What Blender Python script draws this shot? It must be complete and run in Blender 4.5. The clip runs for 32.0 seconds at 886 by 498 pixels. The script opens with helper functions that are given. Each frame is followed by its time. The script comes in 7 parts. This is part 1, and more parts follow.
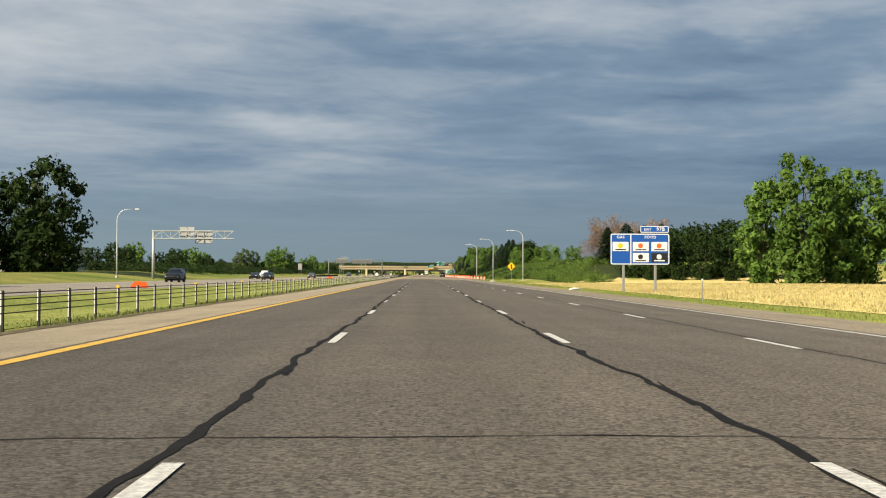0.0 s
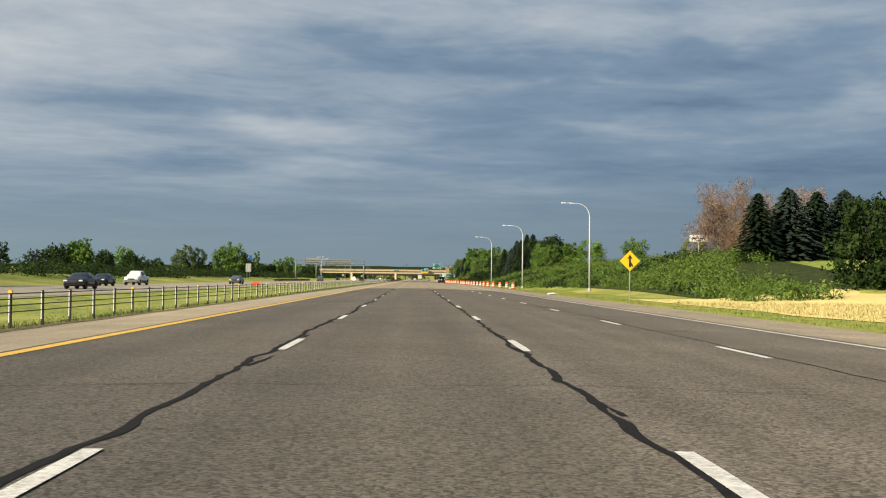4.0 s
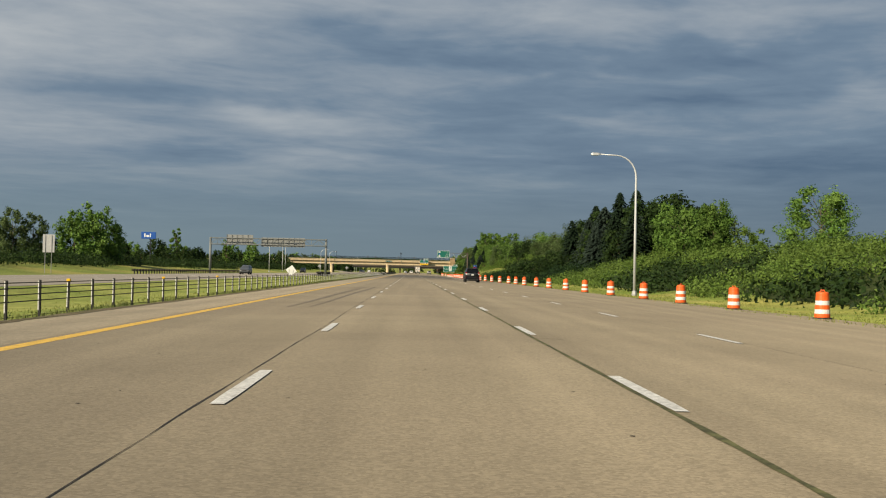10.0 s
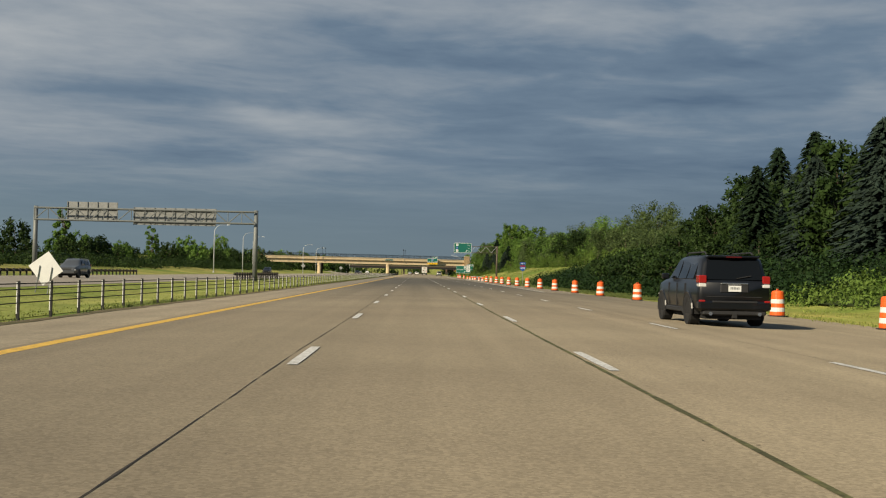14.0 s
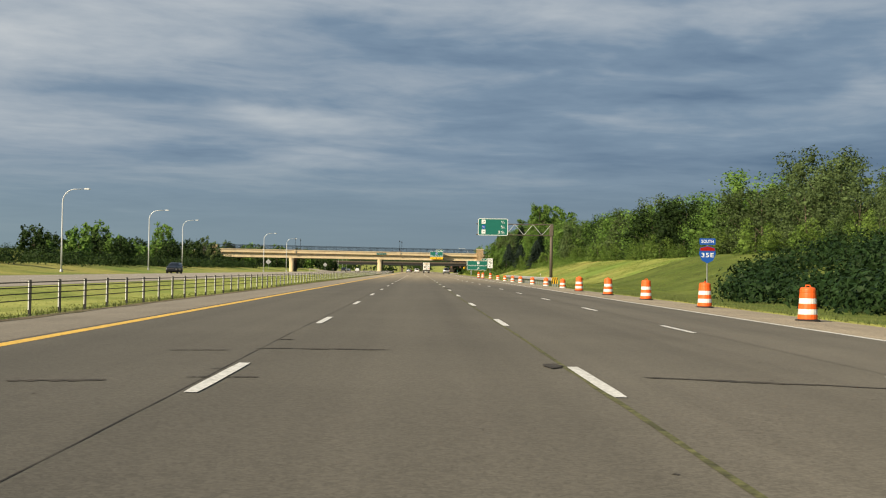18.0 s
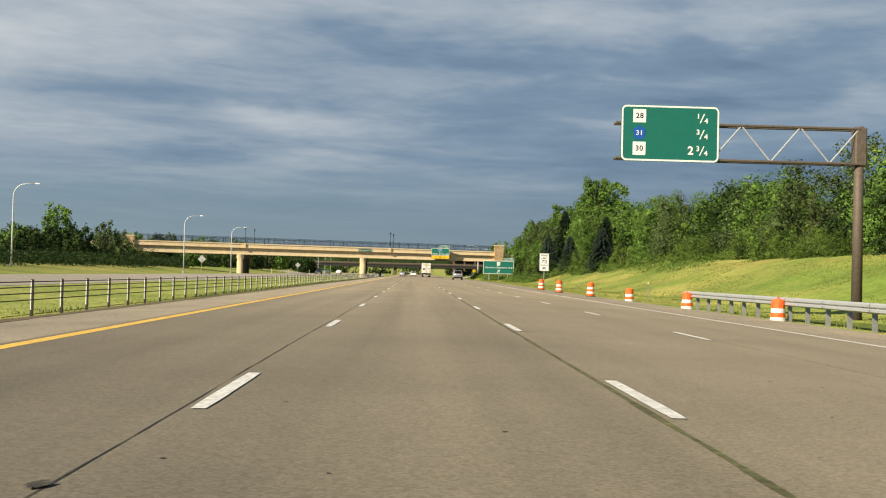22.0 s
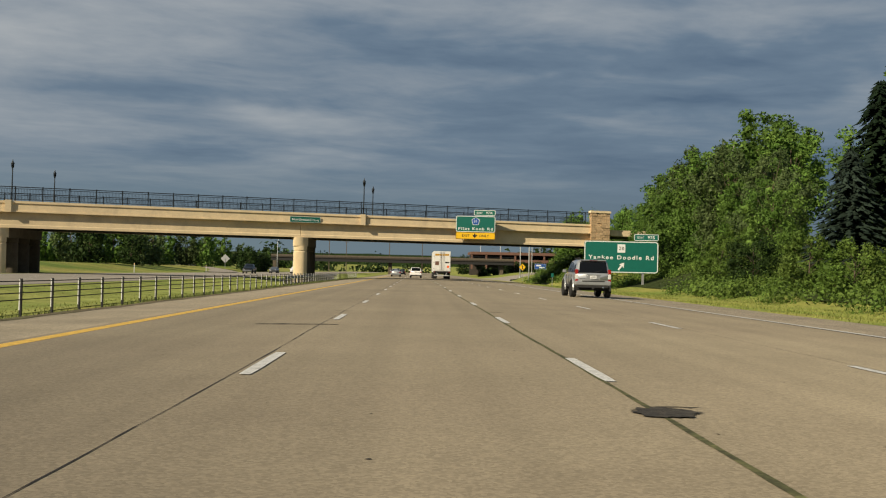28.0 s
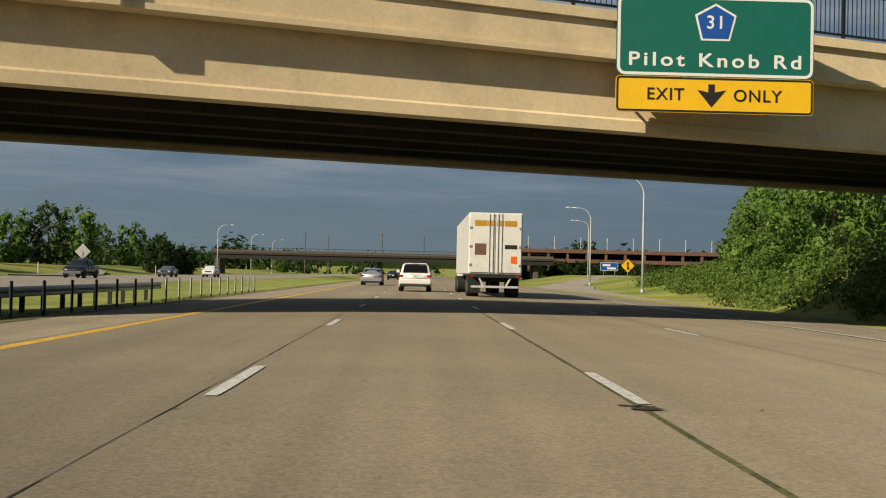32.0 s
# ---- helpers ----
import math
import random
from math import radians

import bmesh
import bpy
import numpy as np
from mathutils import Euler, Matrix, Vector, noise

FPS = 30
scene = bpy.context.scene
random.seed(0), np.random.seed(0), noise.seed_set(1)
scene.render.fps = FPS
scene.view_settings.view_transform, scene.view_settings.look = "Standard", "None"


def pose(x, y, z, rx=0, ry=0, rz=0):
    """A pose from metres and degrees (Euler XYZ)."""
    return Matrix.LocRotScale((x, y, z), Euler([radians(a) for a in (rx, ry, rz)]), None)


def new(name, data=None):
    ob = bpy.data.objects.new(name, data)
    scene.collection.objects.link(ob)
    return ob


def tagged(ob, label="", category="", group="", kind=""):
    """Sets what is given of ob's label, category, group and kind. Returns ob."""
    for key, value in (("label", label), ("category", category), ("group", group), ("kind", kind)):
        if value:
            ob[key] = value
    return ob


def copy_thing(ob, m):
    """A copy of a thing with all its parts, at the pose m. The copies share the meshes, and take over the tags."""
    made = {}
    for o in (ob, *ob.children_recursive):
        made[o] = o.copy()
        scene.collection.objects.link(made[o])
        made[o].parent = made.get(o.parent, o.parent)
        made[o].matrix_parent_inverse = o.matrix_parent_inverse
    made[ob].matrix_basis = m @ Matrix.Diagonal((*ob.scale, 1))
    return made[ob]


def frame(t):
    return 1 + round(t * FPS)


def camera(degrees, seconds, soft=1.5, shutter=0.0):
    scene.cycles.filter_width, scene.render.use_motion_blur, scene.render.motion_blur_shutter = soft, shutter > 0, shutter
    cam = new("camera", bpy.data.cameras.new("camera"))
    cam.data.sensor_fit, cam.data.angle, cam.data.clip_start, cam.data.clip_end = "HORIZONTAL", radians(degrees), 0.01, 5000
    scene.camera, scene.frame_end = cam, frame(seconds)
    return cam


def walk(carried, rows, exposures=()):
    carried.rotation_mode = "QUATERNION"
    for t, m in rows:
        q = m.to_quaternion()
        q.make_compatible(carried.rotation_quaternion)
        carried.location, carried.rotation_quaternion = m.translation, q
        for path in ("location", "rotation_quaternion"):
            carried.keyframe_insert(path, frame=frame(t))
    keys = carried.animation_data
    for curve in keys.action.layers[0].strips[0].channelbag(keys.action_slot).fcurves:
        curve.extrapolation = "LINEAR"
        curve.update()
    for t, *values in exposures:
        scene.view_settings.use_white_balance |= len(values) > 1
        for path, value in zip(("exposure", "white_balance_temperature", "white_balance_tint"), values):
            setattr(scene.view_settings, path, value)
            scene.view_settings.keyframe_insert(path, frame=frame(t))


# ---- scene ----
cam = camera(43.54, 32.0, soft=1.15)
PATH = [
    (0.0, pose(-0.20, 1.00, 1.04, 91.30, -0.16, -1.11)),
    (0.5, pose(-0.26, 14.40, 1.04, 91.46, -0.40, -1.18)),
    (1.0, pose(-0.30, 27.75, 1.04, 91.43, -0.38, -1.36)),
    (1.5, pose(-0.29, 41.63, 1.04, 91.37, -0.38, -1.52)),
    (2.0, pose(-0.21, 55.52, 1.04, 91.47, -0.39, -1.64)),
    (2.5, pose(-0.05, 69.42, 1.04, 91.60, -0.38, -1.79)),
    (4.5, pose(0.40, 125.18, 1.04, 91.54, -0.55, -1.36)),
    (5.0, pose(0.29, 139.17, 1.04, 91.50, -0.56, -1.35)),
    (5.5, pose(0.13, 153.18, 1.04, 91.35, -0.57, -0.91)),
    (6.0, pose(-0.02, 167.21, 1.04, 91.47, -0.75, -0.91)),
    (6.5, pose(-0.13, 181.26, 1.04, 91.39, -0.75, -1.18)),
    (7.0, pose(-0.19, 195.34, 1.04, 91.41, -0.76, -1.14)),
    (7.5, pose(-0.22, 209.43, 1.04, 91.29, -0.76, -1.50)),
    (8.0, pose(-0.22, 223.55, 1.04, 91.11, -0.82, -1.93)),
    (8.5, pose(-0.19, 237.70, 1.04, 91.17, -1.06, -1.89)),
    (9.0, pose(-0.15, 251.86, 1.04, 91.33, -1.11, -1.69)),
    (9.5, pose(-0.11, 266.06, 1.04, 91.33, -1.13, -1.69)),
    (10.0, pose(-0.07, 280.28, 1.04, 91.21, -1.13, -1.65)),
    (10.5, pose(-0.06, 294.54, 1.04, 91.28, -1.16, -1.61)),
    (11.0, pose(-0.05, 308.83, 1.04, 91.34, -1.13, -1.48)),
    (11.5, pose(-0.07, 323.15, 1.04, 91.09, -1.14, -1.38)),
    (12.0, pose(-0.10, 337.52, 1.04, 91.07, -1.19, -1.34)),
    (12.5, pose(-0.14, 351.93, 1.04, 90.94, -1.13, -1.38)),
    (13.0, pose(-0.17, 366.35, 1.04, 91.18, -1.12, -1.48)),
    (13.5, pose(-0.19, 380.79, 1.04, 91.10, -1.13, -1.36)),
    (14.0, pose(-0.18, 395.20, 1.04, 91.26, -1.21, -1.38)),
    (14.5, pose(-0.13, 409.58, 1.04, 90.95, -1.13, -1.48)),
    (16.5, pose(0.24, 466.38, 1.04, 91.09, -0.86, -1.69)),
    (17.0, pose(0.30, 480.34, 1.04, 91.15, -0.78, -1.55)),
    (17.5, pose(0.33, 494.22, 1.04, 91.13, -0.84, -1.44)),
    (18.0, pose(0.33, 508.06, 1.04, 91.11, -0.84, -1.32)),
    (18.5, pose(0.28, 521.85, 1.04, 91.04, -0.84, -1.25)),
    (19.0, pose(0.21, 535.63, 1.04, 91.34, -1.23, -1.15)),
    (19.5, pose(0.13, 549.42, 1.04, 91.25, -1.30, -1.23)),
    (20.0, pose(0.07, 563.22, 1.04, 91.19, -1.33, -1.22)),
    (20.5, pose(0.02, 577.06, 1.04, 91.27, -1.33, -1.30)),
    (21.0, pose(0.01, 590.94, 1.04, 91.22, -1.35, -1.48)),
    (21.5, pose(0.01, 604.86, 1.04, 91.31, -1.38, -1.70)),
    (22.0, pose(0.03, 618.80, 1.04, 91.28, -1.41, -1.54)),
    (22.5, pose(0.05, 632.79, 1.04, 91.38, -1.45, -1.23)),
    (23.0, pose(0.07, 646.79, 1.04, 91.49, -1.48, -1.17)),
    (23.5, pose(0.01, 660.83, 1.04, 91.25, -1.48, -1.08)),
    (24.0, pose(-0.07, 674.89, 1.04, 91.36, -1.45, -1.10)),
    (24.5, pose(-0.12, 688.97, 1.04, 91.29, -1.42, -1.17)),
    (25.0, pose(-0.18, 703.07, 1.04, 91.32, -1.39, -1.61)),
    (25.5, pose(-0.26, 717.17, 1.04, 91.31, -1.38, -1.82)),
    (27.5, pose(0.02, 773.47, 1.04, 91.26, -1.25, -1.63)),
    (28.0, pose(0.11, 787.48, 1.04, 91.18, -1.26, -1.40)),
    (28.5, pose(0.13, 801.44, 1.04, 91.32, -1.29, -1.27)),
    (29.0, pose(0.10, 815.37, 1.04, 91.21, -1.29, -1.31)),
    (29.5, pose(0.05, 829.27, 1.04, 91.19, -1.32, -1.42)),
    (30.0, pose(0.01, 843.14, 1.04, 91.24, -1.32, -1.49)),
    (30.5, pose(0.01, 856.99, 1.04, 91.31, -1.32, -1.55)),
    (31.0, pose(0.03, 870.82, 1.04, 91.34, -1.32, -1.53)),
    (32.0, pose(0.13, 898.45, 1.04, 91.31, -1.30, -1.40)),
]
# the clip's camera closes a little over the pale pavement
walk(cam, PATH, [(0, 0.55), (7.5, 0.5), (9.5, 0.3), (11, 0.1), (14.5, 0.06), (16.5, 0.22), (17.2, 0.3), (18, 0.46), (22, 0.56), (23, 0.44), (24, 0.46), (25, 0.24), (28, 0.0), (29.5, -0.06), (32, -0.06)])

# ---- light ----
SUN_AZ, SUN_EL = radians(-134), radians(29.5)      # from +y, clockwise: behind the camera and to its left
to_sun = Vector((math.sin(SUN_AZ) * math.cos(SUN_EL), math.cos(SUN_AZ) * math.cos(SUN_EL), math.sin(SUN_EL)))
sun = new("sun", bpy.data.lights.new("sun", "SUN"))
sun.data.energy, sun.data.angle, sun.data.color = 5.0, radians(0.6), (1.0, 0.86, 0.63)
sun.rotation_mode = "QUATERNION"
sun.rotation_quaternion = to_sun.to_track_quat("Z", "Y")
sun.location = (0, 0, 60)

world = bpy.data.worlds.new("world")
scene.world = world
world.use_nodes = True
wn, wl = world.node_tree.nodes, world.node_tree.links
wn.clear()


def wnode(kind, **values):
    n = wn.new(kind)
    for k, v in values.items():
        n.inputs[k].default_value = v
    return n


def wmath(op, a, b=0.0, c=0.0):
    n = wn.new("ShaderNodeMath")
    n.operation = op
    for slot, v in zip(n.inputs, (a, b, c)):
        if isinstance(v, (int, float)):
            slot.default_value = v
        else:
            wl.new(v, slot)
    return n.outputs[0]


sky = wn.new("ShaderNodeTexSky")
sky.sky_type, sky.sun_disc = "NISHITA", False
sky.sun_elevation, sky.sun_rotation = SUN_EL, SUN_AZ
way = wn.new("ShaderNodeTexCoord")
sep = wn.new("ShaderNodeSeparateXYZ")
wl.new(way.outputs["Generated"], sep.inputs[0])
dx, dy, dz = sep.outputs


# the cloud deck, laid out by compass bearing and height over the horizon; its rolls narrow towards the horizon
bearing = wmath("ARCTAN2", dx, dy)
height = wmath("MAXIMUM", dz, 0.0)
roll = wmath("LOGARITHM", wmath("ADD", height, 0.07), math.e)
deck = wn.new("ShaderNodeCombineXYZ")
wl.new(bearing, deck.inputs[0])
wl.new(wmath("ADD", roll, wmath("MULTIPLY", bearing, 0.10)), deck.inputs[1])


def cloud(scale, detail, rough, shift, distort=0.0):
    m = wn.new("ShaderNodeMapping")
    m.inputs["Scale"].default_value, m.inputs["Location"].default_value = scale, shift
    wl.new(deck.outputs[0], m.inputs[0])
    n = wnode("ShaderNodeTexNoise", Scale=1.0, Detail=detail, Roughness=rough, Distortion=distort)
    wl.new(m.outputs[0], n.inputs["Vector"])
    return n


stir = wn.new("ShaderNodeSeparateColor")
wl.new(cloud((9.0, 6.0, 1.0), 3, 0.55, (1.3, 4.7, 2.0)).outputs["Color"], stir.inputs[0])
bend_a = wmath("ADD", bearing, wmath("MULTIPLY", wmath("SUBTRACT", stir.outputs[0], 0.5), 0.16))
bend_h = wmath("ADD", height, wmath("MULTIPLY", wmath("MULTIPLY", wmath("SUBTRACT", stir.outputs[1], 0.5), 0.30), wmath("ADD", height, 0.03)))
# bright and dark rolls of the deck: bearing, height, half length, half thickness (radians), strength
ROLLS = ((-0.35, 0.185, 0.075, 0.021, 1.0), (-0.25, 0.222, 0.16, 0.02, 0.45), (-0.115, 0.137, 0.07, 0.0095, 1.0), (-0.02, 0.126, 0.11, 0.007, 0.6), (0.41, 0.157, 0.055, 0.013, 0.8),
         (0.18, 0.135, 0.05, 0.006, 0.5), (0.24, 0.228, 0.15, 0.016, 0.6), (-0.08, 0.103, 0.10, 0.009, 0.45), (-0.29, 0.113, 0.11, 0.008, 0.4), (-0.05, 0.205, 0.10, 0.016, -0.7), (0.13, 0.192, 0.12, 0.010, -0.7), (0.28, 0.2, 0.10, 0.014, -0.6))
LOWER = ((-0.24, 0.152, 0.09, 0.011, -0.6), (-0.21, 0.10, 0.08, 0.010, -0.7), (0.055, 0.128, 0.06, 0.012, -0.7), (0.26, 0.152, 0.08, 0.007, -0.6), (0.20, 0.098, 0.14, 0.010, -0.4), (0.38, 0.085, 0.12, 0.03, -0.5), (0.10, 0.082, 0.09, 0.005, 0.35), (0.27, 0.118, 0.15, 0.006, 0.35))
mass = None
for a0, h0, sa, sh_, k in ROLLS + LOWER:
    p_ = wmath("MULTIPLY", wmath("SUBTRACT", bend_a, a0), 1 / sa)
    q_ = wmath("MULTIPLY", wmath("SUBTRACT", bend_h, h0), 1 / sh_)
    g_ = wmath("POWER", math.e, wmath("MULTIPLY", wmath("MULTIPLY_ADD", p_, p_, wmath("MULTIPLY", q_, q_)), -1.0))
    mass = wmath("MULTIPLY_ADD", g_, k, mass if mass is not None else 0.0)
big = cloud((3.2, 4.2, 1.0), 3, 0.5, (3.3, 1.7, 0.35), 0.2).outputs["Fac"]
mid = cloud((7.5, 10.0, 1.0), 6, 0.58, (7.4, 2.2, 2.1), 0.5).outputs["Fac"]
fine = cloud((24.0, 30.0, 1.0), 5, 0.6, (2.4, 1.2, 4.0), 0.4).outputs["Fac"]
amount = wmath("ADD", wmath("MULTIPLY_ADD", big, 0.16, 0.362), wmath("ADD", wmath("MULTIPLY", mid, 0.24), wmath("MULTIPLY", fine, 0.09)))
amount = wmath("MULTIPLY_ADD", mass, 0.115, amount)
up = wmath("SUBTRACT", wmath("MULTIPLY", wmath("SUBTRACT", wmath("MINIMUM", height, 0.24), 0.1), 0.62), wmath("MULTIPLY", wmath("MAXIMUM", wmath("SUBTRACT", dz, 0.3), 0.0), 0.25))
side = wmath("MULTIPLY", dx, -0.13)                # the cloud deck thins towards the sun
amount = wmath("ADD", wmath("ADD", amount, up), side)
tone = wn.new("ShaderNodeValToRGB")
wl.new(amount, tone.inputs[0])
ramp = tone.color_ramp
ramp.elements[0].position, ramp.elements[0].color = 0.44, (0.085, 0.150, 0.250, 1)
ramp.elements[1].position, ramp.elements[1].color = 0.84, (0.57, 0.605, 0.63, 1)
mid_stop = ramp.elements.new(0.60)
mid_stop.color = (0.203, 0.285, 0.385, 1)
low = wn.new("ShaderNodeMixRGB")                 # even grey-blue haze towards the horizon
haze = wn.new("ShaderNodeMixRGB")
haze.inputs[1].default_value, haze.inputs[2].default_value = (0.225, 0.315, 0.365, 1), (0.160, 0.232, 0.305, 1)
across = wn.new("ShaderNodeMapRange")
across.inputs["From Min"].default_value, across.inputs["From Max"].default_value = -0.35, 0.40
wl.new(dx, across.inputs["Value"])
wl.new(across.outputs[0], haze.inputs[0])
wl.new(haze.outputs[0], low.inputs[1])
wl.new(tone.outputs[0], low.inputs[2])
fade = wn.new("ShaderNodeMapRange")
fade.inputs["From Min"].default_value, fade.inputs["From Max"].default_value = 0.015, 0.10
wl.new(dz, fade.inputs["Value"])
wl.new(fade.outputs[0], low.inputs[0])
both = wn.new("ShaderNodeMixRGB")
both.inputs[0].default_value = 0.93
wl.new(sky.outputs[0], both.inputs[1])
cl = wn.new("ShaderNodeMixRGB")
cl.blend_type = "MULTIPLY"
cl.inputs[0].default_value = 1.0
cl.inputs[2].default_value = (10, 10, 10, 1)
wl.new(low.outputs[0], cl.inputs[1])
wl.new(cl.outputs[0], both.inputs[2])
bg = wnode("ShaderNodeBackground", Strength=0.068)
wl.new(both.outputs[0], bg.inputs[0])
out = wn.new("ShaderNodeOutputWorld")
wl.new(bg.outputs[0], out.inputs[0])
scene.view_settings.exposure = 0.0

# ---- materials ----
def mat(name, base, rough=0.8, metal=0.0, vary=0.15, scale=1.0, fine=30.0, fine_amount=0.15, bump=0.0, bump_scale=40.0, other=None,
        island=0.0, stain=None, stain_scale=0.15, alpha_glow=0.0, coat=0.0, spec=0.5, streak=0.0, grit=0.0, along=None, grit_scale=38.0, dusty=0.0):
    """A surface: base colour, broad and fine variation, relief; `other` is a second colour mixed in by broad noise."""
    m = bpy.data.materials.new(name)
    m.use_nodes = True
    n, l = m.node_tree.nodes, m.node_tree.links
    b = n["Principled BSDF"]
    b.inputs["Roughness"].default_value, b.inputs["Metallic"].default_value = rough, metal
    b.inputs["Specular IOR Level"].default_value = spec
    b.inputs["Diffuse Roughness"].default_value = dusty
    b.inputs["Coat Weight"].default_value = coat
    pos = n.new("ShaderNodeNewGeometry").outputs["Position"]

    def noise_of(sc, detail=4, rg=0.6):
        t = n.new("ShaderNodeTexNoise")
        t.inputs["Scale"].default_value, t.inputs["Detail"].default_value, t.inputs["Roughness"].default_value = sc, detail, rg
        l.new(pos, t.inputs["Vector"])
        return t.outputs["Fac"]

    def ranged(v, lo, hi, a=0.3, z=0.7):
        r = n.new("ShaderNodeMapRange")
        r.inputs["From Min"].default_value, r.inputs["From Max"].default_value = a, z
        r.inputs["To Min"].default_value, r.inputs["To Max"].default_value = lo, hi
        l.new(v, r.inputs["Value"])
        return r.outputs[0]

    def mix(kind, f, a, c):
        x = n.new("ShaderNodeMixRGB")
        x.blend_type = kind
        for slot, v in zip(x.inputs, (f, a, c)):
            if isinstance(v, (int, float)):
                slot.default_value = v
            elif isinstance(v, tuple):
                slot.default_value = (*v, 1)
            else:
                l.new(v, slot)
        return x.outputs[0]

    colour = mix("MIX", 0.0, tuple(base), tuple(base))
    if other:
        colour = mix("MIX", ranged(noise_of(scale, 5), 0, 1, 0.38, 0.62), tuple(base), tuple(other))
    if along:                                      # painted cloud shade: a greyer stretch of pavement, blending in and out along y
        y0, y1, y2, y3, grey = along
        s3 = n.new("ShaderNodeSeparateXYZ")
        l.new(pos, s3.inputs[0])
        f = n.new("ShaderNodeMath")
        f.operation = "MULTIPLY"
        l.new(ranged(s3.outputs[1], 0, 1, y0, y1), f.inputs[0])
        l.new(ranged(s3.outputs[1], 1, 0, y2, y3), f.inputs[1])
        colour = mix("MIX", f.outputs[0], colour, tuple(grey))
    if vary:
        v = ranged(noise_of(scale * 2.3, 5), 1 - vary, 1 + vary)
        colour = mix("MULTIPLY", 1.0, colour, v)
    if fine_amount:
        v = ranged(noise_of(fine, 3, 0.7), 1 - fine_amount, 1 + fine_amount)
        colour = mix("MULTIPLY", 1.0, colour, v)
    if streak:
        mp = n.new("ShaderNodeMapping")
        mp.inputs["Scale"].default_value = (1.1, 0.012, 1)
        l.new(pos, mp.inputs[0])
        t = n.new("ShaderNodeTexNoise")
        t.inputs["Scale"].default_value, t.inputs["Detail"].default_value = 1.0, 3
        l.new(mp.outputs[0], t.inputs["Vector"])
        colour = mix("MULTIPLY", 1.0, colour, ranged(t.outputs["Fac"], 1 - streak, 1 + streak))
    if grit:
        t = n.new("ShaderNodeTexVoronoi")
        t.inputs["Scale"].default_value = grit_scale
        l.new(pos, t.inputs["Vector"])
        g1 = n.new("ShaderNodeSeparateColor")
        l.new(t.outputs["Color"], g1.inputs[0])
        colour = mix("MULTIPLY", 1.0, colour, ranged(g1.outputs[0], 1 - grit, 1 + grit, 0, 1))
    if stain:
        colour = mix("MIX", ranged(noise_of(stain_scale, 6, 0.7), 0, 0.6, 0.52, 0.72), colour, tuple(stain))
    if island:
        g = n.new("ShaderNodeNewGeometry").outputs["Random Per Island"]
        colour = mix("MULTIPLY", 1.0, colour, ranged(g, 1 - island, 1 + island, 0, 1))
        o = n.new("ShaderNodeObjectInfo").outputs["Random"]
        colour = mix("MULTIPLY", 1.0, colour, ranged(o, 0.82, 1.18, 0, 1))
    l.new(colour, b.inputs["Base Color"])
    if bump:
        k = n.new("ShaderNodeBump")
        k.inputs["Strength"].default_value, k.inputs["Distance"].default_value = bump, 0.02
        l.new(noise_of(bump_scale, 4, 0.7), k.inputs["Height"])
        l.new(k.outputs[0], b.inputs["Normal"])
    m.diffuse_color = (*base, 1)
    return m


def leaf_mat(name, base, other, island=0.26):
    m = mat(name, base, 0.55, vary=0.34, scale=0.32, fine=3.0, fine_amount=0.2, other=other, island=island, spec=0.1)
    n, l = m.node_tree.nodes, m.node_tree.links
    b = n["Principled BSDF"]
    tr = n.new("ShaderNodeBsdfTranslucent")
    for link in b.inputs["Base Color"].links:
        l.new(link.from_socket, tr.inputs[0])
    mx = n.new("ShaderNodeMixShader")
    mx.inputs[0].default_value = 0.2
    l.new(b.outputs[0], mx.inputs[1])
    l.new(tr.outputs[0], mx.inputs[2])
    l.new(mx.outputs[0], n["Material Output"].inputs[0])
    return m


M_ASPHALT = mat("weathered_asphalt", (0.078, 0.071, 0.063), 0.92, vary=0.14, scale=0.12, fine=30, fine_amount=0.12, bump=0.5, bump_scale=40, other=(0.09, 0.081, 0.070), spec=0.3, streak=0.14, grit=0.56, grit_scale=38, dusty=1.0)
# along holds a cloud's shade as a grey painted into the concrete
M_CONCRETE_ROAD = mat("worn_tan_concrete", (0.212, 0.182, 0.130), 0.9, vary=0.10, scale=0.1, fine=30, fine_amount=0.07, bump=0.2, bump_scale=60, other=(0.19, 0.161, 0.116), spec=0.3, streak=0.13, grit=0.2, grit_scale=42,
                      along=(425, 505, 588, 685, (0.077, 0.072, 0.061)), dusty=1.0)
M_SHOULDER = mat("pale_asphalt_shoulder", (0.195, 0.168, 0.126), 0.95, vary=0.18, scale=0.2, fine=9, fine_amount=0.3, bump=0.5, bump_scale=40, other=(0.165, 0.142, 0.108), grit=0.35, streak=0.1, dusty=1.0)
# the same cloud shade is painted into the shoulder's colour
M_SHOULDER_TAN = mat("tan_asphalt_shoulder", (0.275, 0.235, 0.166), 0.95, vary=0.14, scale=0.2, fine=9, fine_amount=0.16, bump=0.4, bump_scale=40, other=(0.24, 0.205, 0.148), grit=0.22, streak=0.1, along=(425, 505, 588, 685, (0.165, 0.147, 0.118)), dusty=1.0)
M_FAR_ROAD = mat("pale_far_carriageway", (0.24, 0.215, 0.18), 0.95, vary=0.12, scale=0.1, fine=8, fine_amount=0.15, streak=0.12, dusty=1.0)
M_TAR = mat("black_crack_sealant", (0.015, 0.0145, 0.0145), 0.9, vary=0.3, scale=2, fine=40, fine_amount=0.4, spec=0.15)
M_SKID = mat("tyre_mark", (0.17, 0.14, 0.105), 0.9, vary=0.2, scale=1.0, fine=12, fine_amount=0.3)
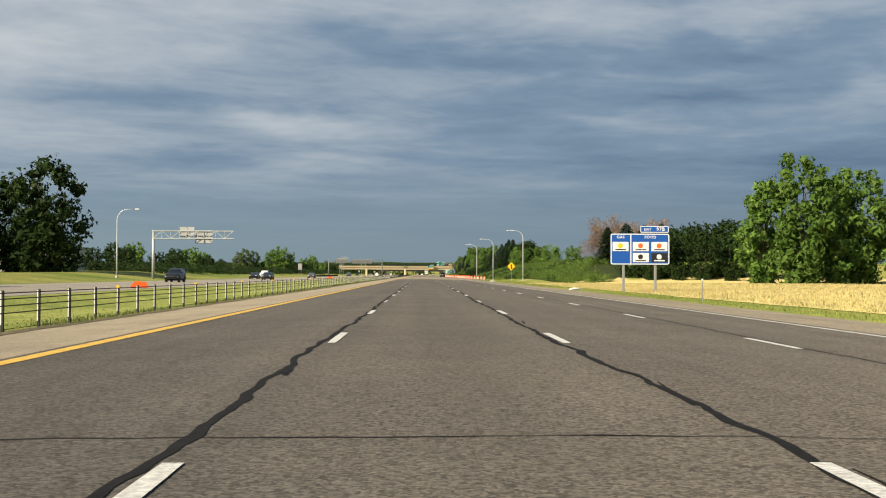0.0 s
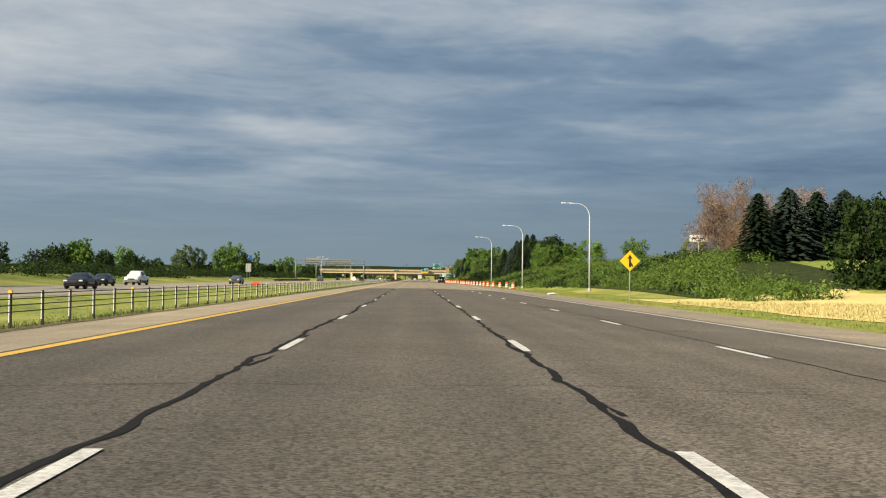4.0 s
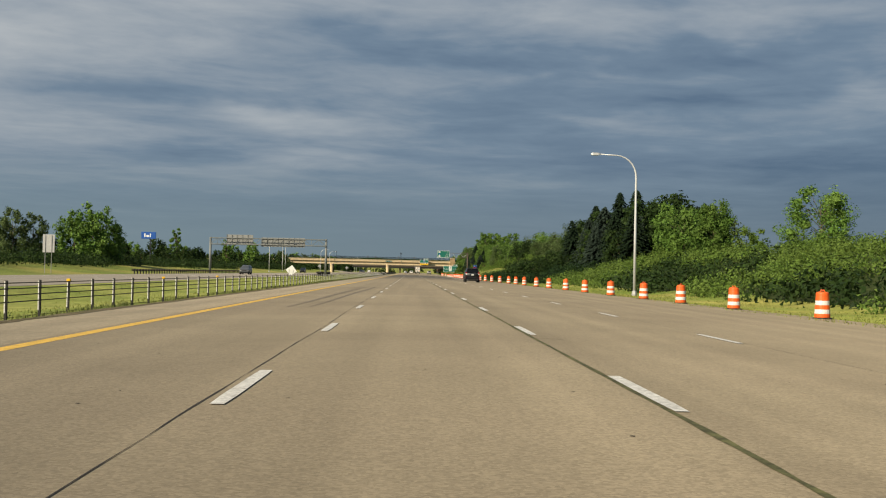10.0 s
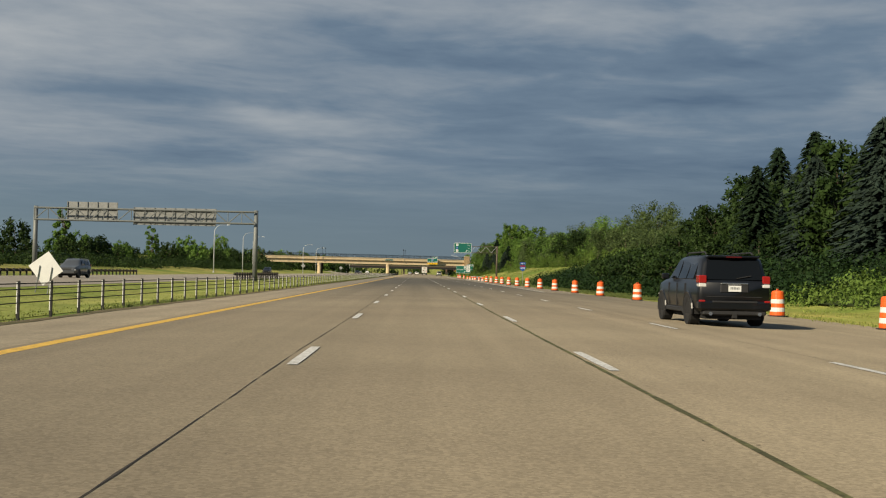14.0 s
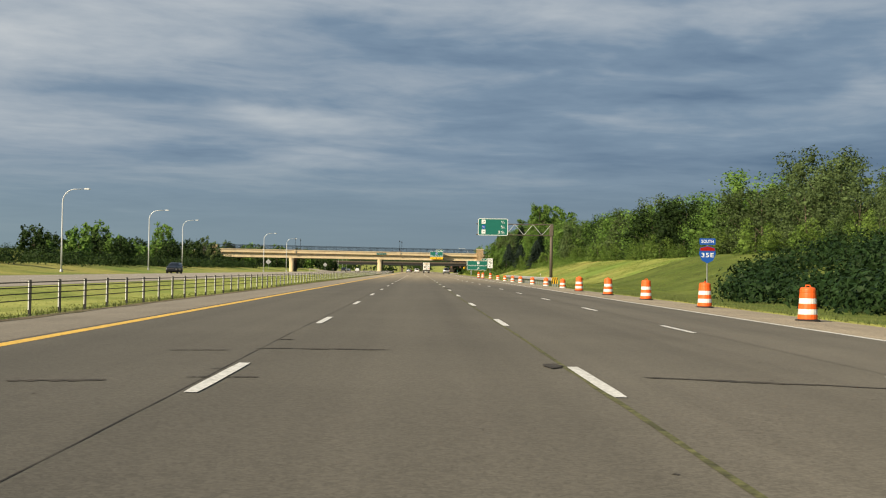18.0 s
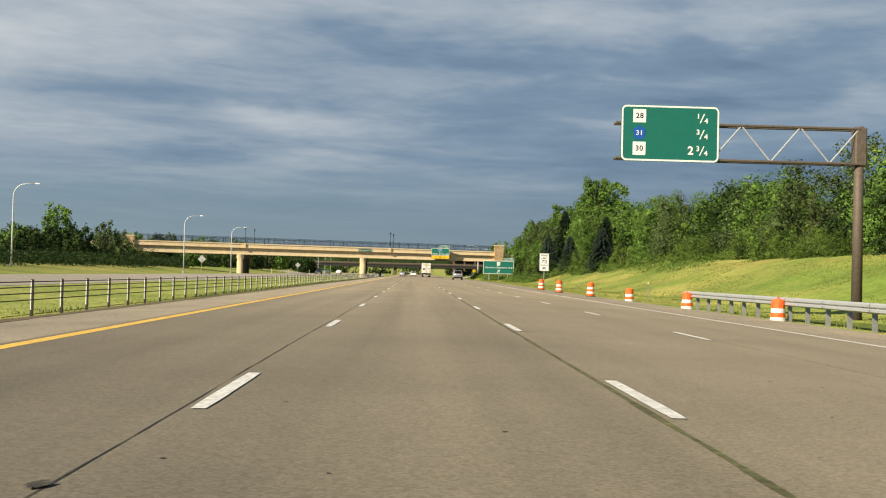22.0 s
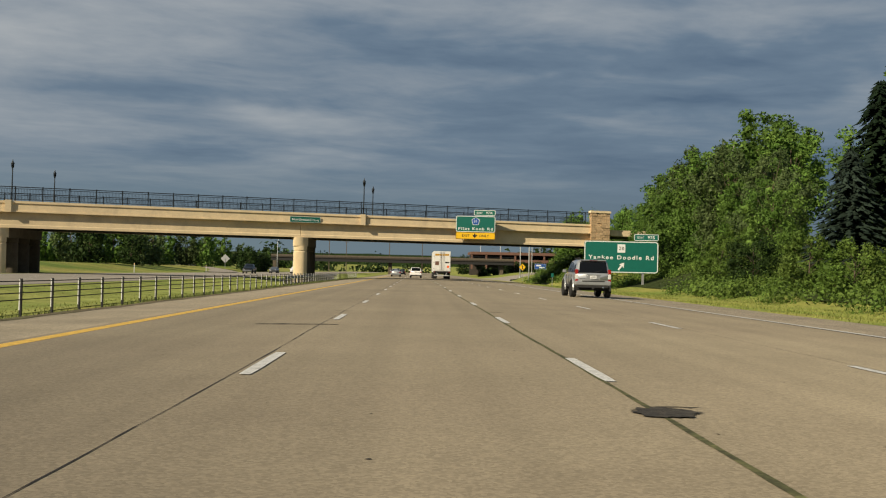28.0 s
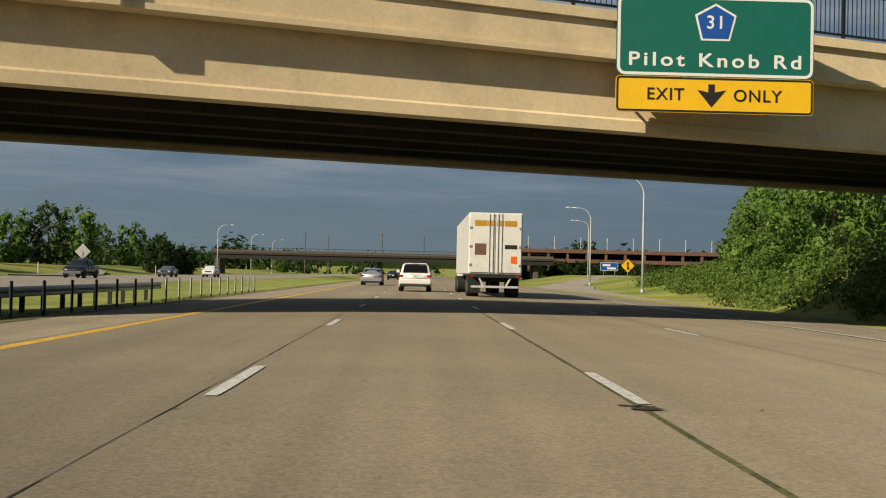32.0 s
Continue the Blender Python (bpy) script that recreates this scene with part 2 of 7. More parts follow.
M_PATCH = mat("crumbled_dark_patch", (0.036, 0.031, 0.025), 0.95, vary=0.4, scale=5, fine=22, fine_amount=0.5, other=(0.065, 0.055, 0.042), bump=1.0, bump_scale=22)
M_JOINT = mat("dirt_filled_joint", (0.035, 0.03, 0.024), 0.95, vary=0.4, scale=1.0, fine=12, fine_amount=0.5)
M_MOSS = mat("weedy_joint", (0.092, 0.092, 0.032), 0.95, vary=0.45, scale=0.8, fine=9, fine_amount=0.6)
M_WHITE_LINE = mat("worn_white_paint", (0.66, 0.65, 0.61), 0.75, vary=0.12, scale=2, fine=18, fine_amount=0.3, stain=(0.22, 0.2, 0.17), stain_scale=5)
M_YELLOW_LINE = mat("worn_yellow_paint", (0.76, 0.47, 0.075), 0.75, vary=0.12, scale=1, fine=15, fine_amount=0.25, stain=(0.3, 0.2, 0.06), stain_scale=4)
M_GRASS = mat("mown_grass", (0.112, 0.162, 0.029), 0.9, vary=0.22, scale=0.045, fine=2.2, fine_amount=0.35, other=(0.25, 0.235, 0.065), bump=0.8, bump_scale=9, spec=0.15, dusty=1.0)
M_MEDIAN = mat("pale_mown_grass", (0.26, 0.275, 0.08), 0.95, vary=0.18, scale=0.12, fine=2.5, fine_amount=0.3, other=(0.17, 0.21, 0.05), bump=0.8, bump_scale=9, spec=0.1, dusty=1.0)
M_FIELD = mat("dry_field_soil", (0.46, 0.375, 0.165), 0.95, vary=0.14, scale=0.06, fine=1.5, fine_amount=0.16, other=(0.43, 0.37, 0.145), bump=0.8, bump_scale=6, spec=0.1, dusty=1.0)
M_STEEL = mat("galvanised_steel", (0.5, 0.52, 0.52), 0.5, 0.3, vary=0.12, scale=3, fine=25, fine_amount=0.12)
M_GANTRY = mat("dull_grey_gantry_steel", (0.2, 0.215, 0.21), 0.6, 0.3, vary=0.15, scale=2, fine=20, fine_amount=0.15)
M_SIGN_BACK = mat("dull_aluminium_sign_back", (0.27, 0.28, 0.275), 0.6, 0.3, vary=0.15, scale=1.2, fine=15, fine_amount=0.12)
M_WHITE_POLE = mat("pale_painted_pole", (0.62, 0.64, 0.65), 0.45, 0.25, vary=0.06, scale=1, fine=20, fine_amount=0.06)
M_DARK_POST = mat("dark_steel_post", (0.02, 0.02, 0.02), 0.75, 0.1, vary=0.2, scale=4, fine=30, fine_amount=0.2)
M_GREY_POST = mat("grey_post", (0.33, 0.34, 0.34), 0.55, 0.5, vary=0.12, scale=2, fine=20, fine_amount=0.12)
M_BROWN_POST = mat("weathered_bronze_steel", (0.14, 0.115, 0.09), 0.7, 0.4, vary=0.2, scale=3, fine=20, fine_amount=0.2)
M_BRIDGE = mat("tan_painted_concrete", (0.8, 0.665, 0.44), 0.85, vary=0.08, scale=0.35, fine=10, fine_amount=0.08, stain=(0.58, 0.47, 0.32), stain_scale=0.5, bump=0.15, bump_scale=18, dusty=1.0)
# concrete darkened: the shade under a deck is put into this colour
M_SOFFIT = mat("shade_darkened_concrete", (0.045, 0.037, 0.029), 0.9, vary=0.2, scale=0.6, fine=10, fine_amount=0.2)
# stained concrete in a darker copy: the pier's shade is in its colour
M_PIER = mat("shade_dark_stained_concrete", (0.14, 0.115, 0.083), 0.9, vary=0.18, scale=0.8, fine=10, fine_amount=0.15, stain=(0.09, 0.07, 0.05), stain_scale=0.6, dusty=1.0)
M_RAIL = mat("dark_blue_black_paint", (0.022, 0.028, 0.034), 0.5, 0.3, vary=0.1, scale=3, fine=20, fine_amount=0.1)
M_STONE = mat("tan_split_face_stone", (0.58, 0.41, 0.235), 0.95, vary=0.15, scale=2, fine=14, fine_amount=0.3, bump=0.9, bump_scale=12, island=0.15)
M_GREEN_SIGN = mat("green_sign_sheeting", (0.004, 0.13, 0.098), 0.5, vary=0.06, scale=1.5, fine=20, fine_amount=0.04)
M_BLUE_SIGN = mat("blue_sign_sheeting", (0.01, 0.085, 0.38), 0.45, vary=0.05, scale=1.5, fine=20, fine_amount=0.04)
M_WHITE_SIGN = mat("white_sign_sheeting", (0.78, 0.79, 0.77), 0.5, vary=0.05, scale=1.5, fine=20, fine_amount=0.04)
M_YELLOW_SIGN = mat("yellow_sign_sheeting", (0.85, 0.50, 0.01), 0.5, vary=0.05, scale=1.5, fine=20, fine_amount=0.04)
M_BLACK = mat("black_sign_ink", (0.012, 0.012, 0.012), 0.6, vary=0.1, fine_amount=0)
M_ALU = mat("bare_aluminium", (0.42, 0.43, 0.43), 0.55, 0.6, vary=0.08, scale=2, fine=20, fine_amount=0.1)
M_ORANGE = mat("orange_plastic", (0.85, 0.13, 0.015), 0.55, vary=0.1, scale=3, fine=20, fine_amount=0.1)
M_DRUM_WHITE = mat("white_reflective_band", (0.78, 0.77, 0.73), 0.5, vary=0.08, scale=5, fine=25, fine_amount=0.08)
M_RUBBER = mat("black_rubber", (0.016, 0.016, 0.016), 0.85, vary=0.2, scale=6, fine=30, fine_amount=0.25)
M_PALE_BARK = mat("pale_grey_bark", (0.42, 0.4, 0.35), 0.9, vary=0.2, scale=2, fine=12, fine_amount=0.3)
M_BARK = mat("grey_brown_bark", (0.12, 0.092, 0.065), 0.95, vary=0.25, scale=2, fine=12, fine_amount=0.35, bump=0.8, bump_scale=10)
M_LEAF = leaf_mat("broad_leaves", (0.086, 0.166, 0.030), (0.136, 0.222, 0.046))
M_LEAF_DARK = leaf_mat("dark_leaves", (0.021, 0.041, 0.011), (0.034, 0.06, 0.015))
# leaf colour darkened to hold the cloud's shade over the bank's end
M_SHADED_THICKET = leaf_mat("cloud_shade_leaves", (0.014, 0.032, 0.010), (0.024, 0.048, 0.014))
M_LEAF_GREY = leaf_mat("grey_green_leaves", (0.072, 0.108, 0.038), (0.092, 0.13, 0.046))
M_LEAF_RED = leaf_mat("reddish_dry_twigs", (0.30, 0.205, 0.145), (0.25, 0.175, 0.12))
M_NEEDLE = leaf_mat("spruce_needles", (0.014, 0.027, 0.014), (0.02, 0.035, 0.018))
M_NEEDLE_BLUE = leaf_mat("blue_spruce_needles", (0.036, 0.054, 0.041), (0.024, 0.038, 0.028))
M_SHRUB = leaf_mat("shrub_leaves", (0.085, 0.148, 0.026), (0.125, 0.185, 0.038))
M_BLADE = leaf_mat("grass_blades", (0.25, 0.255, 0.07), (0.17, 0.225, 0.045), 0.3)
M_SLOPE = leaf_mat("slope_grass_blades", (0.17, 0.205, 0.05), (0.13, 0.18, 0.038), 0.15)
M_WEED = leaf_mat("weed_blades", (0.12, 0.155, 0.048), (0.17, 0.19, 0.065), 0.2)
# grass darkened to put a cloud's shade into the slope's colour
M_SHADE_GRASS = mat("cloud_shade_grass", (0.056, 0.078, 0.016), 0.9, vary=0.25, scale=0.12, fine=1.6, fine_amount=0.3, other=(0.085, 0.106, 0.024), bump=1.0, bump_scale=7, spec=0.1, dusty=1.0)
M_DIRT = mat("bare_roadside_dirt", (0.16, 0.128, 0.088), 0.95, vary=0.3, scale=0.7, fine=7, fine_amount=0.35, other=(0.12, 0.115, 0.06), bump=0.9, bump_scale=14, spec=0.1, dusty=1.0)
M_DRY = leaf_mat("dry_grass", (0.62, 0.51, 0.235), (0.53, 0.455, 0.18), 0.15)
M_GLASS_DARK = mat("tinted_car_glass", (0.006, 0.007, 0.008), 0.05, 0.0, vary=0, fine_amount=0, spec=0.3)
M_TAIL_DARK = mat("dark_red_lamp_plastic", (0.09, 0.008, 0.008), 0.25, vary=0.05, fine_amount=0, coat=0.4)
M_TAIL = mat("red_lamp_plastic", (0.32, 0.014, 0.012), 0.25, vary=0.05, fine_amount=0, coat=0.6)
M_LAMP_CLEAR = mat("clear_lamp_plastic", (0.7, 0.7, 0.68), 0.15, vary=0.05, fine_amount=0, coat=0.6)
M_PLASTIC = mat("black_bumper_plastic", (0.025, 0.025, 0.026), 0.6, vary=0.1, scale=4, fine=25, fine_amount=0.1)
M_DARK_RIM = mat("dark_alloy", (0.05, 0.05, 0.052), 0.4, 0.6, vary=0.05, fine_amount=0)
M_CHROME = mat("bright_alloy", (0.55, 0.56, 0.57), 0.25, 0.9, vary=0.05, fine_amount=0)
PAINT = {k: mat(k + "_car_paint", c, 0.3, metal, vary=0.03, scale=1, fine=12, fine_amount=0.03, coat=gloss) for k, c, metal, gloss in (
    ("black", (0.006, 0.0065, 0.008), 0.0, 0.3), ("silver", (0.44, 0.455, 0.46), 0.5, 0.8), ("white", (0.78, 0.78, 0.77), 0.0, 0.8), ("grey", (0.10, 0.105, 0.11), 0.3, 0.6), ("blue", (0.02, 0.04, 0.10), 0.3, 0.8))}
M_TRAILER = mat("white_trailer_sheet", (0.74, 0.74, 0.71), 0.5, vary=0.06, scale=1, fine=10, fine_amount=0.06, stain=(0.5, 0.48, 0.43), stain_scale=1.2)
M_GOLD = mat("ochre_letters", (0.5, 0.27, 0.02), 0.5, vary=0.05, fine_amount=0)
M_BRICK_FAR = mat("red_brown_masonry", (0.16, 0.085, 0.06), 0.9, vary=0.15, scale=0.3, fine=4, fine_amount=0.15)
M_PALE_WALL = mat("pale_render_wall", (0.6, 0.58, 0.54), 0.9, vary=0.1, scale=0.3, fine=4, fine_amount=0.1)


# ---- mesh tools ----
class Mesh:
    """Collects vertices and faces for one mesh."""

    def __init__(self):
        self.v, self.f = [], []

    def add(self, verts, faces):
        k = len(self.v)
        self.v.extend(verts)
        self.f.extend([tuple(i + k for i in f) for f in faces])
        return self

    def box(self, a, b, bevel=0.0, m=None):
        x0, y0, z0 = a
        x1, y1, z1 = b
        if not bevel:
            vs = [(x0, y0, z0), (x1, y0, z0), (x1, y1, z0), (x0, y1, z0), (x0, y0, z1), (x1, y0, z1), (x1, y1, z1), (x0, y1, z1)]
            fs = [(3, 2, 1, 0), (4, 5, 6, 7), (0, 1, 5, 4), (1, 2, 6, 5), (2, 3, 7, 6), (3, 0, 4, 7)]
        else:
            vs, fs = [], []
            c = bevel
            for z, k in ((z0, c), (z0 + c, 0), (z1 - c, 0), (z1, c)):
                vs += [(x0 + c + k, y0 + k, z), (x1 - c - k, y0 + k, z), (x1 - k, y0 + c + k, z), (x1 - k, y1 - c - k, z),
                       (x1 - c - k, y1 - k, z), (x0 + c + k, y1 - k, z), (x0 + k, y1 - c - k, z), (x0 + k, y0 + c + k, z)]
            for r in range(3):
                for i in range(8):
                    j = (i + 1) % 8
                    fs.append((r * 8 + i, r * 8 + j, r * 8 + 8 + j, r * 8 + 8 + i))
            fs += [tuple(range(7, -1, -1)), tuple(range(24, 32))]
        if m is not None:
            vs = [tuple(m @ Vector(p)) for p in vs]
        return self.add(vs, fs)

    def tube(self, pts, radii, n=8, caps=True):
        pts = [Vector(p) for p in pts]
        if isinstance(radii, (int, float)):
            radii = [radii] * len(pts)
        vs, fs = [], []
        for i, p in enumerate(pts):
            d = (pts[min(i + 1, len(pts) - 1)] - pts[max(i - 1, 0)]).normalized()
            a = d.cross(Vector((0.13, 0.31, 0.94)) if abs(d.z) < 0.9 else Vector((1, 0, 0))).normalized()
            b = d.cross(a)
            for k in range(n):
                t = 2 * math.pi * k / n
                vs.append(tuple(p + (a * math.cos(t) + b * math.sin(t)) * radii[i]))
        for i in range(len(pts) - 1):
            for k in range(n):
                j = (k + 1) % n
                fs.append((i * n + k, i * n + n + k, i * n + n + j, i * n + j))
        if caps:
            fs += [tuple(range(n)), tuple(range(len(pts) * n - 1, len(pts) * n - n - 1, -1))]
        return self.add(vs, fs)

    def lathe(self, prof, n=16, at=(0, 0, 0)):
        """A turned form about the z axis: rows of radius and height."""
        vs, fs = [], []
        for r, z in prof:
            vs += [(at[0] + r * math.cos(2 * math.pi * k / n), at[1] + r * math.sin(2 * math.pi * k / n), at[2] + z) for k in range(n)]
        for i in range(len(prof) - 1):
            for k in range(n):
                j = (k + 1) % n
                fs.append((i * n + k, i * n + j, i * n + n + j, i * n + n + k))
        fs += [tuple(range(n - 1, -1, -1)), tuple(range((len(prof) - 1) * n, len(prof) * n))]
        return self.add(vs, fs)

    def extrude(self, poly, depth, m=None):
        """A flat outline in x and z, made `depth` thick along y."""
        n = len(poly)
        vs = [(x, 0, z) for x, z in poly] + [(x, depth, z) for x, z in poly]
        fs = [tuple(range(n)), tuple(range(2 * n - 1, n - 1, -1))] + [(i, n + i, n + (i + 1) % n, (i + 1) % n) for i in range(n)]
        if m is not None:
            vs = [tuple(m @ Vector(p)) for p in vs]
        return self.add(vs, fs)

    def ribbon(self, pts, z, widths):
        """A thin raised strip along points on the ground."""
        vs, fs = [], []
        for i, (x, y) in enumerate(pts):
            a, b = pts[max(i - 1, 0)], pts[min(i + 1, len(pts) - 1)]
            d = Vector((b[0] - a[0], b[1] - a[1])).normalized()
            w = (widths[i] if isinstance(widths, list) else widths) / 2
            zz = z(x, y) if callable(z) else z
            vs += [(x - d.y * w, y + d.x * w, zz), (x + d.y * w, y - d.x * w, zz)]
        for i in range(len(pts) - 1):
            fs.append((2 * i, 2 * i + 1, 2 * i + 3, 2 * i + 2))
        return self.add(vs, fs)

    def data(self, name, material=None, smooth=False):
        me = bpy.data.meshes.new(name)
        me.from_pydata(self.v, [], self.f)
        if material:
            me.materials.append(material)
        if smooth:
            me.polygons.foreach_set("use_smooth", [True] * len(me.polygons))
        me.update()
        return me


def part(name, mesh, material, parent=None, label="", smooth=False):
    """One mesh object, under a thing or a part, or by itself."""
    me = mesh if isinstance(mesh, bpy.types.Mesh) else mesh.data(name, material, smooth)
    ob = new(name, me)
    ob.parent = parent
    if label:
        ob["label"] = label
    return ob


def thing(name, m, label, category, group="", kind=""):
    ob = new(name)
    ob.matrix_basis = m
    return tagged(ob, label, category, group, kind)


def lettering(body, size, material, parent, at, name="lettering", width=None, squash=1.0, rz=0.0, spacing=1.12, bold=0.012):
    """Words in the built-in font, facing -y, with the middle of the line at `at`."""
    c = bpy.data.curves.new(name, "FONT")
    c.body, c.size, c.align_x, c.align_y, c.extrude, c.offset = body, size, "CENTER", "CENTER", 0.002, size * bold
    c.space_character = spacing
    tmp = bpy.data.objects.new(name, c)
    scene.collection.objects.link(tmp)
    bpy.context.view_layer.update()
    me = bpy.data.meshes.new_from_object(tmp.evaluated_get(bpy.context.evaluated_depsgraph_get()))
    bpy.data.objects.remove(tmp)
    me.materials.clear()
    me.materials.append(material)
    sx = squash
    if width:
        xs = [v.co.x for v in me.vertices]
        sx = width / (max(xs) - min(xs))
    me.transform(Matrix.Translation(at) @ Matrix.Rotation(rz, 4, "Y") @ Matrix.Rotation(radians(90), 4, "X") @ Matrix.Diagonal((sx, 1, 1, 1)))
    ob = part(name, me, None, parent)
    return ob


def rounded(w, h, r, n=4):
    pts = []
    for cx, cz, a0 in ((w / 2 - r, h / 2 - r, 0), (-w / 2 + r, h / 2 - r, 90), (-w / 2 + r, -h / 2 + r, 180), (w / 2 - r, -h / 2 + r, 270)):
        for k in range(n + 1):
            a = radians(a0 + 90 * k / n)
            pts.append((cx + r * math.cos(a), cz + r * math.sin(a)))
    return pts[::-1]


# ---- ground ----
BR0, BRK, BRW = 924.0, 0.37, 13.5                # the bridge's front face: y = BR0 + BRK * x; its width along y


def smooth01(a, b, v):
    t = min(max((v - a) / (b - a), 0.0), 1.0)
    return t * t * (3 - 2 * t)


def cross_fall(y):
    """How steeply the outer lanes fall to the right, with its knots every 20 m."""
    return 0.031 - 0.013 * min(max((y - 700) / 80, 0.0), 1.0)


def road_z(x, y):
    """The carriageway: crowned in the camera's lane, falling to both sides."""
    if x < -5.3:
        return -0.05 - 0.03 * (-5.3 - x)
    if x < -1.6:
        return -0.0135 * (-1.6 - x)
    return 0.0 if x < 2.1 else -cross_fall(y) * (x - 2.1)


def bank_height(y):
    return 4.1 * smooth01(190, 246, y) - 0.2 * smooth01(540, 600, y) + 0.8 * smooth01(800, 860, y) - 3.0 * smooth01(960, 1060, y)


def ground_z(x, y):
    if -9.0 < x < 13.6:
        return road_z(x, y) - 0.25
    if x >= 13.6:
        z = road_z(13.2, y) - 0.04 - 0.22 * smooth01(13.6, 19, x) + (bank_height(y) + 0.25) * smooth01(20.5, 40, x)
        z += 0.5 * noise.noise((x * 0.03, y * 0.03, 3)) * smooth01(24, 40, x)
    else:
        z = -0.24 - 0.35 * smooth01(-9, -14.5, x) + 0.455 * smooth01(-16, -21, x)
        z += smooth01(-45, -62, x) * (1.4 + 0.6 * noise.noise((x * 0.02, y * 0.02, 7))) 
    # approach embankments of the bridge, and the far rise
    e = y - (BR0 + BRK * x)
    if x > 13.6:
        up = smooth01(23, 31, x) * smooth01(-9, 2, e) * smooth01(BRW + 10, BRW - 1, e)
        z = max(z, z + (6.4 - z) * up)
        z = max(z, -0.55 + 3.75 * smooth01(16.2, 24.5, x) * smooth01(-17, -4, e) * smooth01(BRW + 20, BRW + 3, e))
    elif x < -45:
        up = smooth01(-60, -72, x) * smooth01(-16, 0, e) * smooth01(BRW + 16, BRW, e)
        z = max(z, z + (6.4 - z) * up)
    return z + 8 * smooth01(1500, 2600, y) + 10 * smooth01(120, 500, abs(x)) * smooth01(-200, 100, y) * 0.15


def steps(*runs):
    out = []
    for a, b, n in runs:
        out += [a + (b - a) * i / n for i in range(n)]
    return out + [runs[-1][1]]


gx = steps((-2500, -400, 6), (-400, -100, 10), (-100, -46, 18), (-46, -20, 10), (-20, -9.001, 10), (-9.001, 13.6, 8), (13.6, 45, 26), (45, 100, 14), (100, 400, 10), (400, 2500, 6))
gy = steps((-400, -40, 8), (-40, 880, 184), (880, 970, 40), (970, 1200, 30), (1200, 2000, 16), (2000, 4600, 12))
g = Mesh()
g.v = [(x, y, ground_z(x, y)) for y in gy for x in gx]
nx = len(gx)
g.f = [(j * nx + i, j * nx + i + 1, (j + 1) * nx + i + 1, (j + 1) * nx + i) for j in range(len(gy) - 1) for i in range(nx - 1)]
ground = part("ground", g, M_GRASS, smooth=True)
tagged(ground, "mown roadside grass, green with dry yellow patches", "grass", kind="structure")


def slab(name, x0, x1, y0, y1, material, label, lift=0.0, zf=road_z, cells=1.0):
    """A carriageway strip with its own thickness."""
    xs = sorted({x0, x1, *[v for v in (-5.3, -1.6, 2.1) if x0 < v < x1]})
    m = Mesh()
    ys = sorted({y0, y1, *range(int(y0 // 20 + 1) * 20, math.ceil(y1), 20)})
    for y in ys:
        m.v += [(x, y, zf(x, y) + lift) for x in xs] + [(x, y, zf(x, y) - 0.35) for x in (xs[-1], xs[0])]
    k = len(xs) + 2
    for j in range(len(ys) - 1):
        for i in range(k):
            a, b = j * k + i, j * k + (i + 1) % k
            m.f.append((a, b, b + k, a + k))
    m.f += [tuple(range(k))[::-1], tuple((len(ys) - 1) * k + i for i in range(k))]
    return tagged(part(name, m, material), label, "road", kind="structure")


slab("road_asphalt", -5.55, 9.75, -60, 232.2, M_ASPHALT, "dark weathered asphalt carriageway with sealed cracks")
slab("road_concrete", -5.55, 9.75, 232.2, 1700, M_CONCRETE_ROAD, "tan worn concrete carriageway of four lanes with painted-in cloud shade", lift=0.004)
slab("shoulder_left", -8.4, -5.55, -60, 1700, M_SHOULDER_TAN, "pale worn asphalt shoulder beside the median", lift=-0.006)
slab("shoulder_right", 9.75, 13.2, -60, 285, M_SHOULDER, "pale worn asphalt shoulder along the verge", lift=-0.006)
TAPER = ((285, 16.5), (310, 15.6), (340, 14.5), (380, 14.2), (440, 13.9), (462, 13.2), (500, 12.4), (540, 12.0), (590, 12.1), (607, 13.3), (690, 13.3), (712, 12.4), (740, 12.3))


def taper(y):
    """Where the line of drums stands beside the closed merging lane."""
    for (ya, xa), (yb, xb) in zip(TAPER, TAPER[1:]):
        if ya <= y < yb:
            return xa + (xb - xa) * (y - ya) / (yb - ya)
    return TAPER[-1][1]


lane = Mesh()
my0 = [285.02, *range(290, 478, 10), 478]
for y in my0:
    xr = taper(y) + 0.55
    lane.v += [(9.75, y, road_z(9.75, y) + 0.002), (xr, y, road_z(xr, y) + 0.002), (xr, y, road_z(xr, y) - 0.4), (9.75, y, road_z(9.75, y) - 0.4)]
for j in range(len(my0) - 1):
    lane.f += [(4 * j + i, 4 * j + (i + 1) % 4, 4 * j + 4 + (i + 1) % 4, 4 * j + 4 + i) for i in range(4)]
lane.f += [(3, 2, 1, 0), tuple(4 * (len(my0) - 1) + i for i in range(4))]
tagged(part("merge_lane", lane, M_CONCRETE_ROAD), "tan concrete merging lane closed by traffic drums", "road", kind="structure")
slab("shoulder_far", 9.75, 13.2, 478.02, 1700, M_SHOULDER, "pale worn asphalt shoulder beyond the merging lane", lift=-0.006)
slab("road_opposite", -42.0, -21.0, -60, 1700, M_FAR_ROAD, "pale carriageway of the opposite direction", zf=lambda x, y: -0.12, lift=0.0)

field = Mesh()
fx = steps((18.4, 26, 6), (26, 150, 24))
fy = steps((-60, 206, 67))
field.v = [(x + (0.9 * noise.noise((y * 0.12, 1, 0)) + 0.4 * noise.noise((y * 0.6, 3, 0)) if x < 19 else 0), y, ground_z(x, y) + 0.03) for y in fy for x in fx]
nf = len(fx)
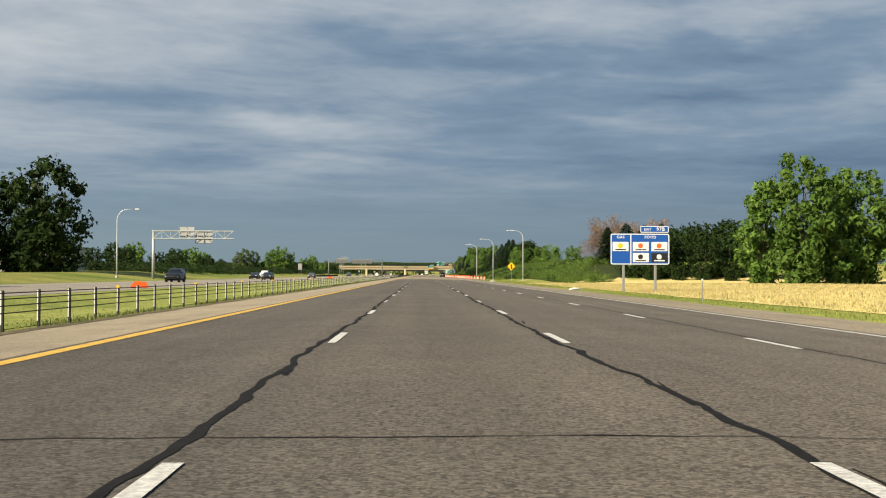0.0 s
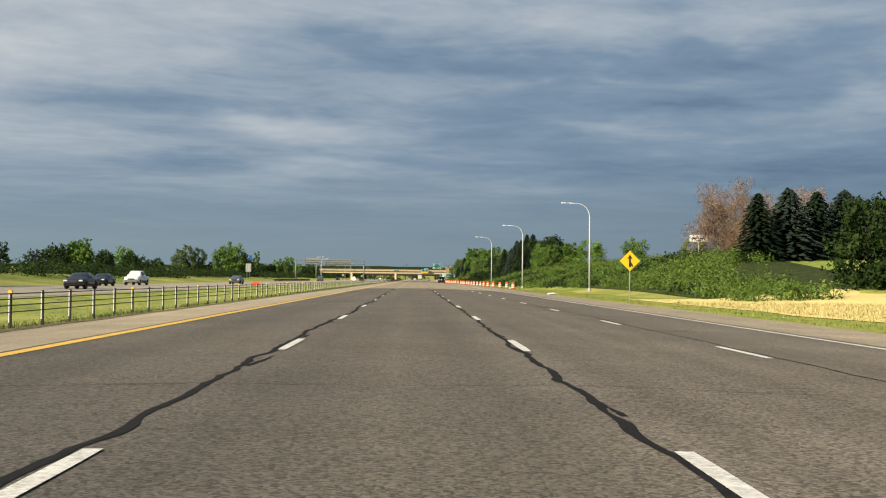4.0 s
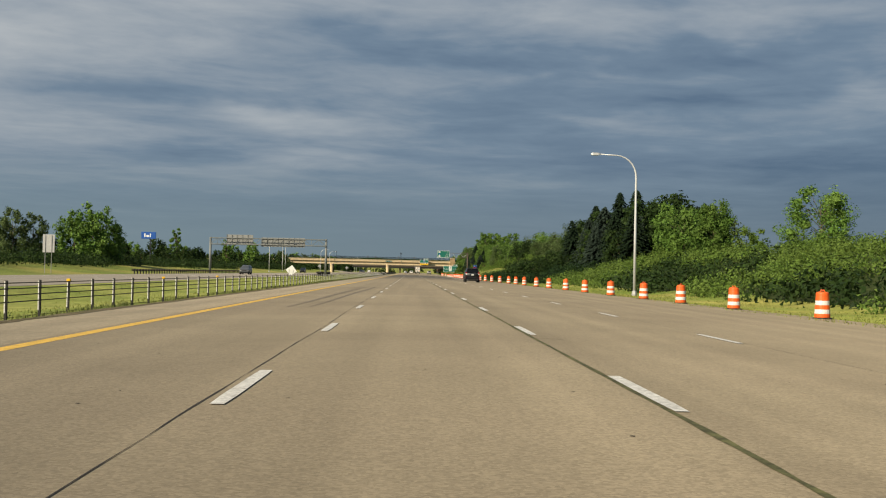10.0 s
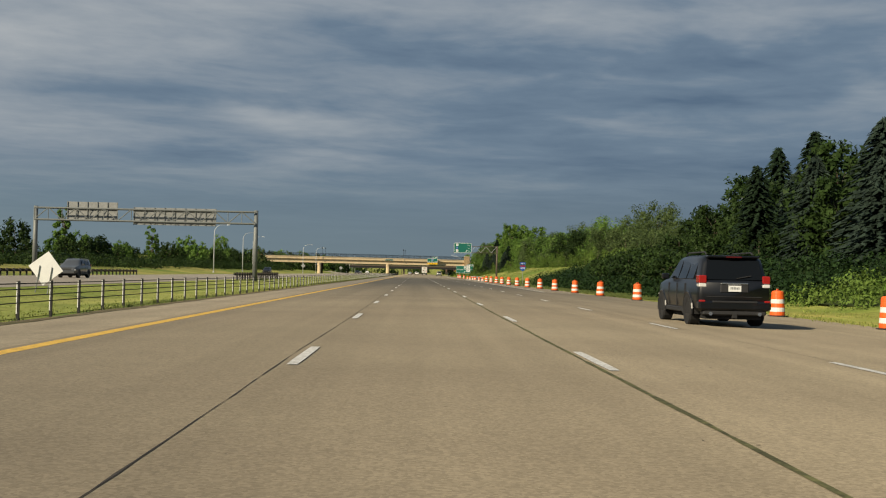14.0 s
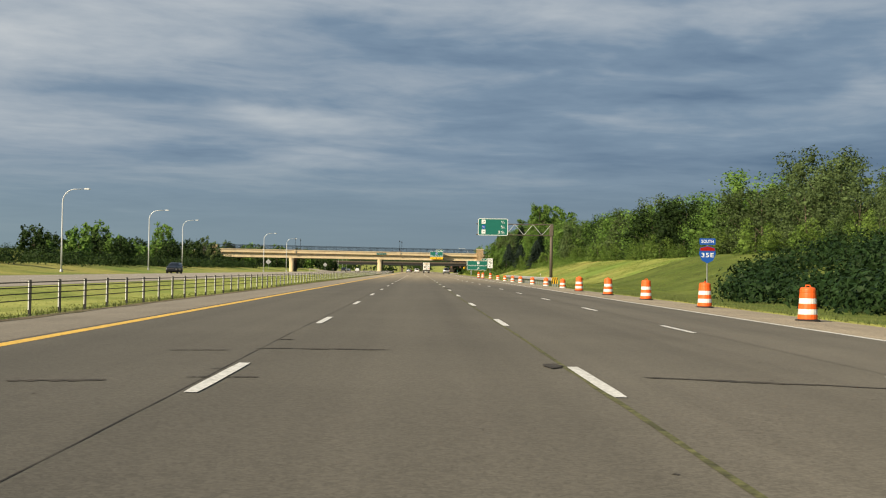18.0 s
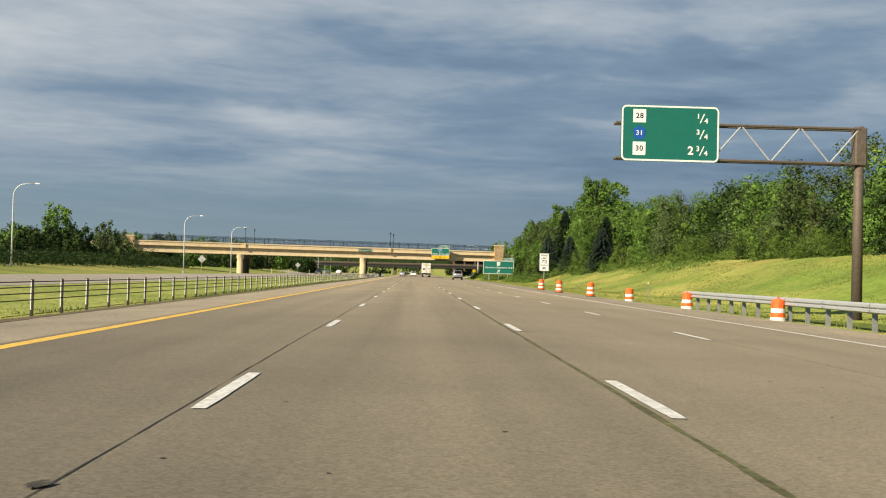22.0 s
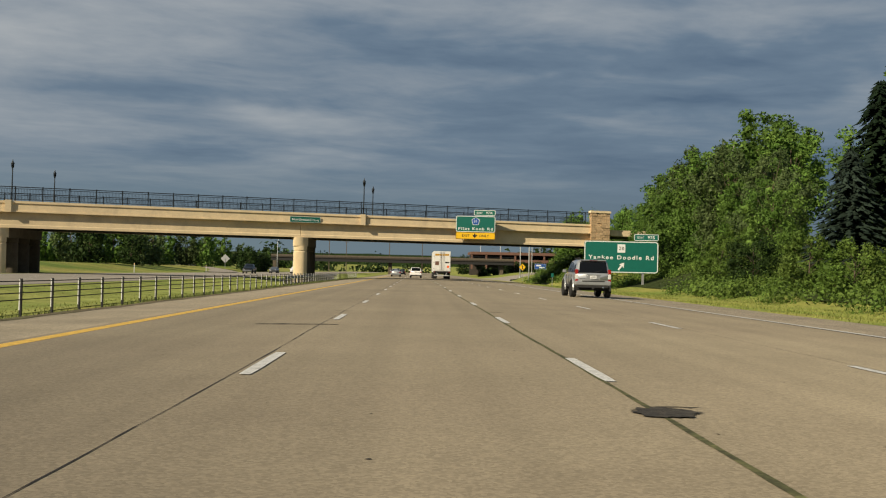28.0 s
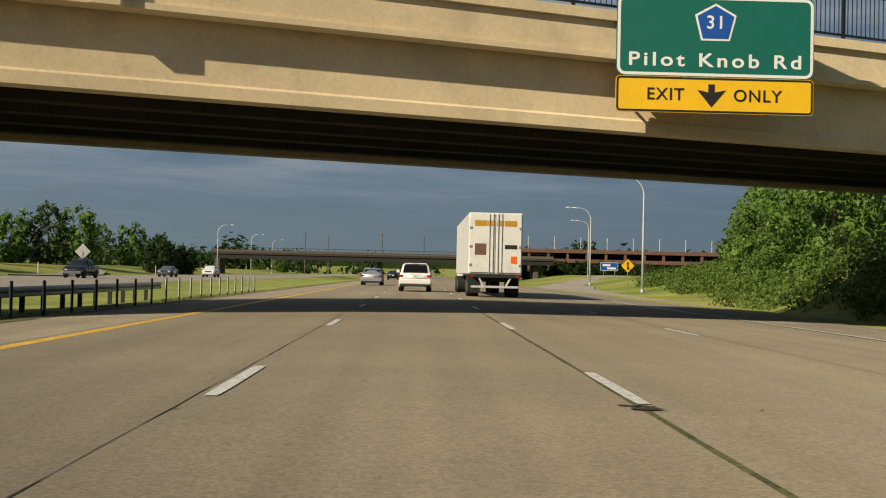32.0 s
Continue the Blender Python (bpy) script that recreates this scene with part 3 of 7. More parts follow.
field.f = [(j * nf + i, j * nf + i + 1, (j + 1) * nf + i + 1, (j + 1) * nf + i) for j in range(len(fy) - 1) for i in range(nf - 1)]
tagged(part("dry_field", field, M_FIELD, smooth=True), "field of dry golden grass beside the verge", "field", kind="structure")

med = Mesh()
mx_, my_ = steps((-20.8, -9.75, 8)), steps((-60, 1120, 196))
med.v = [(x + (0.35 * noise.noise((y * 0.3, 5, 0)) if x > -10 else 0), y, ground_z(x, y) + 0.012) for y in my_ for x in mx_]
nm = len(mx_)
med.f = [(j * nm + i, j * nm + i + 1, (j + 1) * nm + i + 1, (j + 1) * nm + i) for j in range(len(my_) - 1) for i in range(nm - 1)]
tagged(part("median", med, M_MEDIAN, smooth=True), "pale yellow-green mown grass of the median", "grass", kind="structure")

# sheet of darker grass that paints cloud shade over the slope
shade_sheet = Mesh()
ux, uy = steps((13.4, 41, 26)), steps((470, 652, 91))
shade_sheet.v = [(x, y + (18 * noise.noise((x * 0.09, 4, 1)) + 5 * noise.noise((x * 0.5, 8, 1)) if y > 651 else 0), ground_z(x, y) + 0.03) for y in uy for x in ux]
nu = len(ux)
shade_sheet.f = [(j * nu + i, j * nu + i + 1, (j + 1) * nu + i + 1, (j + 1) * nu + i) for j in range(len(uy) - 1) for i in range(nu - 1)]
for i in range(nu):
    x, y, z = shade_sheet.v[-nu + i]
    shade_sheet.v[-nu + i] = (x, y, ground_z(x, y) + 0.03)
tagged(part("lush_slope", shade_sheet, M_SHADE_GRASS, smooth=True), "dark green grass on the first part of the slope, cloud shade in its colour", "grass", kind="structure")
margin = Mesh()
dy = [0.8 * k for k in range(-40, 1400)]
for y in dy:
    a = -8.12 + 0.16 * noise.noise((y * 0.35, 2, 0)) + 0.1 * noise.noise((y * 1.1, 6, 0))
    b = -9.15 - 0.2 * noise.noise((y * 0.2, 9, 0))
    margin.v += [(a, y, max(road_z(a, y), road_z(-8.4, y)) + 0.004), ((a + b) / 2, y, -0.16), (b, y, -0.225)]
margin.f = [(3 * j + i, 3 * j + 3 + i, 3 * j + 4 + i, 3 * j + 1 + i) for j in range(len(dy) - 1) for i in (0, 1)]
tagged(part("dirt_margin", margin, M_DIRT, smooth=True), "bare brown dirt and weeds along the shoulder's edge", "ground", kind="structure")


# ---- road markings, joints and cracks ----
rng = random.Random(4)
LINES = {"left": -1.55, "right": 2.0, "outer": 5.7}
edge_y = Mesh().ribbon([(-5.24, y) for y in range(-60, 1701, 20)], lambda x, y: road_z(x, y) + 0.008, 0.24)
tagged(part("edge_line_yellow", edge_y, M_YELLOW_LINE), "worn yellow edge line along the median shoulder", "road marking", kind="structure")
edge_w = Mesh().ribbon([(9.3, y) for y in range(-60, 281, 20)], lambda x, y: road_z(x, y) + 0.008, 0.14)
edge_w.ribbon([(9.62 + 0.35 * min(max((y - 700) / 80, 0), 1), y) for y in range(480, 1701, 20)], lambda x, y: road_z(x, y) + 0.010, 0.14)
tagged(part("edge_line_white", edge_w, M_WHITE_LINE), "worn white edge line along the outer shoulder", "road marking", kind="structure")
opp = Mesh()
for x, w in ((-38.6, 0.15), (-24.0, 0.15)):
    opp.ribbon([(x, y) for y in range(-60, 1701, 40)], -0.11, w)
for x in (-34.9, -31.3, -27.6):
    for k in range(0, 95):
        opp.ribbon([(x, 12.19 * k), (x, 12.19 * k + 3.05)], -0.11, 0.13)
tagged(part("opposite_road_lines", opp, M_WHITE_LINE), "white lane lines of the opposite carriageway", "road marking", kind="structure")


def dash_data(x, name):
    """One worn lane dash, with chipped ends."""
    m = Mesh()
    pts = [(0, -2.9 + 2.9 * i / 6) for i in range(7)]
    m.ribbon(pts, 0.0, [0.11, 0.13, 0.135, 0.13, 0.132, 0.13, 0.12])
    return m.data(name, M_WHITE_LINE)


def chopped_dash(name):
    """A dash that traffic has worn into short pieces."""
    m = Mesh()
    for y0, y1 in ((-3.05, -2.45), (-2.3, -1.62), (-1.45, -0.85), (-0.66, -0.02)):
        m.ribbon([(0.01, y0), (0, (y0 + y1) / 2), (-0.01, y1)], 0.0, [0.085, 0.1, 0.09])
    return m.data(name, M_WHITE_LINE)


chopped = chopped_dash("dash")
# the painters' rhythm slips a little along the road
SLIP = ((0, -0.2), (8.4, -1.3), (20, 0), (70, -0.3), (195, 0.0), (240, 0.5), (277, 1.5), (289, 2.9), (300, 1.1), (305, 0.8), (350, -0.7), (379, -1.0), (408, -0.4), (520, 0.3), (565, -1.2), (620, -0.4), (690, 1.0), (715, 0.4), (813, 0.4), (850, 0.0), (1700, 0.0))


def slip(y):
    for (ya, sa), (yb, sb) in zip(SLIP, SLIP[1:]):
        if ya <= y < yb:
            return sa + (sb - sa) * (y - ya) / (yb - ya)
    return 0.0


for which, x in LINES.items():
    root = thing("lane_line", Matrix.Identity(4), "broken white lane line of worn painted dashes", "road marking", "lane lines", "structure")
    me = dash_data(x, "dash")
    for k in range(-3, 110):
        d = part("dash", chopped if which != "outer" and k in (3, 8, 13, 14, 15, 17) else me, None, root)
        far = 8.4 + 12.19 * k + (0.5 if which == "outer" else 0.0)
        far -= 0.55 * smooth01(480, 520, far) * smooth01(590, 550, far)
        far += slip(far)
        d.location = (x + (0.03 if far > 233 else 0.0), far, road_z(x, far) + 0.009 + (0.004 if far > 233 else 0))


def wander(x, y0, y1, step, amp, seed, freq=0.12):
    return [(x + amp * noise.noise((seed, y * freq, 0.5)) + 0.3 * amp * noise.noise((seed + 9, y * 0.9, 0.5)), y)
            for y in [y0 + step * i for i in range(int((y1 - y0) / step) + 1)]]


def jagged(x, y0, y1, step, seed, amp=0.17):
    out = []
    y = y0
    while y < y1:
        out.append((x + amp * noise.noise((seed, y * 0.11, 0.5)) + 0.085 * noise.noise((seed + 9, y * 0.75, 0.5)) + 0.045 * noise.noise((seed + 4, y * 2.6, 0.5)), y))
        y += step
    return out


seal = Mesh()
for x, seed in ((-1.64, 3.1), (1.93, 8.7)):
    pts = jagged(x, -40, 232, 0.22, seed)
    seal.ribbon(pts, lambda a, b: road_z(a, b) + 0.005, [0.085 + 0.06 * noise.noise((seed, p[1] * 1.3, 4)) + 0.02 * noise.noise((seed, p[1] * 5.0, 7)) for p in pts])
    for k in range(34):                            # short side branches
        y0, side_ = -10 + 7.1 * k + rng.uniform(-2, 2), rng.choice((-1, 1))
        L = rng.uniform(0.25, 1.0)
        pts = [(x + 0.05 + side_ * (0.13 * L * q / 6 + 0.03 * noise.noise((y0, q, 1))), y0 + L * 2.4 * q / 6) for q in range(7)]
        seal.ribbon(pts, lambda a, b: road_z(a, b) + 0.0062, [0.05, 0.07, 0.055, 0.05, 0.035, 0.025, 0.01])
pts = jagged(5.9, -40, 232, 0.6, 5.5, 0.1)
seal.ribbon(pts, lambda a, b: road_z(a, b) + 0.005, 0.035)
for y0 in (8.1, 23, 32, 40.8, 66.2, 92, 107, 122, 137, 150, 159, 178.5, 191, 203.2, 217, 226):
    seed = y0 * 1.7
    pts = [(x / 4, y0 + 0.25 * noise.noise((x * 0.1, seed, 0)) + 0.05 * noise.noise((x * 0.55, seed, 3)) + 0.02 * noise.noise((x * 1.7, seed, 3))) for x in range(-32, 38)]
    w = rng.choice((0.022, 0.03, 0.045))
    seal.ribbon(pts, lambda a, b: road_z(a, b) + 0.0055, [max(0.01, w * (0.8 + 0.9 * noise.noise((p[0] * 1.3, seed, 6)))) for p in pts])
tagged(part("crack_sealant", seal, M_TAR), "black sealed cracks wandering along the asphalt lane joints", "crack sealant", kind="structure")

joint, sealed = Mesh(), Mesh()
pts = wander(-1.66, 232.4, 1300, 0.4, 0.035, 2.2)
joint.ribbon(pts, lambda a, b: road_z(a, b) + 0.008, [max(0.002, 0.011 + 0.016 * noise.noise((1, p[1] * 0.5, 4)) + 0.016 * noise.noise((3, p[1] * 1.9, 4))) for p in pts])
pts = wander(5.86, 232.4, 1300, 2.5, 0.03, 6.2)
joint.ribbon(pts, lambda a, b: road_z(a, b) + 0.008, 0.009)
for k in range(46):
    y0 = 240 + 14.7 * k + rng.uniform(-3, 3)
    x0 = rng.choice((-1.7, -1.7, 2.2, 2.2, 3.8, -3.6, 0.4))
    L = rng.uniform(0.15, 0.7)
    pts = [(x0 + L * (i / 6 - 0.45), y0 + rng.uniform(-0.03, 0.03)) for i in range(7)]
    joint.ribbon(pts, lambda a, b: road_z(a, b) + 0.0085, [0.008, 0.03, 0.05, 0.03, 0.055, 0.02, 0.006])
# sealed transverse cracks and spalls: two ends and a width
for x0, x1, y0, w in ((-3.4, -2.5, 518.27, 0.17), (-2.8, -2.0, 522.1, 0.1), (-1.75, 0.0, 522.4, 0.15), (-1.85, -1.15, 518.6, 0.09), (2.6, 5.3, 519.2, 0.12), (3.3, 4.1, 519.2, 0.2), (-1.66, -1.45, 524.2, 0.14), (1.8, 2.35, 618.6, 0.2), (3.25, 4.55, 619.0, 0.07), (-1.85, -1.5, 610.9, 0.1),
                      (-2.9, -1.3, 808.4, 0.26), (-1.9, -1.45, 815.5, 0.12), (1.8, 2.45, 816.6, 0.14), (3.7, 4.7, 817.1, 0.06), (-1.95, -1.5, 880.2, 0.15), (2.3, 4.8, 897.8, 0.14), (1.82, 2.1, 907.4, 0.1)):
    sealed.ribbon([(x0 + (x1 - x0) * i / 16, y0 + 0.07 * noise.noise((i * 0.4, y0, 0)) + 0.03 * noise.noise((i * 1.3, y0, 2))) for i in range(17)], lambda a, b: road_z(a, b) + 0.0098, [0.01] + [w * (0.85 + 1.1 * noise.noise((i * 0.9, y0, 5))) for i in range(15)] + [0.01])
for x0, x1, y0, w in ((-1.9, -1.2, 671.0, 0.14), (-2.4, -2.2, 671.2, 0.06), (1.75, 3.4, 671.6, 0.06), (2.2, 3.4, 671.65, 0.07), (-3.3, -2.2, 866.6, 0.24), (-2.6, -2.15, 867.3, 0.2), (-1.75, -1.0, 868.3, 0.15), (-0.85, -0.5, 868.4, 0.12), (1.4, 1.8, 868.7, 0.16), 
                      (-1.85, -1.25, 779.8, 0.16), (-1.9, -1.5, 788.5, 0.1), (-3.6, -1.6, 820.0, 0.05), (1.6, 2.2, 387.3, 0.07), (-2.95, -1.64, 690.9, 0.06), (1.66, 1.96, 486.2, 0.1)):
    sealed.ribbon([(x0 + (x1 - x0) * i / 16, y0 + 0.06 * noise.noise((i * 0.4, y0, 0)) + 0.03 * noise.noise((i * 1.3, y0, 2))) for i in range(17)], lambda a, b: road_z(a, b) + 0.0098, [0.01] + [w * (0.85 + 1.1 * noise.noise((i * 0.9, y0, 5))) for i in range(15)] + [0.01])
tagged(part("transverse_cracks", sealed, M_PATCH), "dark sealed cracks and spalls across the concrete lanes", "pavement crack", kind="structure")
tagged(part("pavement_joint", joint, M_JOINT), "thin dirt-filled pavement joint with short cracks and spalls", "pavement joint", kind="structure")
weed = Mesh()
DRIFT = ((232, 1.95), (315, 1.95), (375, 1.885), (488, 1.955), (571, 1.96), (627, 1.88), (684, 2.01), (795, 1.97), (1300, 1.96))
pts = [(x + float(np.interp(y, [a for a, b in DRIFT], [b for a, b in DRIFT])), y) for x, y in wander(0.0, 232.4, 1300, 0.35, 0.03, 4.4)]
weed.ribbon(pts, lambda a, b: road_z(a, b) + 0.0085, [0.056 + 0.035 * noise.noise((7, p[1] * 0.6, 4)) + 0.025 * noise.noise((7, p[1] * 2.1, 8)) for p in pts])
tagged(part("weedy_joint", weed, M_MOSS), "green weed-filled joint between two lanes", "pavement joint", kind="structure")
patch = Mesh()
for x, y, w, d in ((-1.44, 372.3, 0.64, 0.28), (1.95, 373.0, 0.16, 0.2), (2.06, 571.6, 0.44, 0.75), (2.32, 571.75, 0.3, 0.12), (-1.52, 710.0, 0.2, 0.14), (2.1, 710.7, 0.3, 0.4), (2.01, 795.85, 0.54, 0.6),  (1.82, 520.2, 0.2, 0.6),
                   (1.98, 907.2, 0.24, 0.2), (-1.9, 493.0, 0.35, 0.3), (-1.69, 624.05, 0.12, 0.2), (-1.64, 683.8, 0.08, 0.16), (-1.63, 682.87, 0.05, 0.08), (-1.6, 821.2, 0.12, 0.14), (-1.69, 257.3, 0.06, 0.08), (-1.75, 234.2, 0.3, 0.25)):
    n = 36
    vs = []
    for i in range(n):
        q = 2 * math.pi * i / n
        r = 1 + 0.4 * noise.noise((2.2 * math.cos(q), 2.2 * math.sin(q), y)) + 0.35 * noise.noise((6 * math.cos(q), 6 * math.sin(q), y + 3)) + 0.1 * rng.uniform(-1, 1)
        vs.append((x + w / 2 * math.cos(q) * r, y + d / 2 * math.sin(q) * r))
    patch.add([(x, y, road_z(x, y) + 0.017)] + [(p_, q_, road_z(p_, q_) + 0.017) for p_, q_ in vs], [(0, 1 + i, 1 + (i + 1) % n) for i in range(n)])
tagged(part("pavement_patch", patch, M_PATCH), "dark ragged repair patches in the carriageway", "pavement patch", kind="structure")

fleck = Mesh()
for k in range(3200):
    x, y, r = rng.uniform(-5.4, 9.6), rng.uniform(233, 935), rng.uniform(0.006, 0.022)
    q0 = rng.uniform(0, 6.28)
    fleck.add([(x + r * rng.uniform(0.6, 1.6) * math.cos(q0 + q), y + r * rng.uniform(0.6, 2.2) * math.sin(q0 + q), road_z(x, y) + 0.0072) for q in (0, 1.3, 2.6, 4.2)], [(0, 1, 2, 3)])
tagged(part("pavement_pits", fleck, M_PATCH), "small dark pits and specks in the worn pavement", "pavement wear", kind="stuff")
skid = Mesh()
for dx_ in (0.0, 0.62):
    skid.ribbon([(-3.55 + dx_ + 0.022 * k + 0.03 * math.sin(k * 0.4), 312 + 1.7 * k) for k in range(26)], lambda x, y: road_z(x, y) + 0.0085, [0.05 + 0.13 * math.sin(math.pi * (k + 0.5) / 26) for k in range(26)])
tagged(part("tyre_marks", skid, M_SKID), "pair of dark tyre skid marks in the median lane", "tyre marks", kind="structure")

# ---- median cable barrier ----
BX = -9.3
fence = thing("cable_barrier", pose(0, 0, 0), "grey steel cable barrier with slim posts along the median", "barrier", kind="structure")
post = Mesh().box((-0.034, -0.03, -0.12), (0.034, 0.03, 0.80), 0.008)
post_me = post.data("post", M_DARK_POST)
face = Mesh().box((-0.032, -0.036, 0.05), (-0.010, -0.031, 0.78))
face_me = face.data("reflective_strip", M_WHITE_SIGN)
cap_me = Mesh().box((-0.05, -0.04, 0.74), (0.05, 0.04, 0.815), 0.008).data("yellow_cap", M_YELLOW_SIGN)
rest, rest_face = Mesh(), Mesh()
for k in range(-12, 420):
    y = 2.3 * k
    lean = 0.02 * noise.noise((k * 0.7, 1, 1))
    if 8 <= k < 150 or 330 <= k < 416:
        p = part("post", post_me, None, fence)
        p.location = (BX, y, -0.14)
        p.rotation_euler = (0, lean, 0)
        part("reflective_strip", face_me, None, p)
        if k % 5 == 0 and k < 340:
            part("yellow_cap", cap_me, None, p, "yellow reflective cap")
    else:
        rest.box((BX - 0.034, y - 0.03, -0.3), (BX + 0.034, y + 0.03, 0.66))
        rest_face.box((BX - 0.032, y - 0.036, -0.09), (BX - 0.010, y - 0.031, 0.64))
tagged(part("posts_far", rest, M_DARK_POST, fence), kind="stuff")
tagged(part("strips_far", rest_face, M_WHITE_SIGN, fence), kind="stuff")
for z in (0.16, 0.32, 0.47, 0.60):
    c = Mesh().tube([(BX + 0.05, y, z) for y in range(-30, 970, 50)], 0.014, 5)
    part("cable", c, M_DARK_POST, fence)


# ---- street lamps ----
def street_lamp(h=11.0, arm=3.1, side=-1):
    root = thing("street_lamp", Matrix.Identity(4), "tall pale steel street lamp with a curved arm", "street lamp", "street lamps")
    pole = [(0, 0, 0), (0, 0, h * 0.45), (0, 0, h - 1.9)]
    pole += [(side * 1.7 * (1 - math.cos(a)), 0, h - 1.9 + 1.75 * math.sin(a)) for a in [radians(v) for v in (12, 25, 38, 50, 62, 75, 86)]]
    pole += [(side * arm, 0, h - 0.08)]
    r = [0.125, 0.105, 0.085] + [0.075, 0.07, 0.066, 0.062, 0.058, 0.054, 0.05] + [0.045]
    part("pole", Mesh().tube(pole, r, 10), M_WHITE_POLE, root, smooth=True)
    part("base", Mesh().lathe([(0.24, 0), (0.24, 0.12), (0.19, 0.35), (0.16, 0.4)], 12), M_ALU, root)
    head = Mesh()
    for i, (x, w, z0, z1) in enumerate(((arm - 0.05, 0.06, -0.14, -0.02), (arm + 0.15, 0.15, -0.17, 0.02), (arm + 0.6, 0.17, -0.17, 0.02), (arm + 0.75, 0.08, -0.14, -0.03))):
        head.v += [(side * x, -w, h + z0), (side * x, w, h + z0), (side * x, w, h + z1), (side * x, -w, h + z1)]
    for i in range(3):
        for k in range(4):
            head.f.append((i * 4 + k, i * 4 + (k + 1) % 4, i * 4 + 4 + (k + 1) % 4, i * 4 + 4 + k))
    head.f += [(3, 2, 1, 0), (12, 13, 14, 15)]
    lh = part("lamp_head", head, M_WHITE_POLE, root)
    part("lens", Mesh().box((min(side * (arm + 0.2), side * (arm + 0.55)), -0.11, h - 0.19), (max(side * (arm + 0.2), side * (arm + 0.55)), 0.11, h - 0.172)), M_LAMP_CLEAR, lh)
    return root


right_lamp = street_lamp(11.6, 3.0, -1)
right_lamp.matrix_basis = pose(23.1, 255.5, ground_z(23.1, 255.5))
for x, y in ((20.0, 314.0), (18.2, 370.5)):
    copy_thing(right_lamp, pose(x, y, ground_z(x, y)))
for x, y, a in ((-51.0, 187, 180), (-48.7, 662, 180), (-51, 721, 180), (-56, 775, 180), (-45.6, 840.5, 180), (-45.5, 897, 180), (-46, 1157, 180), (-48, 1223, 180), (-49, 1278, 180), (22.6, 1008, 0), (26, 1063, 0), (35.5, 1126, 0)):
    copy_thing(right_lamp, pose(x, y, ground_z(x, y), 0, 0, a))


# ---- signs ----
def panel(parent, x0, x1, z0, z1, y, material, name="panel", r=0.12, edge=0.05, border=None, thick=0.06):
    """A sign board that faces -y, with a raised border line."""
    w, h = x1 - x0, z1 - z0
    at = Matrix.Translation(((x0 + x1) / 2, y, (z0 + z1) / 2))
    p = part(name, Mesh().extrude(rounded(w, h, r), thick, at), material, parent)
    if border:
        o, i = rounded(w - edge * 0.5, h - edge * 0.5, r), rounded(w - edge * 2.6, h - edge * 2.6, max(r - edge, 0.01))
        n = len(o)
        b = Mesh()
        b.v = [tuple(at @ Vector((a, -0.005, c))) for a, c in o + i]
        b.f = [(k, (k + 1) % n, n + (k + 1) % n, n + k) for k in range(n)]
        part("border", b, border, p)
    return p


def bars(parent, rows, y, material, name="bar"):
    for x0, x1, z0, z1 in rows:
        part(name, Mesh().box((x0, y - 0.006, z0), (x1, y, z1)), material, parent)


def posts(parent, xs, y, z0, z1, material, r=0.09):
    for x in xs:
        part("post", Mesh().box((x - r, y, z0), (x + r, y + 2 * r, z1), 0.02), material, parent)


# services sign by the first field
zb = ground_z(20, 105) - 0.1
sv = thing("services_sign", pose(17.5, 104.6, zb), "blue roadside services sign with company panels on two posts", "road sign")
Z = -zb
p = panel(sv, 0, 5.55, 1.98 + Z, 4.9 + Z, 0, M_BLUE_SIGN, r=0.2, edge=0.08, border=M_WHITE_SIGN)
part("divider", Mesh().box((1.87, -0.012, 2.06 + Z), (1.96, -0.001, 4.82 + Z)), M_WHITE_SIGN, p)
lettering("GAS", 0.36, M_WHITE_SIGN, p, (0.95, -0.008, 4.56 + Z))
lettering("FOOD", 0.36, M_WHITE_SIGN, p, (3.75, -0.008, 4.56 + Z))
for x0, z0, bg_m, fg in ((0.2, 3.25, M_WHITE_SIGN, M_YELLOW_SIGN), (2.1, 3.25, M_WHITE_SIGN, M_ORANGE), (3.85, 3.25, M_WHITE_SIGN, M_ORANGE), (2.1, 2.22, M_WHITE_SIGN, M_BLACK), (3.85, 2.22, M_BLACK, M_WHITE_SIGN)):
    c = part("company_panel", Mesh().box((x0, -0.03, z0 + Z), (x0 + 1.5, -0.001, z0 + 0.86 + Z), 0.01), bg_m, p)
    part("emblem", Mesh().lathe([(0.24, 0), (0.24, 0.004)], 14).data("emblem", fg), None, c).matrix_basis = pose(x0 + 0.72, -0.031, z0 + 0.5 + Z, 90, 0, 0)
    bars(c, [(x0 + 0.25, x0 + 1.25, z0 + 0.09 + Z, z0 + 0.2 + Z)], -0.032, M_BLACK if bg_m is M_WHITE_SIGN else M_WHITE_SIGN)
t = panel(sv, 2.8, 5.5, 4.98 + Z, 5.62 + Z, 0, M_BLUE_SIGN, "exit_tab", r=0.1, edge=0.06, border=M_WHITE_SIGN)
lettering("EXIT", 0.3, M_WHITE_SIGN, t, (3.5, -0.008, 5.28 + Z))
lettering("97B", 0.46, M_WHITE_SIGN, t, (4.72, -0.008, 5.3 + Z))
posts(sv, (1.25, 4.25), 0.08, 0, 4.7 + Z, M_GREY_POST, 0.11)

# merge warning sign
zb = ground_z(14.7, 185)
mg = thing("merge_sign", pose(14.7, 185, zb), "yellow diamond merge warning sign on a thin post", "road sign")
d = part("panel", Mesh().extrude([(0, 3.45), (0.68, 2.77), (0, 2.09), (-0.68, 2.77)], 0.02), M_YELLOW_SIGN, mg)
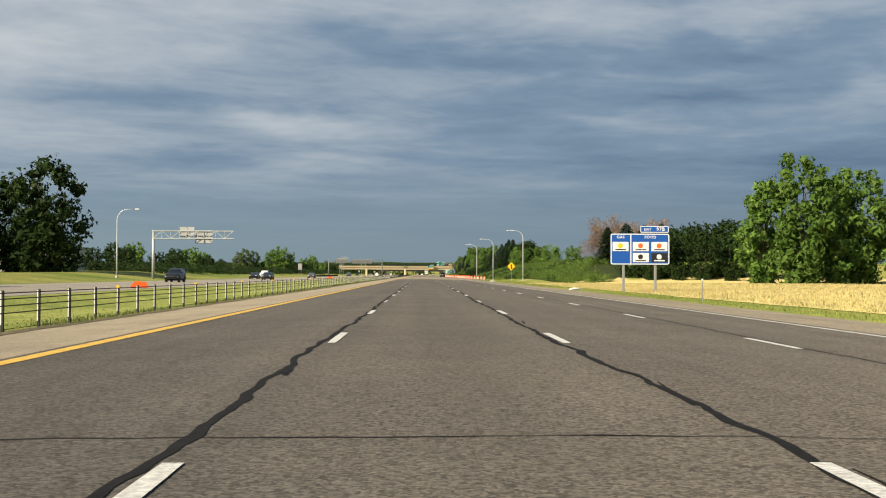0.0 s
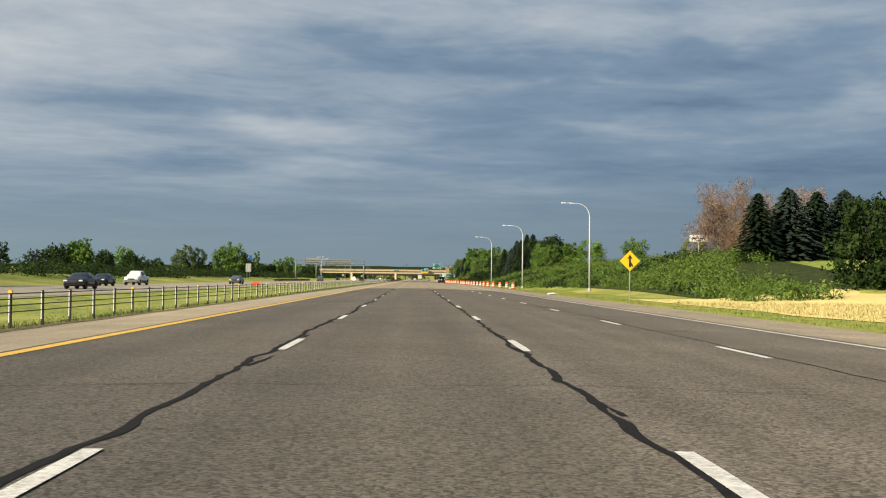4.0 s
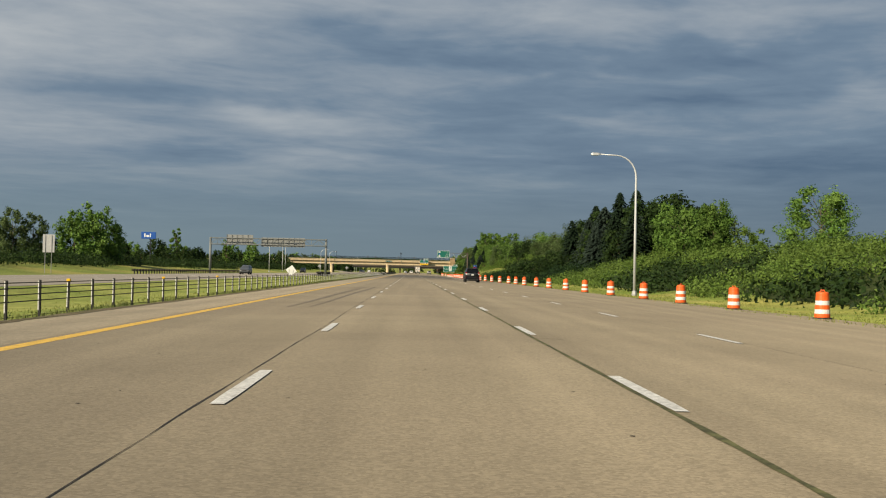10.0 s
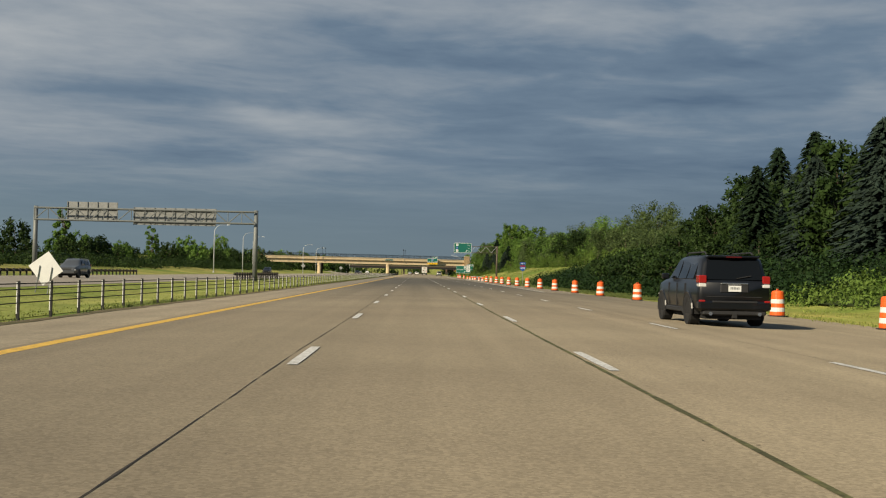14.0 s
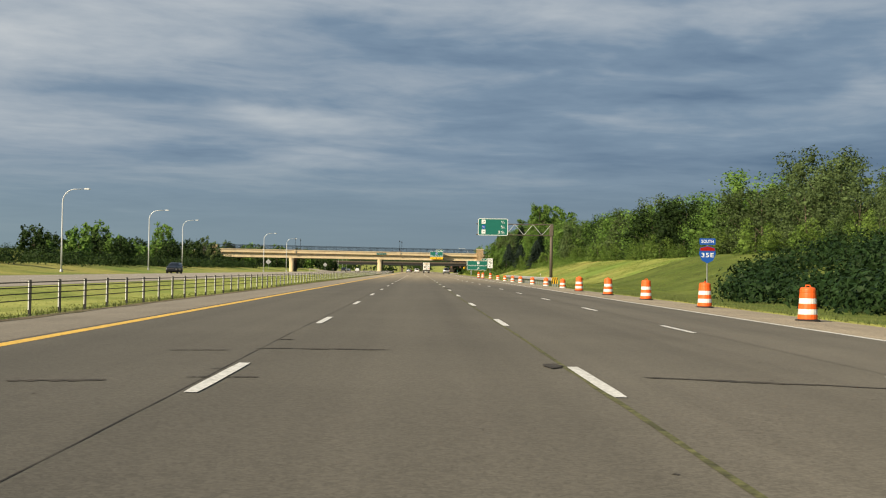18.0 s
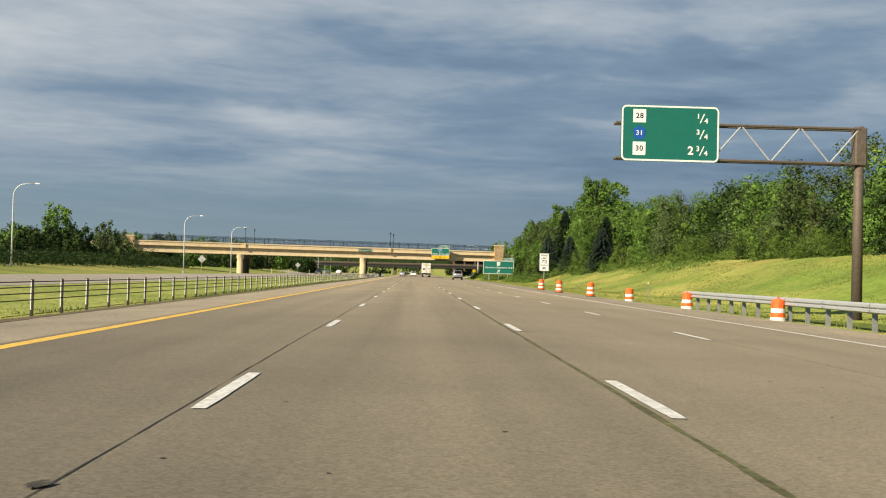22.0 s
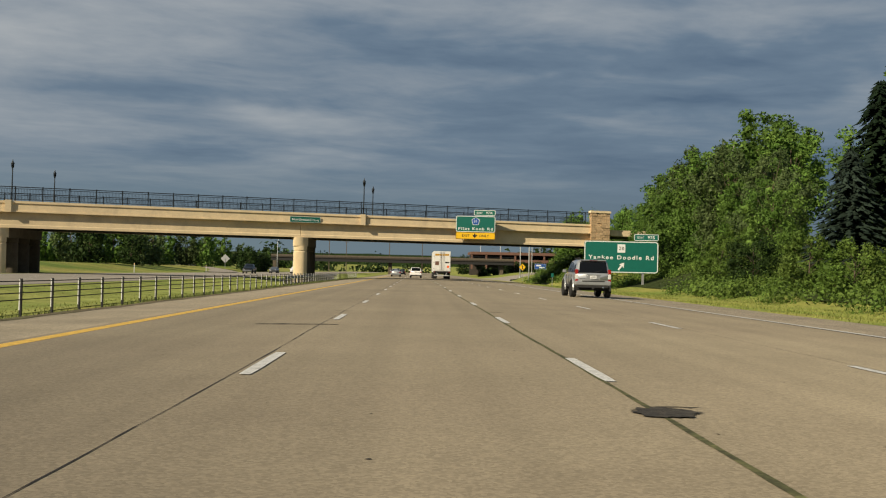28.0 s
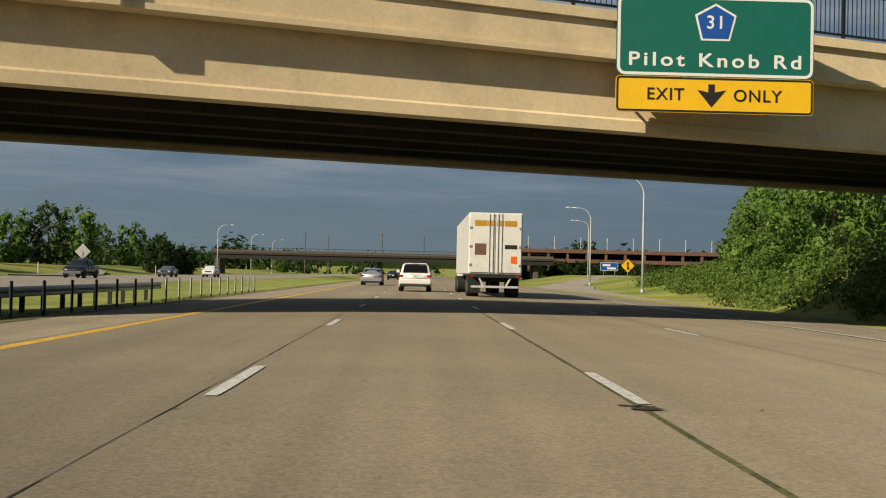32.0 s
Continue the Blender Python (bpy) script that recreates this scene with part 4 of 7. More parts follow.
part("arrow", Mesh().extrude([(-0.07, 2.35), (-0.07, 2.95), (-0.2, 2.88), (0, 3.2), (0.2, 2.88), (0.07, 2.95), (0.07, 2.72), (0.24, 2.42), (0.13, 2.36), (0.07, 2.5), (0.07, 2.35)], 0.004, Matrix.Translation((0, -0.006, 0))), M_BLACK, d)
posts(mg, (0,), 0.025, 0, 3.2, M_GREY_POST, 0.035)

# cantilever distance sign
zb = ground_z(19.4, 667)
cs = thing("cantilever_sign", pose(0, 667, 0), "green overhead distance sign on a brown cantilever truss", "road sign")
p = panel(cs, 8.9, 13.2, 6.15, 8.6, -0.35, M_GREEN_SIGN, r=0.22, edge=0.07, border=M_WHITE_SIGN)
for z, num, mt in ((8.12, "28", 0), (7.40, "31", 1), (6.70, "30", 0)):
    if mt:
        sh = part("route_shield", Mesh().extrude([(9.42, z + 0.12), (9.7, z + 0.3), (9.98, z + 0.12), (9.88, z - 0.3), (9.52, z - 0.3)], 0.006, Matrix.Translation((0, -0.362, 0))), M_BLUE_SIGN, p)
        lettering(num, 0.3, M_WHITE_SIGN, sh, (9.7, -0.37, z - 0.03))
    else:
        sh = part("route_shield", Mesh().box((9.42, -0.362, z - 0.29), (9.98, -0.354, z + 0.29)), M_WHITE_SIGN, p)
        lettering(num, 0.32, M_BLACK, sh, (9.7, -0.37, z))
for z, whole, top in ((8.05, "", "1"), (7.36, "", "3"), (6.64, "2", "3")):
    if whole:
        lettering(whole, 0.5, M_WHITE_SIGN, p, (11.95, -0.365, z), bold=0.03)
    lettering(top, 0.3, M_WHITE_SIGN, p, (12.27, -0.365, z + 0.1), bold=0.03)
    part("fraction_stroke", Mesh().extrude([(12.32, z - 0.2), (12.37, z - 0.2), (12.56, z + 0.22), (12.51, z + 0.22)], 0.004, Matrix.Translation((0, -0.365, 0))), M_WHITE_SIGN, p)
    lettering("4", 0.3, M_WHITE_SIGN, p, (12.62, -0.365, z - 0.09), bold=0.03)
part("post", Mesh().tube([(19.5, 0, zb), (19.5, 0, 7.95)], [0.24, 0.2], 12), M_BROWN_POST, cs, smooth=True)
part("collar", Mesh().box((19.24, -0.28, 6.2), (19.76, 0.28, 7.9), 0.05), M_BROWN_POST, cs)
for z in (6.28, 7.82):
    for yy in (-0.25, 0.25):
        part("chord", Mesh().tube([(8.7, yy, z), (19.4, yy, z)], 0.065, 8), M_BROWN_POST, cs)
for k in range(8):
    a, b = 9.0 + 1.3 * k, 9.0 + 1.3 * (k + 1)
    z0, z1 = (6.28, 7.82) if k % 2 else (7.82, 6.28)
    part("brace", Mesh().tube([(a, -0.25, z0), (b, -0.25, z1)], 0.035, 6), M_STEEL, cs)

# speed limit sign
zb = ground_z(17, 762)
sl = thing("speed_limit_sign", pose(16.95, 762, zb), "white speed limit sign with minimum speed on a steel post", "road sign")
Z = -zb
p = panel(sl, -0.62, 0.62, 1.72 + Z, 4.02 + Z, 0, M_WHITE_SIGN, r=0.07, edge=0.03, border=M_BLACK, thick=0.03)
for txt, sz, z in (("SPEED", 0.34, 3.72), ("LIMIT", 0.34, 3.35), ("70", 0.62, 2.9), ("MINIMUM", 0.22, 2.47), ("40", 0.5, 2.08)):
    lettering(txt, sz, M_BLACK, p, (0, -0.006, z + Z), width={"SPEED": 0.95, "LIMIT": 0.8, "70": 0.68, "MINIMUM": 0.92, "40": 0.52}[txt])
posts(sl, (0.0,), 0.035, 0, 3.9 + Z, M_GREY_POST, 0.05)

# interstate route marker
zb = ground_z(16.6, 570)
rm = thing("route_marker", pose(16.6, 570, zb - 0.22), "blue and red interstate route marker on a thin post", "road sign")
Z = -zb
dpl = part("direction_plate", Mesh().extrude(rounded(0.9, 0.36, 0.05), 0.02, Matrix.Translation((0, 0, 3.1 + Z))), M_BLUE_SIGN, rm)
lettering("SOUTH", 0.24, M_WHITE_SIGN, dpl, (0, -0.008, 3.1 + Z), width=0.68)
sh = part("shield", Mesh().extrude([(-0.42, 2.75), (0, 2.86), (0.42, 2.75), (0.47, 2.4), (0.32, 2.05), (0, 1.88), (-0.32, 2.05), (-0.47, 2.4)], 0.02, Matrix.Translation((0, 0, Z))), M_BLUE_SIGN, rm)
part("crown_band", Mesh().extrude([(-0.40, 2.73), (0, 2.83), (0.40, 2.73), (0.42, 2.58), (-0.42, 2.58)], 0.004, Matrix.Translation((0, -0.006, Z))), M_TAIL, sh)
lettering("35E", 0.34, M_WHITE_SIGN, sh, (0, -0.008, 2.33 + Z), width=0.7)
posts(rm, (0,), 0.025, 0, 3.2 + Z, M_GREY_POST, 0.03)

# exit direction sign
zb = ground_z(22, 906)
yd = thing("exit_direction_sign", pose(18.1, 906, zb), "large green exit sign with an arrow on steel posts", "road sign")
Z = -zb
W_YD = 8.0
p = panel(yd, 0, W_YD, 1.35 + Z, 4.75 + Z, 0, M_GREEN_SIGN, r=0.3, edge=0.09, border=M_WHITE_SIGN)
lettering("Yankee Doodle Rd", 0.6, M_WHITE_SIGN, p, (W_YD / 2, -0.008, 2.98 + Z), width=W_YD * 0.88, spacing=1.3, bold=0.018)
sh = part("route_shield", Mesh().box((W_YD / 2 - 0.42, -0.012, 3.52 + Z), (W_YD / 2 + 0.42, -0.002, 4.42 + Z), 0.002), M_WHITE_SIGN, p)
lettering("28", 0.5, M_BLACK, sh, (W_YD / 2, -0.018, 3.95 + Z))
ar = Mesh().extrude([(-0.1, -0.5), (-0.1, 0.1), (-0.34, 0.0), (0, 0.52), (0.34, 0.0), (0.1, 0.1), (0.1, -0.5)], 0.006, Matrix.Translation((W_YD / 2, -0.01, 2.05 + Z)) @ Matrix.Rotation(radians(38), 4, "Y"))
part("arrow", ar, M_WHITE_SIGN, p)
t = panel(yd, 5.35, W_YD, 4.83 + Z, 5.55 + Z, 0, M_GREEN_SIGN, "exit_tab", r=0.12, edge=0.06, border=M_WHITE_SIGN)
lettering("EXIT", 0.32, M_WHITE_SIGN, t, (6.05, -0.008, 5.17 + Z))
lettering("97B", 0.46, M_WHITE_SIGN, t, (7.2, -0.008, 5.18 + Z))
posts(yd, (1.6, 6.4), 0.09, 0, 4.5 + Z, M_GREY_POST, 0.12)

# sign backs and small markers
zb = ground_z(-46.3, 423)
ws = thing("reversed_sign", pose(-46.3, 423, zb), "bare aluminium back of a sign on two posts", "road sign")
part("panel", Mesh().box((-0.75, 0, 2.6 - zb), (0.75, 0.03, 4.9 - zb), 0.01), M_ALU, ws)
posts(ws, (-0.4, 0.4), -0.08, 0, 4.8 - zb, M_GREY_POST, 0.035)
zb = ground_z(-18.5, 450)
wd = thing("reversed_diamond_sign", pose(-18.5, 450, zb, 0, 8, 0), "pale back of a leaning diamond work sign in the median", "road sign")
part("panel", Mesh().extrude([(0, 2.1), (0.85, 1.25), (0, 0.4), (-0.85, 1.25)], 0.02), M_WHITE_SIGN, wd)
posts(wd, (-0.3, 0.3), -0.06, 0, 1.35, M_GREY_POST, 0.025)
bbd = thing("billboard", pose(50.3, 305.4, ground_z(50.3, 305.4)), "small white billboard on a steel post", "billboard")
zb = 8.6 - ground_z(50.3, 305.4)
part("panel", Mesh().box((-1.6, 0, zb - 0.6), (1.6, 0.3, zb + 0.6), 0.02), M_WHITE_SIGN, bbd)
bars(bbd, [(-1.1, -0.3, zb - 0.15, zb + 0.2), (-0.1, 0.9, zb - 0.1, zb + 0.1)], -0.001, M_BLACK)
part("post", Mesh().tube([(0, 0.15, 0), (0, 0.15, zb - 0.6)], 0.14, 8), M_GREY_POST, bbd)
ht = thing("hotel_sign", pose(-69.5, 575, ground_z(-69.5, 575)), "blue lodging sign with white letters on a pole", "sign")
zb = 9.3 - ground_z(-69.5, 575)
hp = part("panel", Mesh().box((-1.9, 0, zb - 0.9), (1.9, 0.4, zb + 0.9), 0.03), M_BLUE_SIGN, ht)
bars(hp, [(-1.1, -0.8, zb - 0.5, zb + 0.5), (-0.55, 0.15, zb - 0.45, zb + 0.1), (0.35, 0.6, zb - 0.45, zb + 0.5)], -0.001, M_WHITE_SIGN)
part("post", Mesh().tube([(0.5, 0.2, 0), (0.5, 0.2, zb - 0.88)], 0.12, 8), M_DARK_POST, ht)
ub = thing("utility_cabinet", pose(27, 524, ground_z(27, 524)), "small grey utility cabinet in the verge", "cabinet")
part("body", Mesh().box((-0.3, -0.25, 0), (0.3, 0.25, 1.3), 0.03), M_GREY_POST, ub)
part("door", Mesh().box((-0.24, -0.27, 0.15), (0.24, -0.252, 1.15), 0.005), M_ALU, ub)
for x, y in ((14.6, 905.0),):
    mk = thing("mile_marker", pose(x, y, ground_z(x, y)), "small green marker plate on a thin post", "marker post", "marker posts")
    part("plate", Mesh().box((-0.13, 0, 1.0), (0.13, 0.01, 1.4)), M_GREEN_SIGN, mk)
    part("post", Mesh().box((-0.025, 0.012, 0), (0.025, 0.04, 1.35)), M_GREY_POST, mk)
for x, y in ((14.9, 812.0), (15.2, 690.0), (15.0, 640.0), (14.8, 60.0)):
    mk = thing("delineator", pose(x, y, ground_z(x, y)), "thin delineator post with a small reflector", "marker post", "marker posts")
    part("post", Mesh().box((-0.025, 0.0, 0), (0.025, 0.03, 1.2)), M_GREY_POST, mk)
    part("reflector", Mesh().lathe([(0.05, 0), (0.05, 0.012)], 10).data("reflector", M_WHITE_SIGN), None, mk).matrix_basis = pose(0, 0.0, 1.2, 90, 0, 0)


# ---- sign gantries over the opposite road, seen from behind ----
def gantry(x0, x1, y, z_top, signs, label, feet, steel, backs):
    root = thing("sign_gantry", pose(0, y, 0), label, "sign gantry", "sign gantries")
    for x in feet:
        part("post", Mesh().tube([(x, 0, ground_z(x, y)), (x, 0, z_top + 0.2)], [0.28, 0.24], 10), steel, root, smooth=True)
    for z in (z_top, z_top - 1.35):
        for yy in (-0.5, 0.5):
            part("chord", Mesh().tube([(x0, yy, z), (x1, yy, z)], 0.1, 8), steel, root)
    n = int(abs(x1 - x0) / 1.5)
    for k in range(n):
        a, b = x0 + (x1 - x0) * k / n, x0 + (x1 - x0) * (k + 1) / n
        z0, z1 = (z_top, z_top - 1.35) if k % 2 else (z_top - 1.35, z_top)
        part("brace", Mesh().tube([(a, -0.5, z0), (b, -0.5, z1)], 0.055, 6), steel, root)
        part("brace", Mesh().tube([(a, -0.5, z_top), (a, -0.5, z_top - 1.35)], 0.045, 6), steel, root)
        part("brace", Mesh().tube([(a, -0.5, z_top), (b, 0.5, z_top)], 0.04, 6), steel, root)
    for a, b, z0, z1 in signs:
        s = part("sign_panel", Mesh().box((a, 0.6, z0), (b, 0.66, z1), 0.01), backs, root, "bare aluminium sign back")
        for k in range(max(2, int((b - a) / 1.1)) + 1):
            x = a + (b - a) * k / max(2, int((b - a) / 1.1))
            part("stiffener", Mesh().box((x - 0.04, 0.5, z0), (x + 0.04, 0.598, z1)), steel, s)
    return root


gantry(-48.8, -34.3, 203, 8.7, [(-44.3, -41.6, 7.6, 9.5), (-41.3, -38.3, 6.5, 8.9)], "pale steel cantilever gantry carrying sign backs over the opposite road", (-48.8,), M_STEEL, M_ALU)
gantry(-43.8, -18.7, 523, 7.6, [(-40.4, -34.7, 6.2, 8.4), (-32.8, -23.4, 5.9, 7.9)], "grey steel gantry carrying wide sign backs over the opposite road", (-43.8, -18.7), M_GANTRY, M_SIGN_BACK)


# ---- work zone drums, guardrail ----
def drum():
    root = thing("traffic_drum", Matrix.Identity(4), "orange and white striped plastic traffic drum on a black base", "traffic drum", "traffic drums")
    rows = [(0.0, 0.29), (0.06, 0.285), (0.2, 0.28), (0.36, 0.268), (0.52, 0.256), (0.68, 0.245), (0.84, 0.235), (0.96, 0.228)]
    for i, (z, r) in enumerate(rows[1:-1], 1):
        z1, r1 = rows[i + 1]
        white = i in (2, 4)
        part("band", Mesh().lathe([(r, z), (r + 0.004, z + 0.02), (r1 + 0.006, z1 - 0.02), (r1, z1)], 18), M_DRUM_WHITE if white else M_ORANGE, root, "white reflective band" if white else "", smooth=False)
    part("lid", Mesh().lathe([(0.225, 0.962), (0.2, 1.0), (0.08, 1.02)], 18), M_ORANGE, root)
    part("handle", Mesh().tube([(-0.09, 0, 1.0), (-0.07, 0, 1.07), (0.07, 0, 1.07), (0.09, 0, 1.0)], 0.018, 6), M_ORANGE, root)
    part("base", Mesh().lathe([(0.37, 0), (0.37, 0.04), (0.29, 0.06)], 18), M_RUBBER, root)
    return root


one = drum()
DRUMS = (291, 300, 310, 321, 331, 340, 349, 360, 371, 382, 394, 405, 417, 428, 438, 450, 462, 474, 485, 496, 507, 518.5, 530, 541, 553, 565, 576, 588.5, 606.5, 619.5, 632.8, 647, 658.8, 672.2, 686.5, 699, 712.6, 725)
for k, y in enumerate(DRUMS):
    x = taper(y) + 0.15 * noise.noise((k * 1.3, 2, 2))
    m = pose(x, y, road_z(x, y) - 0.005 if x < 13.2 or y < 480 else ground_z(x, y), 0, 0, rng.uniform(0, 360))
    if k == 0:
        one.matrix_basis = m
    else:
        copy_thing(one, m)

gr = thing("guardrail", pose(0, 0, 0), "galvanised steel guardrail on posts beside the verge", "guardrail")
GX = 13.55
prof = [(0, 0.45), (-0.08, 0.49), (-0.08, 0.56), (0, 0.60), (-0.08, 0.64), (-0.08, 0.71), (0, 0.76)]
for k in range(16):
    y0 = 613.9 + 3.72 * k
    z = -0.27
    m = Mesh()
    m.v = [(GX + a, y0, z + b) for a, b in prof] + [(GX + a, y0 + 3.77, z + b) for a, b in prof] + [(GX + a + 0.012, y0, z + b) for a, b in prof] + [(GX + a + 0.012, y0 + 3.77, z + b) for a, b in prof]
    n = len(prof)
    for i in range(n - 1):
        m.f += [(i, i + 1, n + i + 1, n + i), (2 * n + i + 1, 2 * n + i, 3 * n + i, 3 * n + i + 1)]
    m.f += [tuple([*range(n), *range(3 * n - 1, 2 * n - 1, -1)])]
    part("beam", m, M_STEEL, gr)
    for q in (0.3, 2.2):
        part("post", Mesh().box((GX + 0.16, y0 + q, z - 0.2), (GX + 0.3, y0 + q + 0.1, z + 0.72)), M_GREY_POST, gr)
        part("block", Mesh().box((GX + 0.015, y0 + q, z + 0.44), (GX + 0.158, y0 + q + 0.1, z + 0.72)), M_BARK, gr)
em = thing("hazard_marker", pose(13.42, 613.5, -0.42), "yellow and black striped hazard marker at a guardrail end", "marker post")
hp = part("panel", Mesh().box((-0.3, 0, 0.35), (0.3, 0.02, 0.95)), M_YELLOW_SIGN, em)
for k in range(3):
    part("stripe", Mesh().extrude([(-0.3 + 0.2 * k, 0.36), (-0.2 + 0.2 * k, 0.36), (-0.1 + 0.2 * k, 0.94), (-0.2 + 0.2 * k, 0.94)], 0.004, Matrix.Translation((0, -0.006, 0))), M_BLACK, hp)
part("post", Mesh().box((-0.04, 0.022, 0), (0.04, 0.08, 0.6)), M_GREY_POST, em)


# ---- bridge ----
def bx(x, e, z):
    return (x, BR0 + BRK * x + e, z)


def span(m, x0, x1, e0, e1, z0, z1):
    """A beam along the bridge between two distances behind its front face."""
    vs = [bx(x0, e0, z0), bx(x1, e0, z0), bx(x1, e1, z0), bx(x0, e1, z0), bx(x0, e0, z1), bx(x1, e0, z1), bx(x1, e1, z1), bx(x0, e1, z1)]
    return m.add(vs, [(3, 2, 1, 0), (4, 5, 6, 7), (0, 1, 5, 4), (1, 2, 6, 5), (2, 3, 7, 6), (3, 0, 4, 7)])


XL, XR = -70.5, 24.2
bridge = thing("road_bridge", pose(0, 0, 0), "tan concrete girder bridge crossing over both carriageways", "bridge")
# deck, inner girders and abutments carry the underside's shade in their colour
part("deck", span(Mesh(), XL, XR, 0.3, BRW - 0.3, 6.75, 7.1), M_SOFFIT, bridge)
for e0, e1, face in ((0.0, 0.45, 1), (BRW - 0.45, BRW, 0)):
    m = Mesh()
    span(m, XL, XR, e0, e1, 6.62, 7.42)
    part("parapet", m, M_BRIDGE, bridge)
    part("coping", span(Mesh(), XL, XR, e0 - 0.13, e1 + 0.07, 7.424, 7.68), M_BRIDGE, bridge)
    part("drip_band", span(Mesh(), XL, XR, e0 - 0.1, e1 + 0.03, 6.48, 6.617), M_BRIDGE, bridge)
ge = [0.85 + (BRW - 1.7) * k / 5 for k in range(6)]
for k, e in enumerate(ge):
    for x0, x1 in ((XL, -45.02), (-44.98, -13.72), (-13.68, XR)):
        g2 = Mesh()
        fl = 0.3
        sec = [(-fl, 4.78), (0.3, 4.78), (0.3, 5.0), (0.09, 5.22), (0.09, 6.2), (0.4, 6.4), (0.4, 6.74), (-0.4, 6.74), (-0.4, 6.4), (-0.09, 6.2), (-0.09, 5.22), (-fl, 5.0)]
        if k in (0, 5):                            # the outer girders show a flat face with a lip along the bottom
            f = -1 if k == 0 else 1
            sec = [(f * 0.36, 4.78), (f * -0.3, 4.78), (f * -0.3, 6.74), (f * 0.30, 6.74), (f * 0.30, 5.12), (f * 0.36, 5.06)]
            sec = sec if f > 0 else sec[::-1]
        n = len(sec)
        g2.v = [bx(x0, e + a, z) for a, z in sec] + [bx(x1, e + a, z) for a, z in sec]
        g2.f = [tuple(range(n - 1, -1, -1)), tuple(range(n, 2 * n))] + [(i, (i + 1) % n, n + (i + 1) % n, n + i) for i in range(n)]
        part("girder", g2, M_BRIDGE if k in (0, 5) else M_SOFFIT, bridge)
for xp in (-43.8, -6.4):
    m = span(Mesh(), xp - 0.3, xp + 0.3, -0.34, -0.02, 6.45, 7.76)
    part("pilaster", m, M_BRIDGE, bridge)
for xc, name in ((-13.7, 0), (-45.0, 1)):
    rr = 0.85
    nose = [(xc + rr * math.cos(q), rr * 0.95 * math.sin(q) + 1.0) for q in [radians(v) for v in range(180, 361, 9)]] + [(xc + rr, 1.3), (xc - rr, 1.3)]
    rear = [(xc - rr + 0.01, 1.304), (xc + rr - 0.01, 1.304)] + [(xc + (rr - 0.01) * math.cos(q), rr * 0.95 * math.sin(q) + BRW - 1.6) for q in [radians(v) for v in range(0, 181, 9)]]
    # behind the nose, the shade under the deck is put into the colour
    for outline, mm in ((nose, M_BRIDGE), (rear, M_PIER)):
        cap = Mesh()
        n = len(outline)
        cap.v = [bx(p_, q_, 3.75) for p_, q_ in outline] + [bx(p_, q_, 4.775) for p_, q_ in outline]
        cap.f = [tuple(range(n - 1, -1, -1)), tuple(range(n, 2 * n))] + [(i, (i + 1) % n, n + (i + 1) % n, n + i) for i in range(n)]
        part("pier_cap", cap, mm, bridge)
    # rear columns take the concrete with shade in its colour
    for e in (1.0, 4.6, 8.2, 11.8):
        x, y, _ = bx(xc, e, 0)
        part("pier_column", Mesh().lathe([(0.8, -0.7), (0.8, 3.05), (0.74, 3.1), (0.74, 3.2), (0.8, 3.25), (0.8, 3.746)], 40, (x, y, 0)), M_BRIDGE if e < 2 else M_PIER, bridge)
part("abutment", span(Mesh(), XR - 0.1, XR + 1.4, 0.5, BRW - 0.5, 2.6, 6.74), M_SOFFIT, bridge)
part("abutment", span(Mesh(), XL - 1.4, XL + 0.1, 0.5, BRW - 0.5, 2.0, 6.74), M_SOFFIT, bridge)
for x0 in (XR + 1.6, XL - 30):
    part("approach_deck", span(Mesh(), x0, x0 + 28.4, 0.6, BRW - 0.6, 6.3, 7.08), M_BRIDGE, bridge)

for e in (0.2, BRW - 0.2):
    rail = thing("bridge_railing", pose(0, 0, 0), "dark blue-black steel picket railing on the bridge parapet", "railing", "bridge railings")
    for z, r in ((7.86, 0.03), (9.02, 0.03), (9.2, 0.045)):
        part("rail", span(Mesh(), XL + 1, XR - 0.4, e - r, e + r, z - r, z + r), M_RAIL, rail)
    xs = [XL + 1 + 2.62 * k for k in range(int((XR - XL - 1.4) / 2.62) + 1)]
    for i, x in enumerate(xs):
        part("post", span(Mesh(), x - 0.05, x + 0.05, e - 0.05, e + 0.05, 7.684, 9.3), M_RAIL, rail)
    if e < 1:
        stick = Mesh()
        stick.v = [(p_, BRK * p_ + q_, z_) for z_ in (7.86, 9.02) for p_, q_ in ((-0.012, -0.012), (0.012, -0.012), (0.012, 0.012), (-0.012, 0.012))]
        stick.f = [(3, 2, 1, 0), (4, 5, 6, 7), (0, 1, 5, 4), (1, 2, 6, 5), (2, 3, 7, 6), (3, 0, 4, 7)]
        stick = stick.data("picket", M_RAIL)
    rest_p = Mesh()
    for i, x in enumerate(xs[:-1]):
        for q in range(1, 18):
            xx = x + 2.62 * q / 18
            if e < 1 and -20 < xx < 22:
                part("picket", stick, None, rail).location = bx(xx, e, 0)
            else:
                span(rest_p, xx - 0.012, xx + 0.012, e - 0.012, e + 0.012, 7.86, 9.02)
    tagged(part("picket_rest", rest_p, M_RAIL, rail), kind="stuff")



